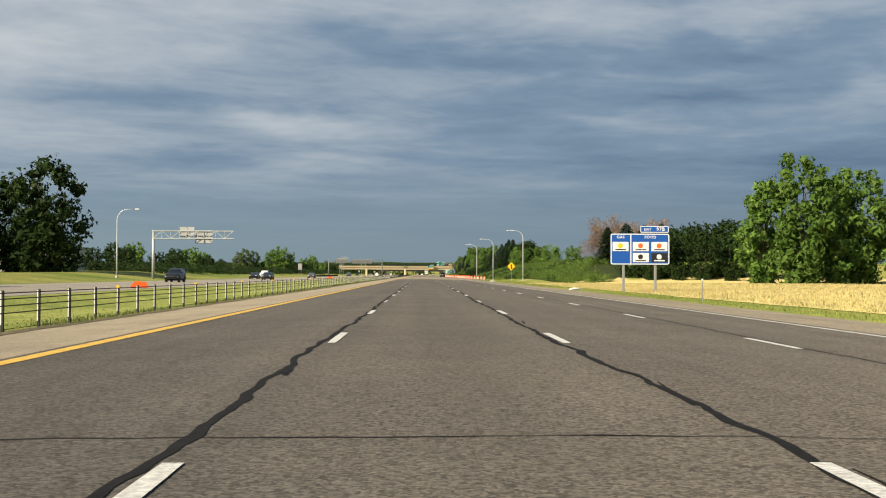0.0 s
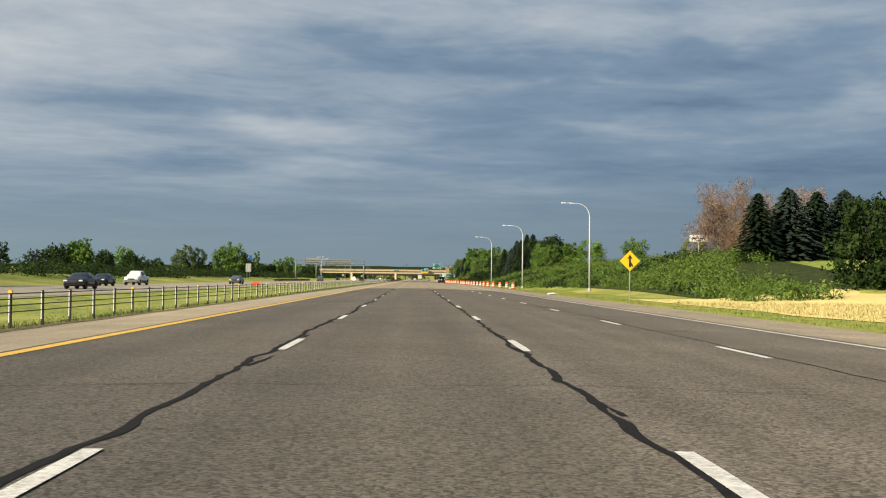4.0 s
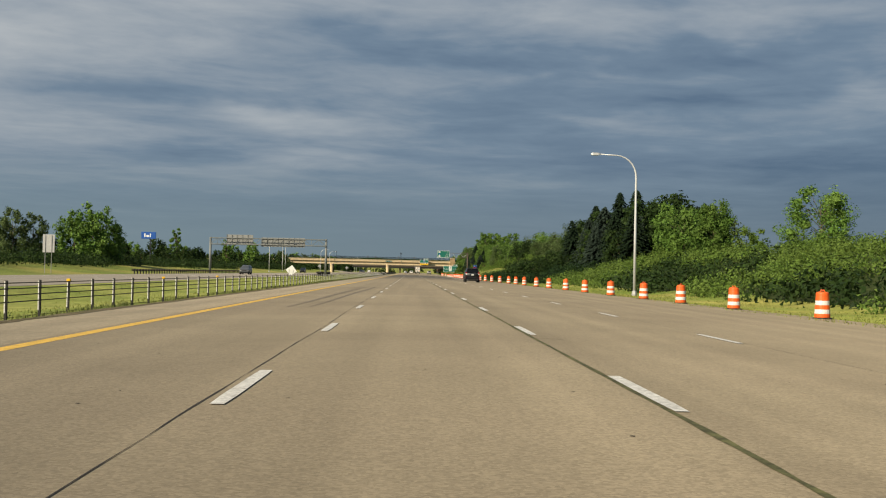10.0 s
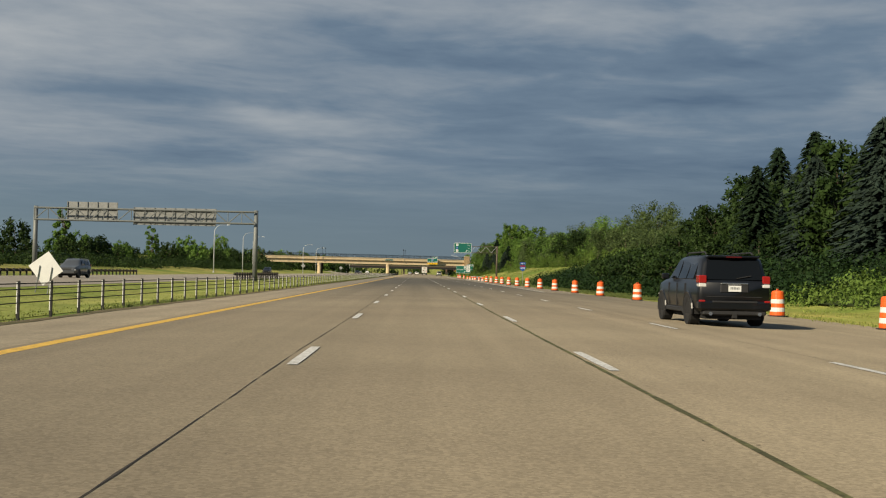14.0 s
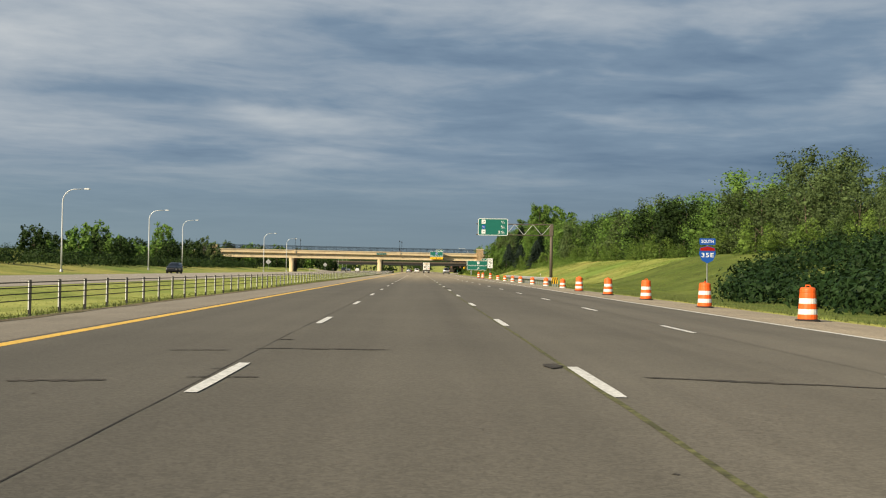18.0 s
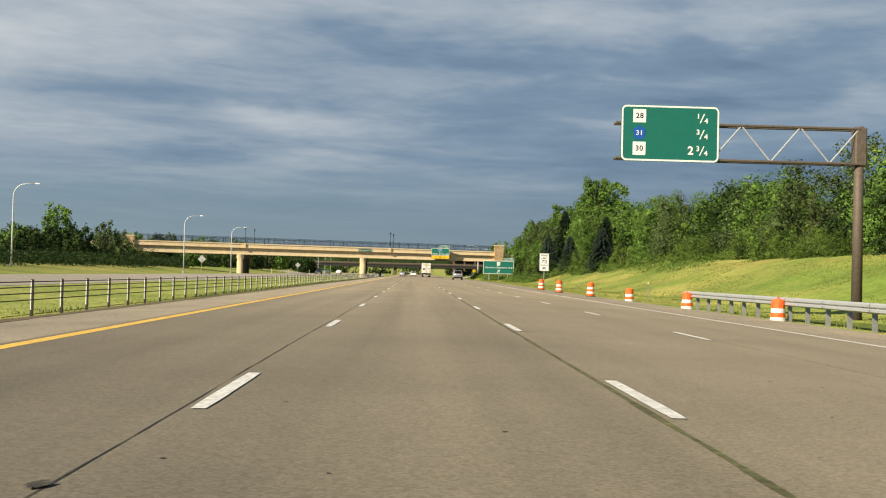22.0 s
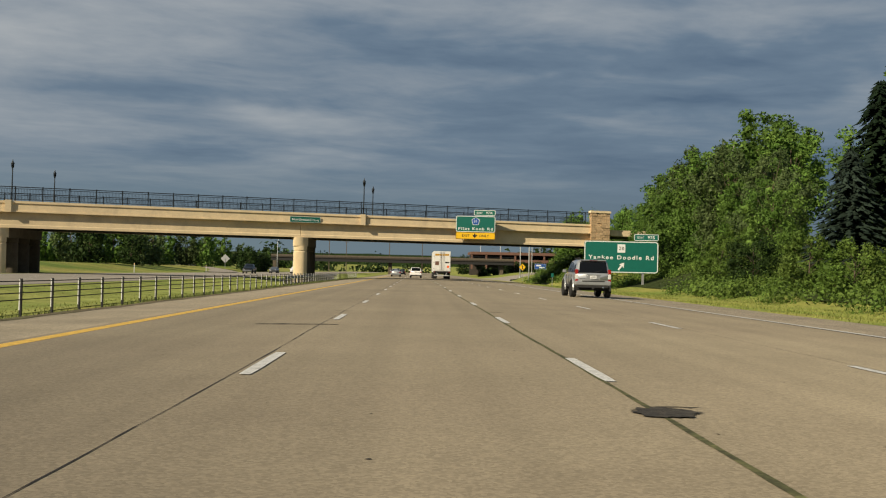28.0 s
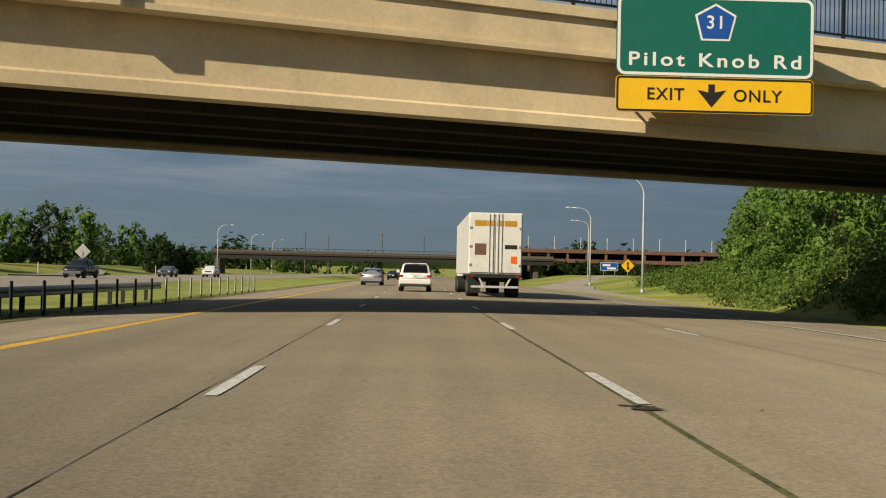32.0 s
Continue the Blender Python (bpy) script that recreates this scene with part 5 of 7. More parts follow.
def bridge_lamp():
    root = thing("bridge_lamp", Matrix.Identity(4), "black ornamental lamp post with a lantern head on the bridge", "street lamp", "bridge lamps")
    part("post", Mesh().lathe([(0.16, 0), (0.16, 0.4), (0.09, 0.55), (0.07, 2.4), (0.055, 4.1)], 12), M_RAIL, root)
    hd = part("lantern", Mesh().lathe([(0.06, 4.1), (0.12, 4.22), (0.17, 4.6), (0.2, 4.65), (0.15, 4.75), (0.06, 4.92), (0.02, 5.1)], 12), M_RAIL, root)
    part("globe", Mesh().lathe([(0.1, 4.24), (0.15, 4.32), (0.172, 4.5), (0.14, 4.58)], 12), M_GLASS_DARK, hd)
    return root


bl = bridge_lamp()
first = True
for x, e in ((-6.4, 0.75), (-5.8, BRW - 0.8), (-43.8, 0.75), (-43.2, BRW - 0.8)):
    if first:
        bl.matrix_basis, first = pose(*bx(x, e, 7.1)), False
    else:
        copy_thing(bl, pose(*bx(x, e, 7.1)))


def stone_pillar(x0, x1, e0, e1, z0, z1):
    root = thing("stone_pillar", pose(0, 0, 0), "tan split-face stone pillar with a pale cap at the bridge end", "pillar", "stone pillars")
    part("core", span(Mesh(), x0 + 0.06, x1 - 0.06, e0 + 0.06, e1 - 0.06, z0, z1 - 0.02), M_BRIDGE, root)
    part("cap", span(Mesh(), x0 - 0.12, x1 + 0.12, e0 - 0.12, e1 + 0.12, z1, z1 + 0.28), M_BRIDGE, root)
    z = z0
    while z < z1 - 0.1:
        h = 0.31
        a = x0
        while a < x1 - 0.05:
            w = min(rng.uniform(0.5, 0.95), x1 - a)
            d = rng.uniform(-0.06, 0.03)
            part("stone", span(Mesh(), a + 0.008, a + w - 0.008, e0 + d, e0 + 0.1, z + 0.008, z + h - 0.008), M_STONE, root)
            a += w
        b = e0 + 0.1
        while b < e1:
            w = min(rng.uniform(0.4, 0.8), e1 - b)
            d = rng.uniform(-0.06, 0.03)
            part("stone", span(Mesh(), x0 + d, x0 + 0.1, b + 0.008, b + w - 0.008, z + 0.008, z + h - 0.008), M_STONE, root)
            b += w
        z += h
    return root


stone_pillar(22.9, 25.5, -0.6, 1.2, 2.9, 9.2)
stone_pillar(-72.2, -69.8, -0.6, 1.2, 2.2, 8.6)

# overhead exit sign on the bridge face
pk = thing("overhead_exit_sign", pose(-0.15, 925.7, -0.12), "green overhead exit sign with a yellow exit-only panel on the bridge", "road sign")
p = panel(pk, 5.12, 10.05, 6.2, 8.22, 0, M_GREEN_SIGN, r=0.2, edge=0.07, border=M_WHITE_SIGN)
lettering("Pilot Knob Rd", 0.47, M_WHITE_SIGN, p, (7.58, -0.01, 6.6), width=4.3, spacing=1.3, bold=0.02)
part("shield_outline", Mesh().extrude([(7.06, 7.75), (7.58, 8.04), (8.1, 7.75), (7.94, 7.11), (7.22, 7.11)], 0.004, Matrix.Translation((0, -0.0055, 0))), M_WHITE_SIGN, p)
sh = part("route_shield", Mesh().extrude([(7.12, 7.72), (7.58, 7.98), (8.04, 7.72), (7.9, 7.16), (7.26, 7.16)], 0.006, Matrix.Translation((0, -0.012, 0))), M_BLUE_SIGN, p)
lettering("31", 0.46, M_WHITE_SIGN, sh, (7.58, -0.02, 7.55))
p2 = panel(pk, 5.12, 10.05, 5.3, 6.195, 0.0, M_YELLOW_SIGN, "exit_only_panel", r=0.1, edge=0.05, border=M_BLACK)
lettering("EXIT", 0.42, M_BLACK, p2, (6.35, -0.01, 5.74))
lettering("ONLY", 0.42, M_BLACK, p2, (8.65, -0.01, 5.74))
part("arrow", Mesh().extrude([(7.42, 6.02), (7.58, 6.02), (7.58, 5.82), (7.86, 5.88), (7.5, 5.45), (7.14, 5.88), (7.42, 5.82)], 0.006, Matrix.Translation((0, -0.012, 0))), M_BLACK, p2)
t = panel(pk, 7.35, 10.05, 8.27, 8.98, 0, M_GREEN_SIGN, "exit_tab", r=0.12, edge=0.06, border=M_WHITE_SIGN)
lettering("EXIT", 0.33, M_WHITE_SIGN, t, (8.05, -0.01, 8.61))
lettering("97A", 0.46, M_WHITE_SIGN, t, (9.25, -0.01, 8.62))
for x in (5.6, 7.6, 9.6):
    part("bracket", Mesh().box((x - 0.06, 0.062, 5.35), (x + 0.06, 0.2, 8.1)), M_DARK_POST, pk)
    part("arm", Mesh().tube([(x, 0.2, 7.3), (x, BRK * x + BR0 - 925.6 - 0.02, 7.3)], 0.05, 6), M_DARK_POST, pk)
    part("arm", Mesh().tube([(x, 0.2, 5.5), (x, BRK * x + BR0 - 925.6 + 0.8, 5.7)], 0.04, 6), M_DARK_POST, pk)
nw = thing("street_name_sign", pose(*bx(-13.1, -0.16, 6.85), 0, 0, math.degrees(math.atan(BRK))), "green street name plate on the bridge parapet", "road sign")
p = panel(nw, -1.85, 1.85, -0.33, 0.36, 0, M_GREEN_SIGN, r=0.04, edge=0.025, border=M_WHITE_SIGN, thick=0.03)
lettering("Northwood", 0.42, M_WHITE_SIGN, p, (-0.45, -0.01, 0.0), width=2.3)
lettering("Pkwy", 0.3, M_WHITE_SIGN, p, (1.28, -0.01, -0.03), width=0.8)

# ---- small things on the verge ----
def sandbag(x, y, rz, s=1.0):
    root = thing("sandbag", pose(x, y, ground_z(x, y) if x > 13.6 else road_z(x, y) - 0.006, 0, 0, rz), "white sandbag lying on the verge", "sandbag", "sandbags")
    m = Mesh()
    rows = [(-0.36, 0.02, 0.02), (-0.34, 0.12, 0.07), (-0.2, 0.2, 0.13), (0, 0.22, 0.16), (0.2, 0.2, 0.13), (0.34, 0.12, 0.07), (0.36, 0.02, 0.02)]
    n = 10
    for u, w, h in rows:
        m.v += [(s * u, s * w * math.cos(2 * math.pi * k / n), s * (h * 0.5 * (1 + math.sin(2 * math.pi * k / n)))) for k in range(n)]
    for i in range(len(rows) - 1):
        m.f += [(i * n + k, i * n + n + k, i * n + n + (k + 1) % n, i * n + (k + 1) % n) for k in range(n)]
    part("bag", m, M_WHITE_SIGN, root, smooth=True)
    part("tied_end", Mesh().tube([(s * 0.34, 0, s * 0.04), (s * 0.46, 0, s * 0.05)], [0.02, 0.045], 6), M_WHITE_SIGN, root)


for x, y, rz, s in ((13.9, 103, 20, 1.5), (14.3, 104.6, 80, 1.3), (13.7, 219, 10, 1.3), (14.2, 221.5, 50, 1.1), (14.0, 223.5, 100, 0.9), (16.5, 307, 30, 1.2), (16.9, 304, 70, 1.2)):
    sandbag(x, y, rz, s)
for x, y in ((-22.2, 269), (-22.2, 88)):
    fs = thing("fallen_work_sign", pose(x, y, -0.12, 0, 0, 12), "orange work sign lying folded by the median", "road sign", "fallen work signs")
    part("panel", Mesh().extrude([(-0.75, 0.05), (0.75, 0.05), (0.5, 0.5), (-0.35, 0.55)], 0.03), M_ORANGE, fs)
    part("stand", Mesh().tube([(-0.6, 0.15, 0.02), (0.6, 0.15, 0.02)], 0.025, 6), M_GREY_POST, fs)
gore = Mesh().ribbon([(9.9, 296), (10.4, 284.8)], lambda x, y: road_z(x, y) + 0.012, 0.14)
gore.ribbon([(10.4, 284.8), (11.5, 270), (13.0, 252)], lambda x, y: road_z(x, y) + 0.004, 0.14)
tagged(part("gore_line", gore, M_WHITE_LINE), "worn white line of the closed ramp", "road marking", kind="structure")

# rail round the median pier
mr = thing("guardrail", pose(0, 0, 0), "dark weathered guardrail protecting the bridge pier in the median", "guardrail")
for k in range(17):
    y0 = 884 + 3.81 * k
    xx = -11.4 + 0.06 * max(0, 4 - k)
    z = -0.35
    m = Mesh()
    n = len(prof)
    m.v = [(xx - a_, y0, z + b_) for a_, b_ in prof] + [(xx - a_, y0 + 3.86, z + b_) for a_, b_ in prof] + [(xx - a_ - 0.012, y0, z + b_) for a_, b_ in prof] + [(xx - a_ - 0.012, y0 + 3.86, z + b_) for a_, b_ in prof]
    for i in range(n - 1):
        m.f += [(i, i + 1, n + i + 1, n + i), (2 * n + i + 1, 2 * n + i, 3 * n + i, 3 * n + i + 1)]
    part("beam", m, M_GREY_POST, mr)
    for q in (0.3, 2.2):
        part("post", Mesh().box((xx - 0.3, y0 + q, z - 0.3), (xx - 0.16, y0 + q + 0.1, z + 0.74)), M_DARK_POST, mr)

# exit ramp beyond the bridge
rp = Mesh()
cl_ = [(11.2, 925), (11.8, 950), (13.4, 985), (17, 1025), (24, 1068), (38, 1108), (62, 1140)]
for i, (x, y) in enumerate(cl_):
    z = max(ground_z(x, y) + 0.12, -0.3) + 0.02
    w = 3.4
    rp.v += [(x - w, y, z), (x + w, y - w * 0.25, z), (x + w, y - w * 0.25, z - 0.4), (x - w, y, z - 0.4)]
for i in range(len(cl_) - 1):
    for k in range(4):
        rp.f.append((4 * i + k, 4 * i + (k + 1) % 4, 4 * i + 4 + (k + 1) % 4, 4 * i + 4 + k))
tagged(part("exit_ramp", rp, M_FAR_ROAD), "pale exit ramp curving away beyond the bridge", "road", kind="structure")
for x, y in ((-44.5, 1048),):
    ds = thing("reversed_diamond_sign", pose(x, y, ground_z(x, y)), "pale back of a diamond sign beside the far ramp", "road sign")
    part("panel", Mesh().extrude([(0, 4.2), (1.05, 3.15), (0, 2.1), (-1.05, 3.15)], 0.02), M_ALU, ds)
    posts(ds, (0,), -0.09, 0, 3.2, M_GREY_POST, 0.045)
zb = ground_z(-47.5, 912)
d2 = thing("reversed_diamond_sign", pose(-49.5, 880, ground_z(-49.5, 880)), "pale back of a diamond sign across the road", "road sign")
part("panel", Mesh().extrude([(0, 3.9), (0.95, 2.95), (0, 2.0), (-0.95, 2.95)], 0.02), M_ALU, d2)
posts(d2, (0,), -0.09, 0, 3.0, M_GREY_POST, 0.045)
lr = Mesh()
loop = [(-41, 1020), (-44, 1045), (-51, 1072), (-62, 1094), (-80, 1110), (-110, 1118)]
for i, (x, y) in enumerate(loop):
    z = ground_z(x, y) + 0.14
    tx, ty = [(loop[min(i + 1, 5)][q] - loop[max(i - 1, 0)][q]) for q in (0, 1)]
    k = 3.0 / math.hypot(tx, ty)
    lr.v += [(x - ty * k, y + tx * k, z), (x + ty * k, y - tx * k, z), (x + ty * k, y - tx * k, z - 0.6), (x - ty * k, y + tx * k, z - 0.6)]
for i in range(len(loop) - 1):
    for k in range(4):
        lr.f.append((4 * i + k, 4 * i + (k + 1) % 4, 4 * i + 4 + (k + 1) % 4, 4 * i + 4 + k))
tagged(part("loop_ramp", lr, M_FAR_ROAD), "pale loop ramp leaving the opposite carriageway", "road", kind="structure")
for x, y in ((-47, 1038), (-43.6, 1086), (-43.4, 960)):
    mk = thing("delineator", pose(x, y, ground_z(x, y)), "pale square delineator post beside the far ramp", "marker post", "marker posts")
    part("post", Mesh().box((-0.06, 0.0, 0), (0.06, 0.05, 1.5), 0.01), M_WHITE_POLE, mk)
    part("reflector", Mesh().box((-0.045, -0.012, 1.25), (0.045, -0.001, 1.42)), M_YELLOW_SIGN, mk)
copy_thing(mg, pose(21.5, 1010, ground_z(21.5, 1010)))

bs = thing("blue_roadside_sign", pose(35, 1098, ground_z(35, 1098)), "small blue sign beside the exit ramp", "road sign")
p = panel(bs, -1.6, 1.6, 1.2, 2.7, 0, M_BLUE_SIGN, r=0.1, edge=0.05, border=M_WHITE_SIGN)
bars(p, [(-1.2, 0.2, 2.0, 2.4), (-0.4, 1.2, 1.45, 1.8)], -0.007, M_WHITE_SIGN)
posts(bs, (-1.0, 1.0), 0.07, 0, 2.5, M_GREY_POST, 0.05)

# rail behind the gantry post, seen from its back
gb = thing("guardrail", pose(0, 0, 0), "galvanised guardrail seen from behind with wooden blocks", "guardrail")
fr = thing("guardrail", pose(0, 0, 0), "dark weathered guardrail along the far side of the opposite road", "guardrail")
for k in range(40):
    y0, xx, z, gb_ = (519 + 3.81 * k, -20.4, -0.12, gb) if k < 10 else (452 + 3.81 * (k - 10), -42.9, -0.14, fr)
    m = Mesh()
    n = len(prof)
    m.v = [(xx + a_, y0, z + b_) for a_, b_ in prof] + [(xx + a_, y0 + 3.86, z + b_) for a_, b_ in prof] + [(xx + a_ + 0.012, y0, z + b_) for a_, b_ in prof] + [(xx + a_ + 0.012, y0 + 3.86, z + b_) for a_, b_ in prof]
    for i in range(n - 1):
        m.f += [(i, i + 1, n + i + 1, n + i), (2 * n + i + 1, 2 * n + i, 3 * n + i, 3 * n + i + 1)]
    part("beam", m, M_GREY_POST if k < 10 else M_BROWN_POST, gb_)
    for q in (0.3, 2.2):
        part("post", Mesh().box((xx + 0.2, y0 + q, z - 0.3), (xx + 0.36, y0 + q + 0.15, z + 0.8)), M_DARK_POST, gb_)
        part("block", Mesh().box((xx + 0.015, y0 + q, z + 0.44), (xx + 0.198, y0 + q + 0.15, z + 0.76)), M_BARK, gb_)


# ---- vehicles ----
def loft(rows, name, material, parent, smooth=True):
    """A car body: rows of y, sill height, belt height, roof height, half width at belt and at roof."""
    m = Mesh()
    for y, zs, zb, zr, w, wr in rows:
        half = [(w * 0.86, zs), (w * 0.97, zs + 0.10), (w, (zs + zb) / 2), (w * 0.98, zb - 0.04), (w * 0.95, zb + 0.02), (wr + (w - wr) * 0.12, zr - 0.10 * (zr > zb + 0.2)), (wr * 0.88, zr - 0.015), (wr * 0.45, zr)]
        m.v += [(-a, y, z) for a, z in half] + [(a, y, z) for a, z in half[::-1]]
    n = 16
    for i in range(len(rows) - 1):
        for k in range(n):
            j = (k + 1) % n
            m.f.append((i * n + k, i * n + j, i * n + n + j, i * n + n + k))
    m.f += [tuple(range(n - 1, -1, -1)), tuple(range((len(rows) - 1) * n, len(rows) * n))]
    return part(name, m, material, parent, smooth=smooth)


def car(kind, paint, label, category="car"):
    """A car whose tail is at y = 0 and which heads along +y."""
    root = thing(kind, Matrix.Identity(4), label, category, "vehicles on the road")
    P = PAINT[paint]
    L = {"suv": 4.9, "crossover": 4.6, "sedan": 4.8, "pickup": 5.8}[kind]
    rugged = label.startswith("silver off")
    H = {"suv": 1.96 if rugged else 1.84, "crossover": 1.66, "sedan": 1.45, "pickup": 1.9}[kind]
    W = {"suv": 0.95, "crossover": 0.93, "sedan": 0.91, "pickup": 1.0}[kind]
    belt = H * 0.62
    lo = 0.56 if rugged else 0.36 if kind != "sedan" else 0.26
    top = W * 0.74
    if kind == "sedan":
        rows = [(0, lo + 0.2, 0.88, 0.92, W * 0.86, W * 0.7), (0.12, lo, belt, 1.0, W * 0.96, W * 0.78), (0.75, lo, belt, 1.03, W, W * 0.8), (1.35, lo, belt, H - 0.1, W, top), (1.75, lo, belt, H, W, top),
                (2.7, lo, belt, H - 0.02, W, top), (3.1, lo, belt, H - 0.16, W, top), (3.75, lo, belt, 0.98, W, W * 0.8), (4.5, lo, 0.78, 0.84, W * 0.95, W * 0.75), (L, lo + 0.1, 0.62, 0.68, W * 0.8, W * 0.6)]
    elif kind == "pickup":
        rows = [(0, lo + 0.3, 1.12, 1.16, W * 0.97, W * 0.9), (0.1, lo + 0.15, 1.16, 1.18, W, W * 0.92), (1.75, lo + 0.1, 1.16, 1.18, W, W * 0.92), (1.85, lo + 0.1, 1.18, H - 0.1, W, top), (2.2, lo + 0.1, 1.18, H, W, top),
                (3.3, lo + 0.1, 1.18, H - 0.02, W, top), (3.8, lo + 0.1, 1.16, H - 0.3, W, top), (4.3, lo + 0.1, 1.12, 1.2, W, W * 0.85), (5.5, lo + 0.1, 1.02, 1.1, W * 0.97, W * 0.8), (L, lo + 0.2, 0.8, 0.9, W * 0.85, W * 0.7)]
    else:
        b = belt
        rows = [(0.0, lo + 0.14, b - 0.04, b, W * 0.93, W * 0.84), (0.05, lo + 0.06, b, b + 0.06, W * 0.96, W * 0.84), (0.2, lo, b, H - 0.16, W * 0.97, top * 1.04), (0.32, lo, b, H - 0.03, W * 0.98, top * 1.03), (0.9, lo, b, H - 0.01, W, top * 1.02),
                (2.0, lo, b, H, W, top), (2.8, lo, b, H - 0.04, W, top * 0.99), (3.25, lo, b, H - 0.25, W, top), (3.75, lo, b, b + 0.05, W, W * 0.82), (4.5, lo, b - 0.1, b - 0.06, W * 0.96, W * 0.78), (L - 0.08, lo + 0.08, b - 0.25, b - 0.2, W * 0.88, W * 0.7), (L, lo + 0.15, b - 0.4, b - 0.35, W * 0.8, W * 0.6)]
    body = loft(rows, "body", P, root)
    zr = H

    # windows, a few millimetres proud of the body
    if kind in ("suv", "crossover"):
        y0, y1 = 0.045, 0.205
        z0, z1 = belt + 0.06, H - 0.15
        part("rear_window", Mesh().add([(-W * 0.76, y0 - 0.03, z0), (W * 0.76, y0 - 0.03, z0), (top * 0.93, y1 - 0.015, z1), (-top * 0.93, y1 - 0.015, z1),
                                         (-W * 0.76, y0 + 0.1, z0), (W * 0.76, y0 + 0.1, z0), (top * 0.93, y1 + 0.1, z1), (-top * 0.93, y1 + 0.1, z1)],
                                        [(0, 1, 2, 3), (4, 7, 6, 5), (0, 4, 5, 1), (1, 5, 6, 2), (2, 6, 7, 3), (3, 7, 4, 0)]), M_GLASS_DARK, root)
        part("rear_wiper", Mesh().tube([(0.05, y0 - 0.045, z0 + 0.03), (0.42, y0 - 0.03, z0 + 0.1)], 0.012, 5), M_PLASTIC, root)
        part("third_brake_light", Mesh().box((-0.2, 0.085, H - 0.085), (0.2, 0.099, H - 0.05)), M_TAIL_DARK, root)
        part("spoiler", Mesh().box((-top * 0.95, 0.1, H - 0.09), (top * 0.95, 0.36, H - 0.03), 0.02), P, root)
        runs = ((0.55, 1.25), (1.32, 2.15), (2.22, 3.05))
    elif kind == "sedan":
        part("rear_window", Mesh().add([(-W * 0.72, 0.80, 1.04), (W * 0.72, 0.80, 1.04), (top * 0.92, 1.34, H - 0.1), (-top * 0.92, 1.34, H - 0.1), (-W * 0.72, 0.95, 1.0), (W * 0.72, 0.95, 1.0), (top * 0.92, 1.5, H - 0.16), (-top * 0.92, 1.5, H - 0.16)],
                                       [(0, 1, 2, 3), (4, 7, 6, 5), (0, 4, 5, 1), (1, 5, 6, 2), (2, 6, 7, 3), (3, 7, 4, 0)]), M_GLASS_DARK, root)
        runs = ((1.35, 2.05), (2.12, 3.0))
    else:
        part("rear_window", Mesh().box((-W * 0.66, 1.80, 1.28), (W * 0.66, 1.86, H - 0.18), 0.01), M_GLASS_DARK, root)
        part("load_bed", Mesh().box((-W * 0.82, 0.15, 1.10), (W * 0.82, 1.72, 1.185), 0.01), M_PLASTIC, root)
        runs = ((1.98, 2.75), (2.82, 3.65))
    bl_, zt = (belt if kind != "pickup" else 1.18) + 0.07, H - 0.14
    for sx in (-1, 1):
        for ya, yb in runs:
            xa, xt = W * 0.965, top + (W - top) * 0.16
            m = Mesh().add([(sx * xa, ya, bl_), (sx * xa, yb, bl_), (sx * xt, yb - 0.08 - (0.25 if yb > 2.9 and kind != "sedan" or yb > 2.9 else 0), zt), (sx * xt, ya + 0.06, zt),
                            (sx * (xa - 0.08), ya, bl_), (sx * (xa - 0.08), yb, bl_), (sx * (xt - 0.08), yb - 0.08, zt), (sx * (xt - 0.08), ya + 0.06, zt)],
                           [(0, 1, 2, 3), (4, 7, 6, 5), (0, 4, 5, 1), (1, 5, 6, 2), (2, 6, 7, 3), (3, 7, 4, 0)])
            part("side_window", m, M_GLASS_DARK, root)
        # lamps at both ends, mirror, sill
        zl = belt - 0.14 if kind != "sedan" else 0.8
        if kind == "suv":                          # stacked lamps that wrap round the corner
            lamps = ((1.2, 1.44, M_TAIL, "tail_light"), (0.95, 1.195, M_LAMP_CLEAR, "reversing_light"), (0.8, 0.945, M_TAIL, "turn_light")) if rugged else ((1.1, 1.3, M_TAIL, "tail_light"), (1.0, 1.095, M_LAMP_CLEAR, "reversing_light"), (0.62, 0.68, M_TAIL, "rear_reflector"))
            for z0, z1, mm, nm in lamps:
                wl_ = (0.15 if rugged else 0.2) if nm != "rear_reflector" else 0.16
                part(nm, Mesh().box((min(sx * (W * 0.955), sx * (W * 0.955 - wl_)), -0.015 if nm != "rear_reflector" else -0.08, z0), (max(sx * (W * 0.955), sx * (W * 0.955 - wl_)), 0.3 if nm != "rear_reflector" else 0.02, z1), 0.018), mm, root)
        else:
            tw, th = {"crossover": (0.13, 0.08), "sedan": (0.16, 0.07), "pickup": (0.07, 0.17)}[kind]
            part("tail_light", Mesh().box((sx * W * 0.86 - tw, -0.012, zl - th), (sx * W * 0.86 + tw, 0.2, zl + th), 0.02), M_TAIL, root)
        part("headlight", Mesh().box((sx * W * 0.72 - 0.17, L - 0.16, 0.66), (sx * W * 0.72 + 0.17, L - 0.02, 0.8), 0.03), M_LAMP_CLEAR, root)
        part("mirror", Mesh().box((sx * (W + 0.1) - 0.1, 3.05, bl_ - 0.02), (sx * (W + 0.1) + 0.1, 3.2, bl_ + 0.14), 0.03), P, root)
        if kind == "suv":
            part("roof_rail", Mesh().tube([(sx * top * 0.85, 0.5, H + 0.0), (sx * top * 0.85, 0.65, H + 0.06), (sx * top * 0.85, 2.3, H + 0.06), (sx * top * 0.85, 2.5, H + 0.0)], 0.022, 6), M_PLASTIC, root)
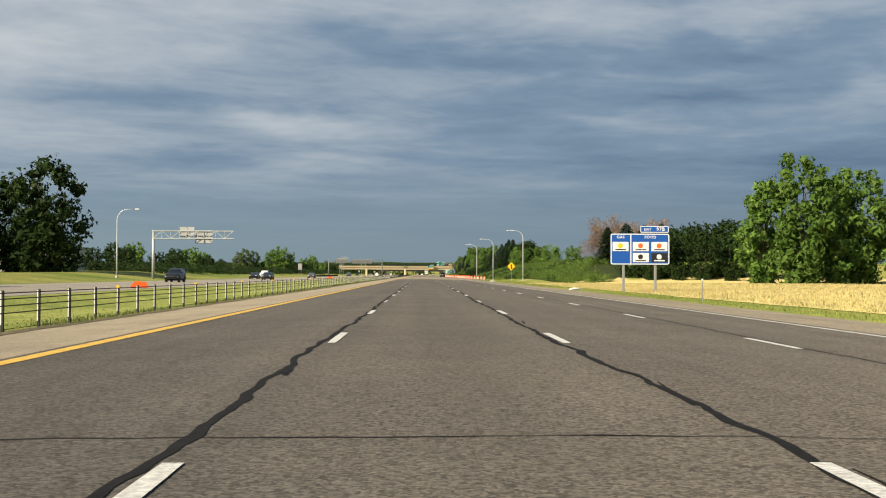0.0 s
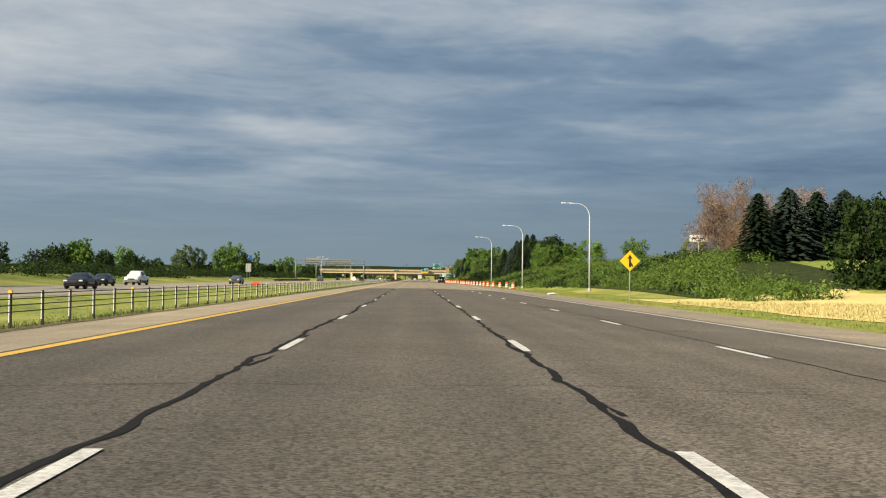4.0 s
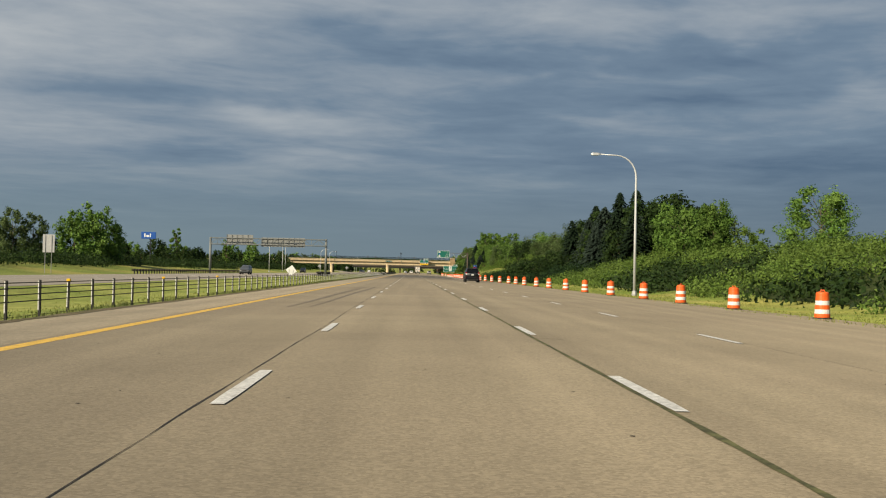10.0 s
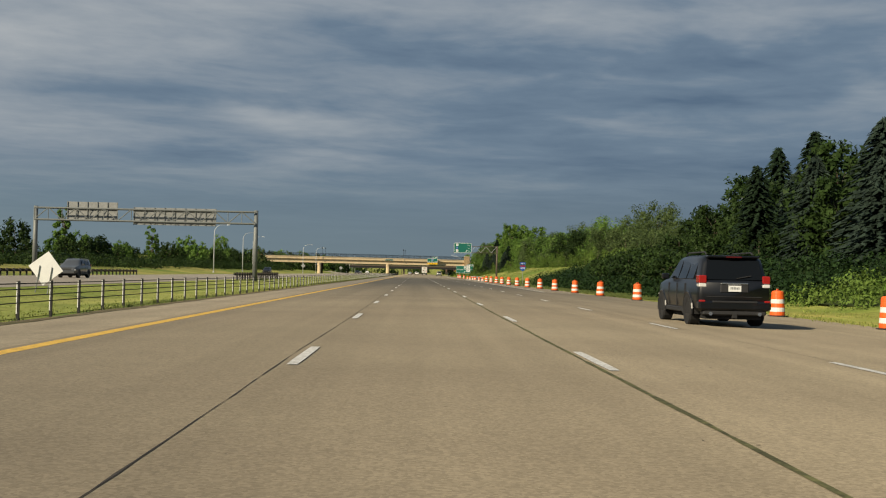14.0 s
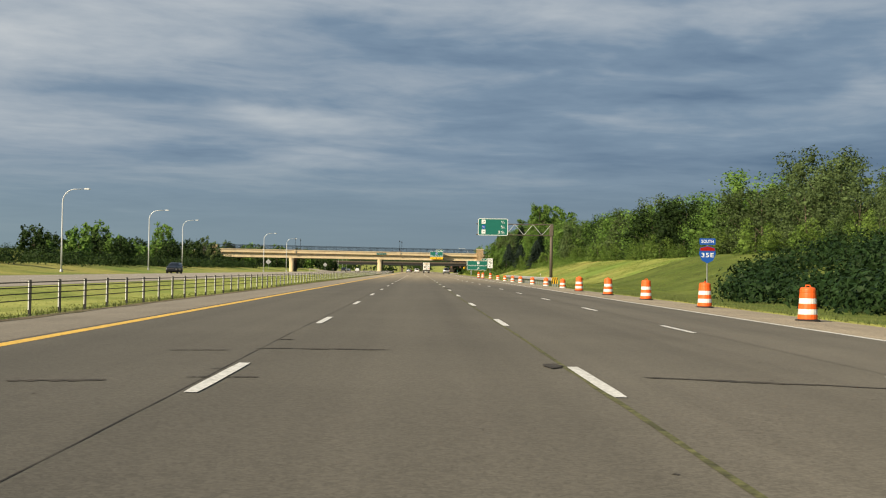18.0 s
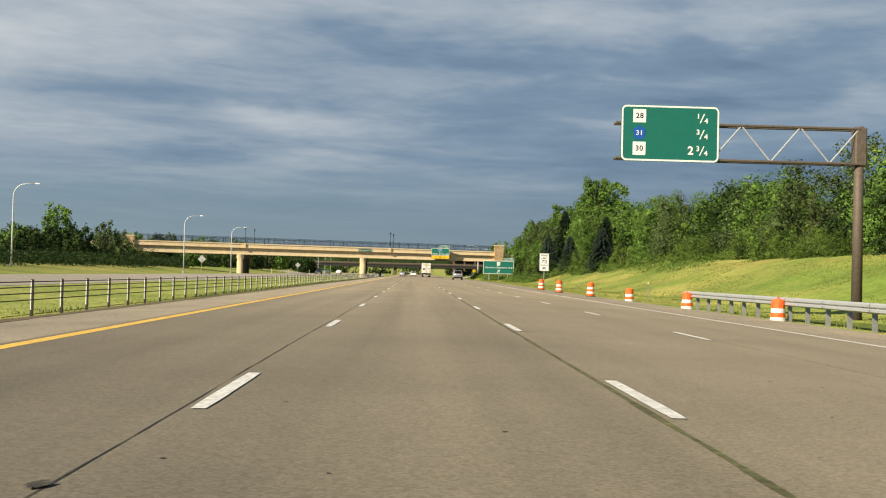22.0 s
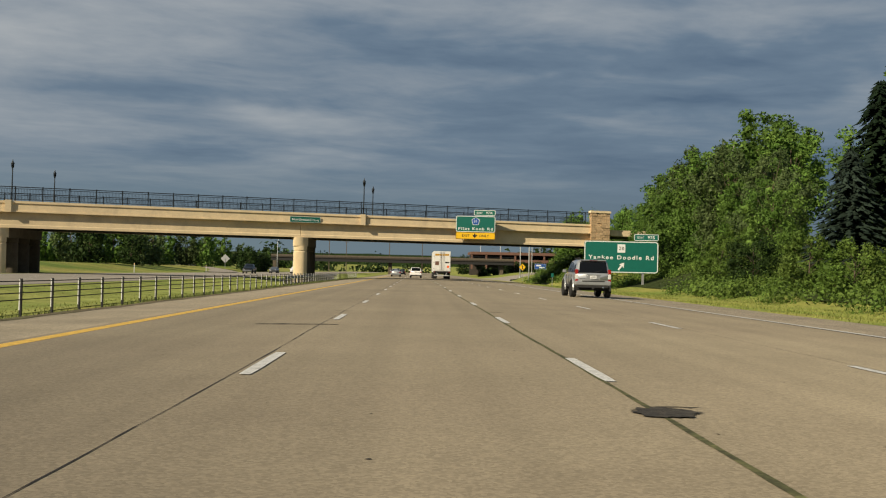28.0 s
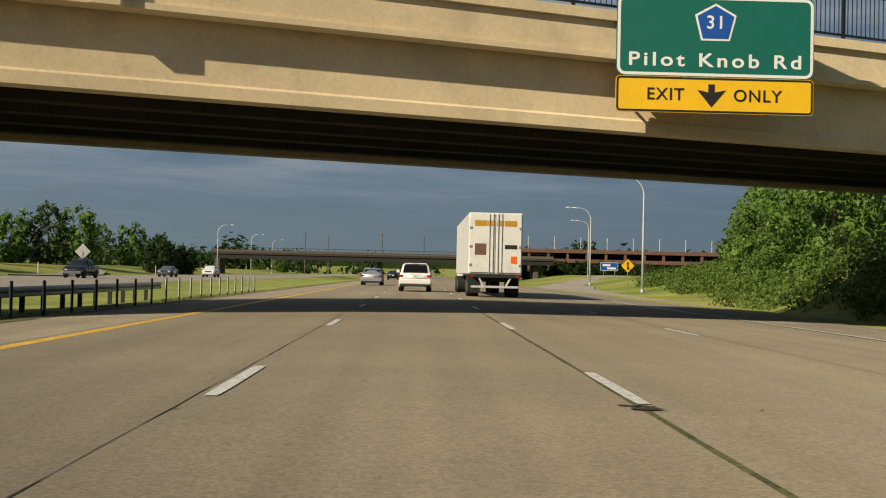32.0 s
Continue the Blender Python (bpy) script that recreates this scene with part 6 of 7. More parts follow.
    part("rear_bumper", Mesh().box((-W * 0.97, -0.09, lo + 0.06), (W * 0.97, 0.24, lo + (0.30 if kind == "suv" else 0.36)), 0.05), P if kind != "pickup" else M_CHROME, root)
    part("lower_valance", Mesh().box((-W * 0.84, -0.05, lo - 0.06), (W * 0.84, 0.3, lo + 0.055), 0.03), M_PLASTIC, root)
    if kind == "suv":
        part("step_pad", Mesh().box((-W * 0.6, -0.1, lo + 0.255), (W * 0.6, 0.0, lo + 0.306), 0.01), M_PLASTIC, root)
        part("plate_recess", Mesh().box((-0.36, -0.02, belt - 0.27), (0.36, 0.02, belt - 0.05), 0.02), P if rugged else M_PLASTIC, root)
        part("rear_axle", Mesh().tube([(-W + 0.2, 0.98, 0.42), (W - 0.2, 0.98, 0.42)], 0.07, 8), M_RUBBER, root)
        part("underbody", Mesh().box((-W * 0.75, 0.1, lo - 0.16), (W * 0.75, L - 0.5, lo + 0.02)), M_RUBBER, root)
        part("tow_hitch", Mesh().box((-0.06, -0.08, lo - 0.13), (0.06, 0.3, lo - 0.02), 0.01), M_DARK_POST, root)
        for ex in ((0.5,) if rugged else (-0.62, 0.62)):
            part("exhaust_tip", Mesh().tube([(ex, 0.12, lo - 0.03), (ex, -0.1, lo - 0.02)], 0.045, 10), M_CHROME, root)
    part("front_bumper", Mesh().box((-W * 0.86, L - 0.14, lo + 0.04), (W * 0.86, L + 0.06, lo + 0.34), 0.05), P if kind != "pickup" else M_CHROME, root)
    part("grille", Mesh().box((-W * 0.45, L - 0.02, lo + 0.36), (W * 0.45, L + 0.03, lo + 0.52), 0.01), M_PLASTIC, root)
    pl = part("number_plate", Mesh().box((-0.16, -0.04, belt - 0.24), (0.16, 0.03, belt - 0.09)), M_WHITE_SIGN, root)
    for q in range(6):
        part("plate_bar", Mesh().box((-0.115 + 0.04 * q, -0.045, belt - 0.185), (-0.09 + 0.04 * q, -0.041, belt - 0.13)), M_GREY_POST, pl)
    if kind in ("suv", "crossover"):
        part("tailgate_handle", Mesh().box((-0.34, -0.035, belt - 0.06), (0.34, 0.02, belt - 0.02), 0.008), M_CHROME if paint == "black" else P, root)
        part("tailgate_seam", Mesh().box((-W * 0.74, -0.014, lo + 0.4), (W * 0.74, 0.02, lo + 0.415)), M_PLASTIC, root)
    for sx in (-1, 1):
        for yd_ in ((1.28, 2.18, 3.12) if kind in ("suv", "crossover") else (1.9, 2.8, 3.7) if kind == "pickup" else (1.3, 2.08, 3.05)):
            part("door_seam", Mesh().box((sx * W * 0.985 - 0.022, yd_, lo + 0.12), (sx * W * 0.985 + 0.022, yd_ + 0.012, belt - 0.05)), M_PLASTIC, root)
        part("sill_trim", Mesh().box((sx * W * 0.93 - 0.07, 1.4, lo - 0.03), (sx * W * 0.93 + 0.07, L - 1.4, lo + 0.1), 0.02), M_PLASTIC, root)
    wr = 0.45 if rugged else 0.38 if kind in ("suv", "pickup") else 0.34
    for yw in (0.98, L - 0.92):
        for sx in (-1, 1):
            ty = Mesh()
            prof = [(wr * 0.62, -0.13), (wr * 0.93, -0.14), (wr, -0.1), (wr, 0.1), (wr * 0.93, 0.14), (wr * 0.62, 0.13)]
            n = 20
            for r, a in prof:
                ty.v += [(sx * (W - (0.06 if rugged else 0.12)) + a, yw + r * math.cos(2 * math.pi * k / n), wr + r * math.sin(2 * math.pi * k / n)) for k in range(n)]
            for i in range(len(prof)):
                for k in range(n):
                    a, b = i, (i + 1) % len(prof)
                    ty.f.append((a * n + k, b * n + k, b * n + (k + 1) % n, a * n + (k + 1) % n))
            well = [(yw + (wr + 0.085) * math.cos(q), wr + 0.02 + (wr + 0.085) * math.sin(q)) for q in [radians(v) for v in range(-12, 193, 17)]]
            wm, nw_ = Mesh(), len(well)
            wm.v = [(sx * (W - 0.4), p_, q_) for p_, q_ in well] + [(sx * (W * 1.006), p_, q_) for p_, q_ in well]
            wm.f = [tuple(range(nw_)), tuple(range(2 * nw_ - 1, nw_ - 1, -1))] + [(i, nw_ + i, nw_ + (i + 1) % nw_, (i + 1) % nw_) for i in range(nw_)]
            part("wheel_well", wm, M_RUBBER, root)
            arch = [(sx * (W * 0.985), p_, q_) for p_, q_ in well]
            part("wheel_arch", Mesh().tube(arch, 0.05 if rugged else 0.035, 6), P, root)
            tyre = part("tyre", ty, M_RUBBER, root, smooth=False)
            rim = Mesh().tube([(sx * (W - 0.2), yw, wr), (sx * (W + (0.05 if rugged else 0.0)), yw, wr)], wr * 0.62, 14)
            part("rim", rim, M_CHROME if paint == "white" else M_DARK_RIM, tyre)
    return root


def place(c, x, y, heading=0):
    c.matrix_basis = pose(x, y, road_z(x, y) + 0.012 if x > -20 else -0.115, 0, 0, heading)
    return c


place(car("suv", "black", "black sport utility vehicle in the outer lane"), 7.85, 423.0)
place(car("suv", "silver", "silver off-road sport utility vehicle with large tyres"), 9.1, 843.5)
place(car("crossover", "white", "white crossover car seen from behind"), 0.1, 962)
place(car("sedan", "silver", "silver saloon car in the median lane"), -3.6, 992)
place(car("sedan", "black", "black saloon car far ahead"), -3.5, 1075)
place(car("crossover", "silver", "silver crossover car far ahead"), 0.2, 1095)
# traffic that comes towards the camera on the far carriageway
opp_cars = [("pickup", "grey", -37, 96), ("suv", "black", -33, 152), ("sedan", "black", -29, 212), ("pickup", "white", -36.5, 262), ("sedan", "black", -36.6, 246), ("sedan", "grey", -29.5, 300), 
            ("suv", "grey", -33, 505), ("suv", "black", -40.3, 697), ("pickup", "black", -33, 1012), ("sedan", "grey", -33, 1050), ("crossover", "white", -29.5, 1062)]
made_cars = {}
for kind, paint, x, y in opp_cars:
    if (kind, paint) in made_cars:
        copy_thing(made_cars[kind, paint], pose(x, y, -0.115, 0, 0, 180))
    else:
        made_cars[kind, paint] = place(car(kind, paint, f"{paint} {'saloon' if kind == 'sedan' else kind} on the opposite carriageway"), x, y, 180)

# lorry
tk = thing("box_trailer_lorry", pose(3.95, 952, road_z(3.95, 952) + 0.012), "white box trailer lorry with ochre lettering bars on its doors", "lorry")
part("trailer_box", Mesh().box((-1.3, 0.06, 1.12), (1.3, 16.0, 4.1), 0.03), M_TRAILER, tk)
for sx in (-1, 1):
    dr = part("rear_door", Mesh().box((sx * 0.64 - 0.61, 0.0, 1.2), (sx * 0.64 + 0.61, 0.056, 4.02), 0.012), M_TRAILER, tk)
    part("lock_rod", Mesh().tube([(sx * 0.12, -0.03, 1.15), (sx * 0.12, -0.03, 4.05)], 0.022, 6), M_GREY_POST, dr)
    part("lock_rod", Mesh().tube([(sx * 0.3, -0.03, 1.15), (sx * 0.3, -0.03, 4.05)], 0.018, 6), M_GREY_POST, dr)
    for z in (1.5, 2.4, 3.3):
        part("hinge", Mesh().box((sx * 1.2 - 0.06, -0.03, z), (sx * 1.2 + 0.06, -0.002, z + 0.12), 0.004), M_GREY_POST, dr)
    part("mud_flap", Mesh().box((sx * 0.95 - 0.3, 1.0, 0.2), (sx * 0.95 + 0.3, 1.02, 0.85)), M_RUBBER, tk)
    part("tail_light", Mesh().box((sx * 1.1 - 0.1, -0.03, 0.98), (sx * 1.1 + 0.1, 0.0, 1.08), 0.01), M_TAIL, tk)
    part("guard_upright", Mesh().tube([(sx * 0.85, 0.1, 1.1), (sx * 0.55, 0.05, 0.55)], 0.05, 6), M_WHITE_POLE, tk)
bars(tk, [(-1.02, -0.42, 3.45, 3.72), (-0.38, -0.05, 3.45, 3.72), (0.05, 0.38, 3.45, 3.72), (0.42, 1.02, 3.45, 3.72)], -0.004, M_GOLD, "brand_bar")
bars(tk, [(-1.0, -0.45, 2.05, 2.6)], -0.004, M_BRICK_FAR, "warning_panel")
bars(tk, [(0.45, 1.05, 2.35, 2.55)], -0.004, M_DARK_POST, "notice_panel")
bars(tk, [(0.75, 1.05, 1.65, 2.0)], -0.004, M_ORANGE, "placard")
part("rear_sill", Mesh().box((-1.3, -0.02, 0.95), (1.3, 0.3, 1.118), 0.01), M_DARK_POST, tk)
part("underride_guard", Mesh().box((-1.15, 0.0, 0.45), (1.15, 0.1, 0.56), 0.015), M_WHITE_POLE, tk)
part("chassis", Mesh().box((-0.5, 0.3, 0.75), (0.5, 14.0, 0.948)), M_DARK_POST, tk)
part("cab", Mesh().box((-1.2, 16.4, 0.7), (1.2, 18.6, 3.7), 0.12), PAINT["white"], tk)
for yw in (1.6, 2.9, 14.2, 15.4, 18.0):
    for sx in (-1, 1):
        w = part("tyre", Mesh().tube([(sx * 0.72, yw, 0.5), (sx * 1.26, yw, 0.5)], 0.5, 20), M_RUBBER, tk)
        part("rim", Mesh().tube([(sx * 1.2, yw, 0.5), (sx * 1.27, yw, 0.5)], 0.28, 14), M_CHROME, w)


# ---- trees ----
import itertools

GOLD = (1 + 5 ** 0.5) / 2
ICO_V = np.array([(s1 * p, s2 * q, 0) for p, q in ((1, GOLD),) for s1 in (-1, 1) for s2 in (-1, 1)])
ICO_V = np.concatenate([ICO_V, ICO_V[:, [2, 0, 1]], ICO_V[:, [1, 2, 0]]]) / math.hypot(1, GOLD)
ICO_F = [f for f in itertools.combinations(range(12), 3) if all(abs(np.linalg.norm(ICO_V[i] - ICO_V[j]) - 2 / math.hypot(1, GOLD)) < 1e-3 for i, j in itertools.combinations(f, 2))]
ICO_F = [f if np.dot(np.cross(ICO_V[f[1]] - ICO_V[f[0]], ICO_V[f[2]] - ICO_V[f[0]]), ICO_V[f[0]]) > 0 else f[::-1] for f in ICO_F]


def leaf_cloud(blobs, count, size, seed, droop=0.0, squash=1.0, slim=0.62, fold=False, clumps=0, core=0.0):
    """Many small bent leaves strewn over the shells of overlapping clumps: one mesh."""
    r = np.random.RandomState(seed)
    blobs = np.array(blobs)
    lobes = blobs
    if clumps:                                     # each lobe breaks up into smaller tufts round its outside
        d = r.normal(size=(len(blobs) * clumps, 3)) + np.array([0, 0, 0.25])
        d /= np.linalg.norm(d, axis=1)[:, None]
        base = np.repeat(blobs, clumps, 0)
        f = r.uniform(0.36, 0.62, len(base))
        blobs = np.concatenate([base[:, :3] + d * (base[:, 3] * r.uniform(0.4, 0.85, len(base)))[:, None], (base[:, 3] * f)[:, None]], 1)
    vol = blobs[:, 3] ** 2
    pick = r.choice(len(blobs), count, p=vol / vol.sum())
    d = r.normal(size=(count, 3))
    d /= np.linalg.norm(d, axis=1)[:, None]
    rad = blobs[pick, 3] * (0.55 + 0.58 * r.rand(count) ** 0.7)
    c = blobs[pick, :3] + (d + r.normal(size=(count, 3)) * 0.16) * rad[:, None] * np.array([1, 1, squash])
    nrm = d * 1.05 + r.normal(size=(count, 3)) * 0.45 + np.array([0, 0, 0.2])
    nrm /= np.linalg.norm(nrm, axis=1)[:, None]
    a = np.cross(nrm, r.normal(size=(count, 3)))
    a /= np.linalg.norm(a, axis=1)[:, None]
    b = np.cross(nrm, a)
    s = size * (0.55 + 0.9 * r.rand(count))[:, None]
    if fold:
        quad = np.stack([c - a * s, c + b * s * slim + nrm * s * 0.12, c + a * s, c - b * s * slim + nrm * s * 0.12], 1)
    else:
        quad = np.stack([c - a * s * 0.9 + b * s * slim * 0.8, c + a * s * 1.1 + b * s * slim * 0.3, c - b * s * slim * 1.2], 1)
    k = quad.shape[1]
    quad[:, :, 2] -= droop * s
    m = Mesh()
    m.v = quad.reshape(-1, 3).tolist()
    m.f = [tuple(range(k * i, k * i + k)) for i in range(count)]
    if core:                                       # the dense shaded inside of each lobe
        for x, y, z, q in lobes:
            v = ICO_V * (q * core * r.uniform(0.75, 1.15, (12, 1))) + np.array([x, y, z])
            m.add(v.tolist(), ICO_F)
    return m


def limb_tree(name, h, spread, seed, leaves, count=5200, size=0.3, label="", lobes=13, trunk=0.3, low=0.25, fill=1.0, slim=0.62, fold=False, clumps=7, sides=5, core=0.0, bark=M_BARK, dome=0.7):
    r = random.Random(seed)
    root = thing(name, Matrix.Identity(4), label, "tree", "roadside trees")
    wood = Mesh()
    lean = (r.uniform(-0.06, 0.06) * h, r.uniform(-0.06, 0.06) * h)
    path = [(lean[0] * k * k, lean[1] * k * k, h * 0.78 * k) for k in (0, 0.25, 0.5, 0.75, 1.0)]
    part("trunk", Mesh().tube(path, [trunk * h * 0.05, trunk * h * 0.042, trunk * h * 0.032, trunk * h * 0.02, trunk * h * 0.008], 8), bark, root)
    blobs = []
    for k in range(lobes):
        f = low + (0.98 - low) * (k + r.random() * 0.7) / lobes
        a = k * 2.4 + r.uniform(-0.5, 0.5)
        env = spread * math.sin(math.pi * min(max((f - low * 0.55) / (1.12 - low * 0.55), 0.05), 1)) ** dome
        d = env * r.uniform(0.45, 0.85)
        br = spread * r.uniform(0.28, 0.46) * (1.15 - 0.45 * f) * fill
        c = (lean[0] * f * f + d * math.cos(a), lean[1] * f * f + d * math.sin(a), h * f - br * 0.5)
        blobs.append((*c, br))
        s = max(0.12, f - 0.22)
        if sides == 3 and k % 2:
            continue
        wood.tube([(lean[0] * s * s, lean[1] * s * s, h * 0.78 * s), ((c[0] + lean[0] * s * s) / 2, (c[1] + lean[1] * s * s) / 2, h * (0.5 * s * 0.78 + 0.5 * f) - br * 0.2), c], [trunk * h * 0.016, trunk * h * 0.01, trunk * h * 0.004], sides, False)
    part("bough", wood, bark, root)
    part("crown", leaf_cloud(blobs, count, size, seed, slim=slim, fold=fold, clumps=clumps, core=core), leaves, root)
    return root


def conifer(h, spread, seed, leaves, label, count=150):
    r = np.random.RandomState(seed)
    root = thing("spruce_tree", Matrix.Identity(4), label, "tree", "roadside trees")
    part("trunk", Mesh().tube([(0, 0, 0), (0, 0, h * 0.97)], [h * 0.018, h * 0.003], 7), M_BARK, root)
    m = Mesh()
    for k in range(count):
        f = 0.05 + 0.93 * (k + r.rand()) / count
        L = spread * (1 - f) ** 0.72 * (0.75 + 0.4 * r.rand()) + 0.12
        a = k * 2.399 + r.rand() * 0.5
        z = h * f
        for q in range(9):
            t = (q + 0.6 * r.rand() + 0.25) / 9
            w = (0.16 + 0.5 * L * 0.3 * (1 - abs(t - 0.5))) * (0.7 + 0.6 * r.rand())
            px, py, pz = L * t * math.cos(a), L * t * math.sin(a), z - L * t * 0.22 - 0.12 * L * t * t + 0.08 * r.randn()
            ta = a + r.randn() * 0.5
            ux, uy = math.cos(ta), math.sin(ta)
            s = 0.32 + 0.1 * L
            dz = -0.18 - 0.25 * r.rand()
            m.add([(px - ux * s * 0.2, py - uy * s * 0.2, pz + 0.05), (px - uy * w * 0.6, py + ux * w * 0.6, pz + dz * 0.5), (px + ux * s, py + uy * s, pz + dz), (px + uy * w * 0.6, py - ux * w * 0.6, pz + dz * 0.5)], [(0, 1, 2, 3)])
    part("foliage", m, leaves, root)
    return root


SPECIES = {
    "poplar": ("cottonwood_tree", 19, 5.2, 11, M_LEAF, 18000, 0.23, "tall green cottonwood tree with a rounded crown", 40, 0.06),
    "poplar2": ("cottonwood_tree", 18, 4.4, 31, M_LEAF, 17000, 0.225, "tall green cottonwood tree with an uneven crown", 36, 0.06),
    "oak": ("broadleaf_tree", 18, 6.6, 41, M_LEAF_DARK, 14000, 0.25, "tall dark green broadleaf tree with a heavy crown", 38, 0.05),
    "maple": ("broadleaf_tree", 10, 4.2, 12, M_LEAF, 8000, 0.2, "leafy green roadside tree with a broad crown", 30, 0.10),
    "ash": ("broadleaf_tree", 11, 3.8, 13, M_LEAF_GREY, 7500, 0.19, "grey-green broadleaf tree with open crown", 28, 0.12),
    "elm": ("broadleaf_tree", 9, 4.4, 14, M_LEAF_DARK, 7500, 0.21, "dark green broadleaf tree with a dense crown", 28, 0.06),
    "bush": ("tall_shrub", 4.6, 2.7, 15, M_SHRUB, 4600, 0.14, "dense light green leafy shrub", 16, 0.06),
    "darkbush": ("tall_shrub", 4.2, 2.9, 16, M_LEAF_DARK, 4400, 0.14, "dense dark green leafy shrub", 16, 0.06),
}


def build_kind(kind):
    """A species as it stands near the road, by it, or far off, with leaves to match."""
    base, _, how = kind.partition("_")
    if base == "slim":
        return limb_tree("columnar_tree", 11.5, 1.9, 17, M_LEAF, 3200, 0.22, "slim upright green poplar tree", 18, low=0.2)
    if base == "twiggy":
        return limb_tree("reddish_tree", 10.5, 6.2, 18, M_LEAF_RED, 20000, 0.26, "tree with dry reddish-brown twiggy crown", 30, low=0.2, fill=1.1, slim=0.12, clumps=5)
    if base == "bare":
        return limb_tree("bare_tree", 13, 2.6, 19, M_LEAF_GREY, 700, 0.14, "thin half-bare tree with pale twigs", 34, low=0.25, bark=M_PALE_BARK, trunk=0.4)
    if base == "spruce":
        return conifer(10.5, 3.7, 21, M_NEEDLE, "tall dark green spruce tree on the bank", 190)
    if base == "bluespruce":
        return conifer(9.5, 3.8, 22, M_NEEDLE_BLUE, "blue-grey spruce tree with drooping branches", 190)
    name, h, spread, seed, leaves, count, size, label, lobes, low = SPECIES[base]
    if how == "far":
        count, size = int(count * 0.25), size * 1.7
    if how == "mid":
        count, size = int(count * 0.62), size * 1.12
    if how == "grove":
        count, size = int(count * 1.1), size * 0.72
    if how == "near":
        count, size = (int(count * 1.5), size * 0.72) if base not in ("poplar", "poplar2") else (int(count * 0.9), size * 0.9)
    if how == "grove":
        return limb_tree(name, h * 0.95, spread, seed, leaves, count, size, label, 22, low=low, sides=3, core=0.3, fill=1.3, clumps=10, dome=0.42)
    return limb_tree(name, h, spread, seed, leaves, count, size, label, lobes, low=low, trunk=0.35 if "bush" in base else 0.3, sides=3 if how in ("far", "mid", "grove") else 5, core=0.45 if how == "far" else 0.38)


KINDS = {}
trng = random.Random(77)


def plant(kind, x, y, scale=1.0, sink=0.1):
    s = scale * trng.uniform(0.92, 1.08)
    m = pose(x, y, ground_z(x, y) - sink, 0, 0, trng.uniform(0, 360))
    if kind in SPECIES:
        if 560 < y < 800 and x > 36:
            kind += "_grove"
        elif x < -52 or y > 985 or x > 53:
            kind += "_far"
        elif 825 < y < 985 and 0 < x < 37:
            kind += "_near"
        elif (x > 39 or 425 < y < 570) and ("poplar" not in kind or y > 300):
            kind += "_mid"
    if kind in KINDS:
        ob = copy_thing(KINDS[kind], m)
    else:
        ob = KINDS[kind] = build_kind(kind)
        ob.matrix_basis = m
    if "spruce" in kind and 430 < y < 520:
        s *= 1.13 if y > 475 else 0.92
    wide = 1.35 if "spruce" in kind and y < 300 else 1.2 if x > 39 and y > 300 and "spruce" not in kind else 1.0
    ob.scale = (wide * s * trng.uniform(0.94, 1.06), wide * s * trng.uniform(0.94, 1.06), s * trng.uniform(0.95, 1.05))
    return ob


# first field: tall trees, conifers and the reddish tree
for k, x, y, s in (("poplar2", 55, 180, 0.98), ("poplar", 60, 175, 1.1), ("poplar2", 66.5, 178, 1.06), ("poplar", 72, 182, 1.0), ("poplar2", 78, 176, 0.95), ("poplar", 88, 190, 1.0), ("elm", 75, 200, 1), ("elm", 39.5, 206, 0.8), ("elm", 43.5, 204, 0.95), ("elm", 48, 207, 0.9), ("elm", 52, 203, 0.85), ("elm", 57, 206, 0.9), ("elm", 63, 204, 0.85), ("darkbush", 41.5, 200, 0.8), ("darkbush", 46, 199, 0.7), ("darkbush", 50.5, 200, 0.8), ("darkbush", 55, 198, 0.7),
                   ("spruce", 39.5, 237, 0.82), ("bluespruce", 44, 240, 0.9), ("spruce", 48.5, 243, 0.85), ("bluespruce", 53, 246, 0.95), ("elm", 57, 248, 0.9), ("elm", 66, 262, 1.15), ("elm", 51, 268, 0.9), ("elm", 71, 258, 1.1), ("elm", 62, 268, 1.05), ("elm", 67, 272, 1.0), ("elm", 73, 266, 1.05), ("maple", 79, 272, 1.0), ("elm", 85, 268, 1.1), ("elm", 93, 272, 1.1), ("elm", 101, 268, 1.1), ("maple", 110, 272, 1.1), ("twiggy", 44, 264, 1.1), ("twiggy", 51, 280, 1.05), ("twiggy", 57, 272, 1.05)):
    plant(k, x, y, s)
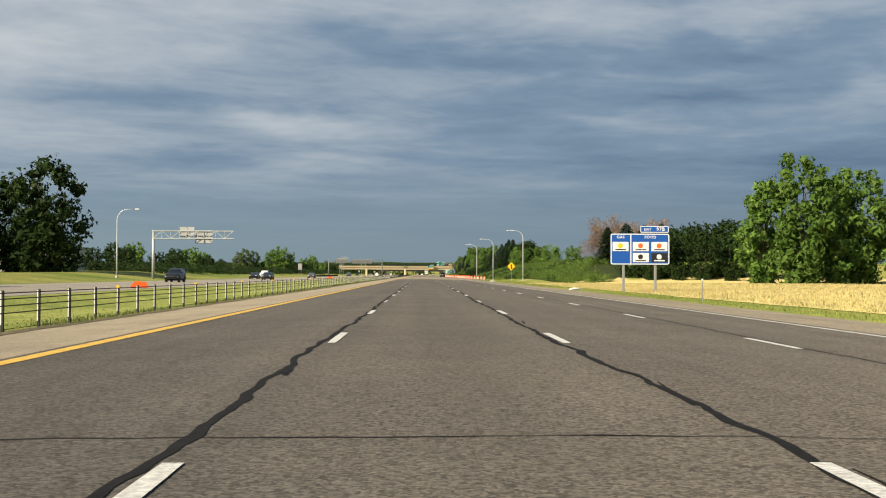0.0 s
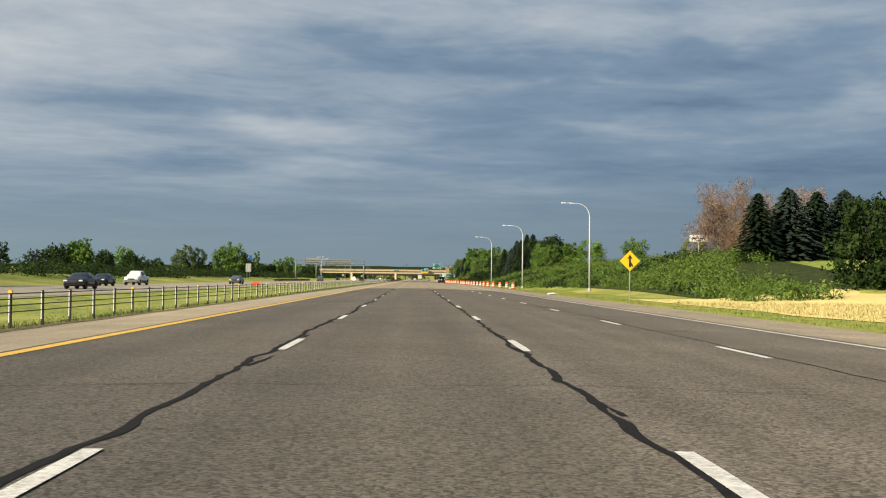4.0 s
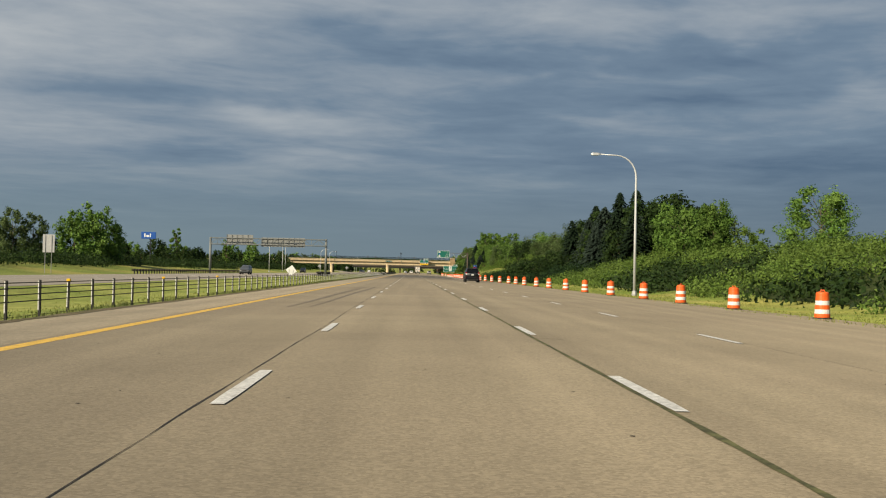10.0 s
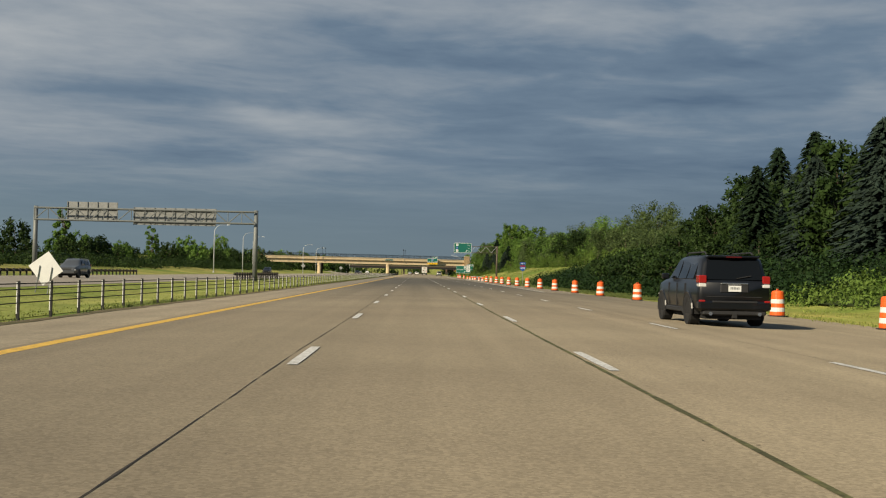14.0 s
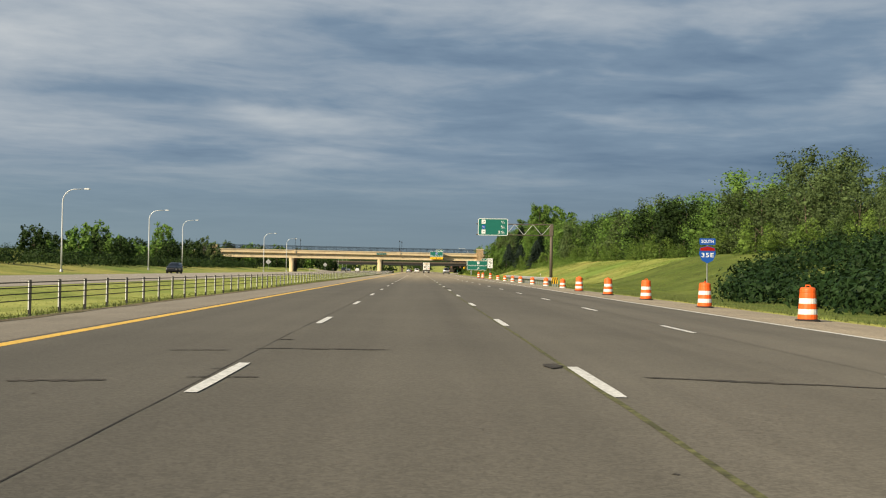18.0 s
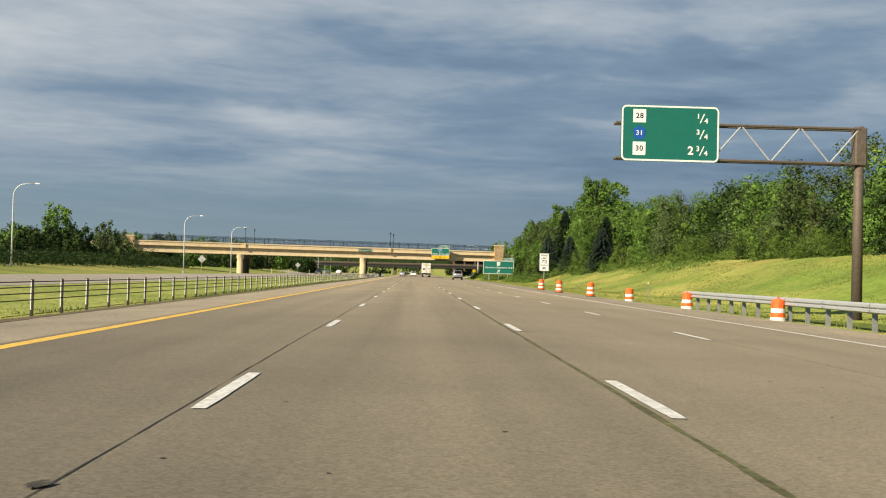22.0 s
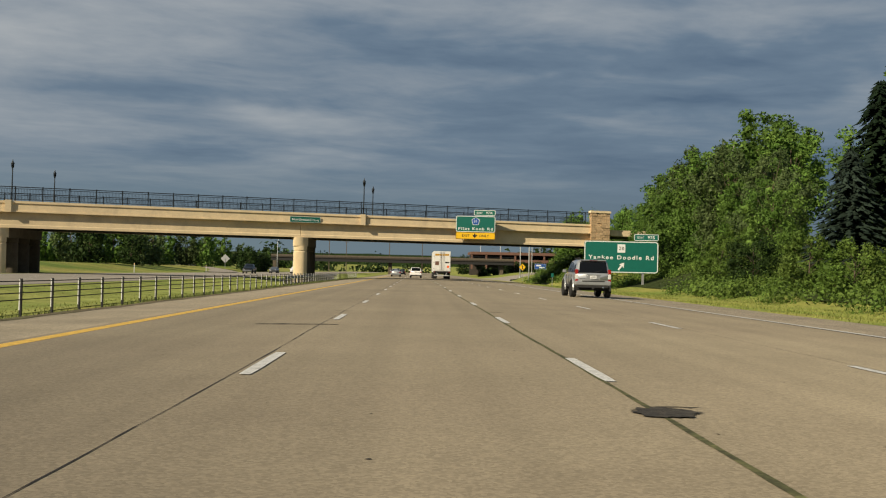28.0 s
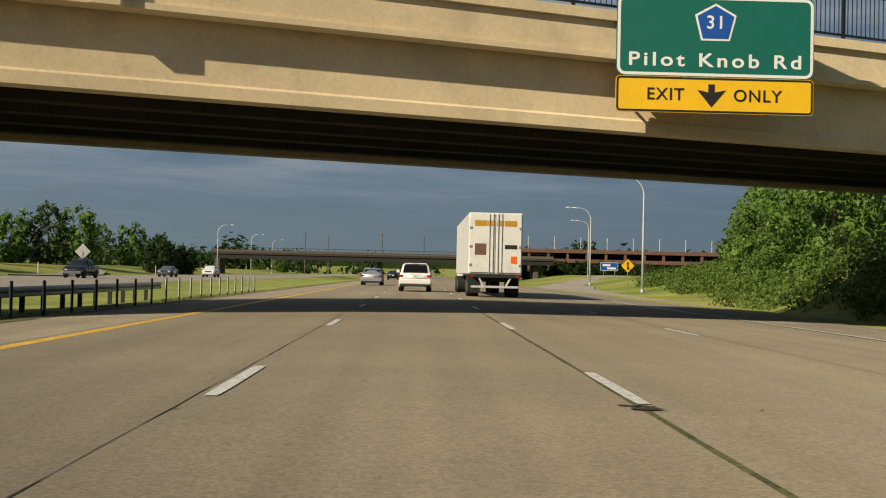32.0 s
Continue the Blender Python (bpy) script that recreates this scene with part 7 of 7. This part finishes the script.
# far side of the opposite road
for k, x, y, s in (("oak", -68, 203, 1.15), ("oak", -76, 210, 1.12), ("oak", -84, 200, 1.15), ("oak", -92, 215, 1.05), ("elm", -72, 214, 1.0), ("elm", -80, 222, 1.0)):
    plant(k, x, y, s)
for i in range(78):
    y = 250 + i * 9.3 + trng.uniform(-3, 3)
    if 880 < y < 960:
        continue
    x = -66 - trng.uniform(0, 26)
    low = 0.6 if 480 < y < 592 else 1
    plant(trng.choice(("elm", "maple", "darkbush", "darkbush", "elm", "elm")), x, y, low * trng.uniform(0.55, 0.85))
for k, x, y, s in (("maple_mid", -64.8, 507, 1.18), ("ash_mid", -79.5, 504, 1.05), ("ash_mid", -82.6, 506, 0.92), ("ash_mid", -76.5, 507, 0.9), ("maple_mid", -61.8, 509, 1.05), ("maple_mid", -67.8, 505, 1.12), ("elm", -97, 506, 0.85), ("elm", -101, 512, 0.85), ("elm", -93, 515, 0.7), ("elm", -72, 512, 0.6), ("maple", -93, 470, 1.0), ("elm", -98, 440, 1.0), ("elm", -90, 410, 1.0), ("maple", -85, 330, 0.9), ("elm", -95, 300, 1.1), ("maple", -72, 280, 0.7), ("elm", -80, 290, 0.9), ("maple", -76, 365, 0.85), ("elm", -63, 512, 0.6), ("slim", -72.2, 624, 1.1), ("slim", -63, 660, 0.9), ("maple", -64, 720, 0.7), ("elm", -60, 735, 0.6), ("elm", -66, 760, 0.75), ("maple", -84, 800, 1.1),
                   ("elm", -75, 850, 0.75), ("maple", -88, 895, 1.0), ("ash", -104, 1022, 1.08), ("maple", -95, 1030, 1.12), ("ash", -87, 1020, 1.11), ("maple", -79, 1026, 1.15), ("ash", -71, 1018, 1.02), ("maple", -64, 1024, 1.06), ("ash", -57.5, 1032, 0.75), ("ash", -68.5, 866, 0.8), ("ash", -67.5, 876, 0.72), ("ash", -71, 880, 0.7), ("elm", -76, 868, 0.85), ("elm", -84, 872, 0.85), ("elm", -92, 878, 0.9), ("darkbush", -64, 868, 0.9), ("darkbush", -73, 860, 1.1), ("elm", -68, 846, 0.9), ("poplar2", -78, 1010, 0.55), ("elm", -62, 1000, 0.9), ("elm", -58, 1015, 0.75), ("poplar2", -70, 1030, 0.52), ("maple", -67, 1084, 0.99), ("ash", -75, 1088, 0.99), ("maple", -72, 1074, 0.96), ("ash", -61.5, 1086, 0.90), ("maple", -57, 1088, 1.09), ("ash", -66, 1055, 0.75), ("maple", -83, 1080, 1.12), ("ash", -66, 1134, 0.83), ("maple", -61, 1138, 0.93), ("ash", -56, 1142, 0.78), ("elm", -48, 1108, 0.72), ("elm", -45.5, 1112, 0.68), ("elm", -50, 1116, 0.78), ("elm", -46, 1122, 0.7)):
    plant(k, x, y, s)
for i in range(15):
    x = -66 - 4.6 * i + trng.uniform(-1.5, 1.5)
    plant(trng.choice(("elm", "maple", "elm")), x, BR0 + BRK * x + BRW + 7 + trng.uniform(-2, 4), trng.uniform(0.55, 0.8))
for i in range(48):
    y = 560 + i * 7.5 + trng.uniform(-3, 3)
    if 885 < y < 960:
        continue
    plant(trng.choice(("elm", "elm", "darkbush", "maple", "darkbush")), -66 - trng.uniform(0, 24), y, trng.uniform(0.55, 0.85) * (0.6 if y < 592 else 1))
# bank on the near side: trees above the shrubs
for k, x, y, s in (("maple", 47.4, 348, 0.72), ("maple_near", 48, 409, 0.92), ("maple", 72, 393, 0.85), ("maple", 50.8, 469, 0.95), ("bush", 45, 426, 1.0), ("maple", 46, 452, 0.8), ("maple", 42.5, 446, 0.75), ("ash", 49, 460, 0.85), ("maple", 53, 482, 0.95), ("bush", 44, 438, 0.9),
                   ("maple", 37.5, 437, 0.8), ("elm", 41, 442, 0.9), ("maple", 39, 446, 0.85), ("maple", 36.5, 428, 0.7), ("elm", 40, 455, 0.95), ("elm", 42, 465, 1.0), ("elm", 41, 476, 1.0), ("elm", 40, 488, 1.0), ("elm", 43, 497, 1.0),
                   ("spruce", 34.5, 452, 0.95), ("bluespruce", 37, 458, 0.9), ("spruce", 33.5, 463, 1.0), ("bluespruce", 31.5, 470, 0.9), ("bluespruce", 34, 476, 0.95), ("spruce", 37.5, 480, 1.05), ("bluespruce", 33, 487, 0.9), ("spruce", 35.5, 494, 1.0), ("spruce", 31.5, 498, 0.85), ("bluespruce", 37, 503, 0.9),
                   ("elm", 36, 512, 0.9), ("elm", 40, 524, 0.95), ("elm", 36, 530, 0.75), ("elm", 41, 545, 0.75), ("elm", 40, 554, 0.6), ("elm", 43, 560, 0.95), ("spruce", 39, 515, 0.95), ("elm", 44, 535, 1.0), ("spruce", 38.5, 470, 1.2), ("maple", 38, 419, 0.75), ("elm", 33, 456, 0.7), ("elm", 36, 470, 0.9), ("elm", 34, 484, 0.85), ("elm", 38, 462, 1.1), ("elm", 37, 492, 1.05), ("elm", 33.5, 505, 0.75), ("elm", 45, 470, 1.2), ("elm", 46, 490, 1.25), ("elm", 47, 510, 1.25), ("bare", 42, 540, 0.7)):
    plant(k, x, y, s)
for i in range(44):
    y = 560 + i * 7.3 + trng.uniform(-2.5, 2.5)
    x = 45 + trng.uniform(-3, 4) - 7 * smooth01(740, 830, y)
    # below y 655 darker-leaved kinds put a cloud's shade into the colour
    plant(trng.choice(("elm", "ash", "ash") if y < 655 else ("maple", "ash", "maple", "elm")), x, y, trng.uniform(0.9, 1.25) * (0.5 + 0.5 * smooth01(592, 665, y)))
for i in range(28):
    y = 555 + i * 11.6 + trng.uniform(-3, 3)
    # the back row is darkened for cloud shade by its leaf colours too
    plant(trng.choice(("ash", "elm", "ash") if y < 655 else ("maple", "elm", "ash")), 56 + trng.uniform(-4, 8), y, trng.uniform(1.15, 1.5) * (0.5 + 0.5 * smooth01(592, 665, y)))
for i in range(30):
    y = 585 + i * 9.5 + trng.uniform(-4, 4)
    plant(trng.choice(("bush", "darkbush", "bush")), 38.5 + trng.uniform(-2, 3) - 8 * smooth01(760, 840, y), y, trng.uniform(0.5, 0.9))
for k, x, y, s in (("bluespruce", 33, 812, 0.8), ("spruce", 35, 820, 0.85), ("bluespruce", 31, 838, 0.8), ("spruce", 34, 868, 1.1), ("bluespruce", 29.5, 862, 0.9), ("poplar2", 38, 850, 0.95), ("poplar", 42, 862, 0.95), ("poplar2", 40, 872, 0.9), ("ash", 33, 890, 0.95), ("maple", 30, 880, 0.8), ("maple", 34, 900, 0.9), ("poplar2", 40, 905, 0.7),
                   ("maple", 27.6, 918, 0.72), ("maple", 30, 912, 1.05), ("ash", 31.8, 913.5, 1.15), ("maple", 33.5, 909, 1.25), ("darkbush", 28.5, 913, 0.9), ("maple", 29.6, 915, 0.95), ("poplar2", 32, 916, 0.68), ("maple", 35, 912, 1.25), ("maple", 32, 909, 1.05), ("poplar", 39.5, 912, 0.8), ("maple", 31, 929.5, 0.5), ("maple", 34.5, 931, 0.7), ("maple", 38, 932, 0.9), ("bare", 39.5, 927, 1.1), ("bare", 42, 930, 1.0), ("ash", 33, 903, 1.1), ("bush", 27.6, 914, 0.8),
                   ("poplar", 43.5, 979, 0.78), ("poplar2", 47.5, 983, 0.92), ("poplar", 52, 978, 1.05), ("poplar2", 57, 983, 1.15), ("poplar", 62.5, 979, 1.2), ("bush", 29.5, 890, 0.9), ("darkbush", 26, 872, 0.9), ("bush", 25.5, 880, 0.8), ("bush", 31, 898, 0.9), ("darkbush", 29.5, 911, 0.8), ("bush", 25, 850, 0.8), ("darkbush", 27, 842, 0.9), ("bush", 26, 860, 0.85)):
    plant(k, x, y, s)
for i in range(24):
    plant("darkbush", 22.5 + trng.uniform(-1, 11), 490 + i * 2.9, trng.uniform(0.8, 1.15) * (1 - 0.3 * smooth01(530, 565, 490 + i * 2.9)))
for i in range(30):
    plant(trng.choice(("maple", "bush", "maple", "darkbush", "bush", "elm")), 24 + 0.11 * 2.6 * i + trng.uniform(0, 12), 961 + i * 2.2, trng.uniform(0.7, 1.0))
for i in range(60):
    x = trng.uniform(-330, 330)
    if abs(x) < 26:
        x += 60
    plant(trng.choice(("elm", "maple", "elm")), x, 1230 + trng.uniform(0, 260), trng.uniform(0.8, 1.2))


# ---- shrubs, grass ----
def scatter(name, spots, count_each, size, seed, material, label, height):
    """Low leafy cover over many spots: one joined mesh."""
    blobs = [(x, y, z + r * height * 0.5, r) for x, y, z, r in spots]
    m = leaf_cloud(blobs, count_each * len(spots), size, seed, 0.0, height)
    return tagged(part(name, m, material), label, "shrubs", kind="stuff")


# litter coloured dark, so the shade between the shrubs is painted in
M_SHADE_LITTER = mat("litter_with_painted_shade", (0.035, 0.05, 0.016), 0.95, vary=0.3, scale=0.5, fine=5, fine_amount=0.4, other=(0.05, 0.065, 0.02), bump=0.8, bump_scale=9, spec=0.1)
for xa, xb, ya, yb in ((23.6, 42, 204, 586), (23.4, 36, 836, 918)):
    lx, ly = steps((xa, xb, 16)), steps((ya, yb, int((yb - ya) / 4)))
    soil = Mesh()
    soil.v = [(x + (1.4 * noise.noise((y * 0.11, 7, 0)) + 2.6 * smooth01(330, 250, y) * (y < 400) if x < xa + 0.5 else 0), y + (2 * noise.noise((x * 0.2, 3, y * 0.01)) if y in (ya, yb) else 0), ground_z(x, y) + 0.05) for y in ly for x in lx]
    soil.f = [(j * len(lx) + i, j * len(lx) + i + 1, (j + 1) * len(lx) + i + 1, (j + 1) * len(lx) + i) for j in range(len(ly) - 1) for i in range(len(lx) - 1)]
    tagged(part("shrub_bed", soil, M_SHADE_LITTER, smooth=True), "dark leaf litter under the bank shrubs, shade painted into its colour", "ground", kind="structure")
srng = random.Random(5)
spots_a, spots_b, spots_c = [], [], []
for i in range(2100):
    y = srng.uniform(196, 572)
    x = srng.uniform(22.0 + 3.5 * smooth01(330, 260, y), 41)
    r = srng.uniform(0.7, 1.5)
    if x > 33 and y < 232:
        continue
    (spots_c if y > 462 else spots_b if noise.noise((x * 0.06, y * 0.04, 8)) > 0.18 else spots_a).append((x, y, ground_z(x, y), r))
for i in range(560):
    y = srng.uniform(466, 600)
    x = srng.uniform(18.6 + 3.2 * smooth01(490, 468, y) + 9 * smooth01(574, 602, y), 36)
    spots_c.append((x, y, ground_z(x, y), srng.uniform(0.8, 1.6)))
for i in range(420):
    y = srng.uniform(835, 918)
    x = srng.uniform(21.5 + 2 * noise.noise((y * 0.1, 0, 0)), 34)
    if not (y > 884 and x < 28):
        spots_a.append((x, y, ground_z(x, y), srng.uniform(0.6, 1.3)))
for i in range(300):
    y = srng.uniform(909.5, 946)
    x = srng.uniform(18.0 + 1.5 * smooth01(921, 912, y), 25)
    spots_a.append((x, y, ground_z(x, y) - 0.1, srng.uniform(0.4, 0.8)))
for i in range(150):
    y = srng.uniform(745, 850)
    x = srng.uniform(31, 40) - 4 * smooth01(790, 850, y)
    spots_a.append((x, y, ground_z(x, y), srng.uniform(0.6, 1.4)))
for i in range(130):
    y = srng.uniform(938, 962)
    x = srng.uniform(17.6, 26)
    spots_a.append((x, y, ground_z(x, y), srng.uniform(0.5, 1.0)))
for i in range(190):
    y = srng.uniform(903, 927)
    x = srng.uniform(22.5, 31)
    if not (y < 909 and x < 27):
        spots_a.append((x, y, ground_z(x, y) - 0.2, srng.uniform(0.5, 1.0)))
for i in range(340):
    y = srng.uniform(938, 1030)
    x = srng.uniform(18.0 + 0.1 * (y - 938), 36)
    spots_a.append((x, y, ground_z(x, y), srng.uniform(0.8, 1.6)))
for i in range(950):
    y = srng.uniform(235, 900)
    x = -56 - srng.uniform(0, 14)
    spots_b.append((x, y, ground_z(x, y), srng.uniform(1.1, 2.3)))
for i in range(430):
    x = srng.uniform(-135, -61)
    y = BR0 + BRK * x - srng.uniform(1.5, 19)
    spots_b.append((x, y, ground_z(x, y), srng.uniform(1.0, 2.0)))
scatter("bank_shrubs", spots_a, 150, 0.112, 3, M_SHRUB, "dense light green shrubs covering the roadside bank", 0.75)
# these shrubs have a cloud's shade painted into their leaves
scatter("thicket", spots_c, 110, 0.15, 14, M_SHADED_THICKET, "dark green thicket at the end of the roadside bank, cloud shade in its colour", 0.85)
scatter("dark_shrubs", spots_b, 85, 0.19, 4, M_LEAF_DARK, "dense dark green shrubs along the roadside", 0.75)


def blades(name, count, area, h, seed, material, label, keep=None, wide=1.0):
    r = np.random.RandomState(seed)
    m = Mesh()
    x = r.uniform(area[0], area[1], count)
    y = r.uniform(area[2], area[3], count)
    for i in range(count):
        if keep and not keep(x[i], y[i]):
            continue
        z = ground_z(x[i], y[i]) - 0.02
        a, hh, w = r.rand() * 6.28, h * (0.5 + r.rand()), wide * (0.045 + 0.05 * r.rand())
        lx, ly = r.randn() * 0.3 * hh, r.randn() * 0.3 * hh
        c, s = math.cos(a) * w, math.sin(a) * w
        m.add([(x[i] - c, y[i] - s, z), (x[i] + c, y[i] + s, z), (x[i] + lx + c * 0.3, y[i] + ly + s * 0.3, z + hh)], [(0, 1, 2)])
    return tagged(part(name, m, material), label, "grass", kind="stuff")


blades("verge_grass", 90000, (13.3, 21.5, 20, 930), 0.09, 6, M_BLADE, "rough yellow-green verge grass along the shoulder", lambda x, y: not 462 < y < 612 and noise.noise((x * 0.3, y * 0.1, 2)) > -0.3, 0.4)
blades("verge_weeds", 26000, (13.3, 20.5, 462, 612), 0.1, 16, M_WEED, "dull green weeds along the shoulder below the thicket", lambda x, y: noise.noise((x * 0.3, y * 0.1, 2)) > -0.2, 0.3)
blades("median_grass", 80000, (-19.5, -8.7, 10, 930), 0.07, 7, M_BLADE, "rough green grass in the median", lambda x, y: noise.noise((x * 0.3, y * 0.1, 5)) > -0.25, 0.45)
blades("fence_grass", 62000, (-10.0, -8.75, 8, 960), 0.12, 12, M_WEED, "longer green grass round the barrier posts", lambda x, y: noise.noise((x * 0.6, y * 0.15, 15)) > -0.12 + 0.35 * abs(x + 9.35), 0.26)
blades("slope_grass", 90000, (20, 40, 600, 880), 0.1, 9, M_SLOPE, "long uneven green grass on the roadside slope", lambda x, y: noise.noise((x * 0.2, y * 0.12, 11)) > 0.0, 0.4)
blades("dry_grass", 70000, (18.8, 62, 20, 190), 0.2, 8, M_DRY, "short dry golden grass in the field", None, 0.6)

# ---- far things ----
wrng = random.Random(9)
far_spots = []
for i in range(520):
    x, y = wrng.uniform(-700, 700), wrng.uniform(1290, 1560)
    r = wrng.uniform(4, 7.5)
    if abs(x + 8) < 40 and y < 1500:
        continue
    far_spots.append((x, y, ground_z(x, y), r))
scatter("far_woods", far_spots, 60, 1.3, 21, M_LEAF_DARK, "dark woods far beyond the road", 1.1)
fb = thing("far_bridge", pose(0, 1172, -1.2), "dark low road bridge farther along the motorway", "bridge")
part("girder", Mesh().box((-50, 0, 5.0), (34, 0.5, 6.1)), M_DARK_POST, fb)
part("deck", Mesh().box((-50, -0.3, 6.104), (34, 12, 6.6)), M_SOFFIT, fb)
part("parapet", Mesh().box((-50, -0.3, 6.604), (34, 0.1, 7.2)), M_PIER, fb)
for x in (-49, -9, 30):
    part("pier", Mesh().box((x - 0.6, 2, 0.6), (x + 0.6, 10, 5.0), 0.1), M_PIER, fb)
part("rail", Mesh().box((-50, -0.1, 7.7), (34, 0.0, 7.8)), M_RAIL, fb)
for k in range(43):
    part("rail_post", Mesh().box((-50 + 2 * k, -0.1, 7.2), (-49.92 + 2 * k, 0.0, 7.7)), M_RAIL, fb)
for x, y in ((-40, 1300), (-34, 1330), (-12, 1290), (3, 1320)):
    up_ = thing("utility_pole", pose(x, y, ground_z(x, y)), "thin dark utility pole far along the road", "utility pole", "utility poles")
    part("pole", Mesh().tube([(0, 0, 0), (0, 0, 15.5)], [0.2, 0.14], 8), M_BARK, up_)
    part("crossarm", Mesh().box((-1.1, -0.06, 14.6), (1.1, 0.06, 14.75)), M_BARK, up_)
pg = thing("parking_garage", pose(52, 1230, 0), "dark red-brown multi-storey parking garage beyond the trees", "building")
for k in range(2):
    part("storey_band", Mesh().box((-30, 0, 5.4 + 2.9 * k), (46, 30, 6.5 + 2.9 * k)), M_BRICK_FAR, pg)
    for q in range(14):
        part("column", Mesh().box((-30 + 5.8 * q, 0.3, 2.5 + 2.9 * k), (-29.3 + 5.8 * q, 1.1, 5.4 + 2.9 * k)), M_BRICK_FAR, pg)
part("back_wall", Mesh().box((-30, 12, 0), (46, 13, 9.2)), M_SOFFIT, pg)
for q in range(9):
    part("roof_lamp", Mesh().tube([(-26 + 8 * q, 4, 9.3), (-26 + 8 * q, 4, 13.2)], 0.1, 6), M_WHITE_POLE, pg)
for i in range(24):
    plant("darkbush", 24 + 2.6 * i + trng.uniform(-0.6, 0.6), 1188 + trng.uniform(-5, 5), trng.uniform(0.7, 1.0))
st = thing("low_store", pose(-119, 330, ground_z(-119, 330)), "low pale commercial building beyond the trees", "building")
part("wall", Mesh().box((-16, 0, 0), (16, 20, 7.0)), M_PALE_WALL, st)
part("roof", Mesh().box((-16.5, -0.5, 7.004), (16.5, 20.5, 7.6)), M_GREY_POST, st)
for q in range(6):
    part("window", Mesh().box((-14 + 5 * q, -0.05, 1.0), (-11 + 5 * q, -0.004, 3.0)), M_GLASS_DARK, st)
# a low wooded ridge closes the view
ridge = Mesh()
nr = 160
for i in range(nr + 1):
    a = radians(-75 + 150 * i / nr)
    x, y = 2600 * math.sin(a), 300 + 2600 * math.cos(a)
    h = 18 + 9 * noise.noise((i * 0.11, 3, 1)) + 4 * noise.noise((i * 0.7, 5, 1))
    ridge.v += [(x, y, -5), (x, y, 14 + h * 0.9), (x * 1.05, y * 1.05, 10 + h * 0.9)]
for i in range(nr):
    for k in range(2):
        ridge.f.append((3 * i + k, 3 * i + 3 + k, 3 * i + 4 + k, 3 * i + 1 + k))
tagged(part("far_ridge", ridge, M_LEAF_DARK), "distant dark wooded ridge on the horizon", "ridge", kind="structure")
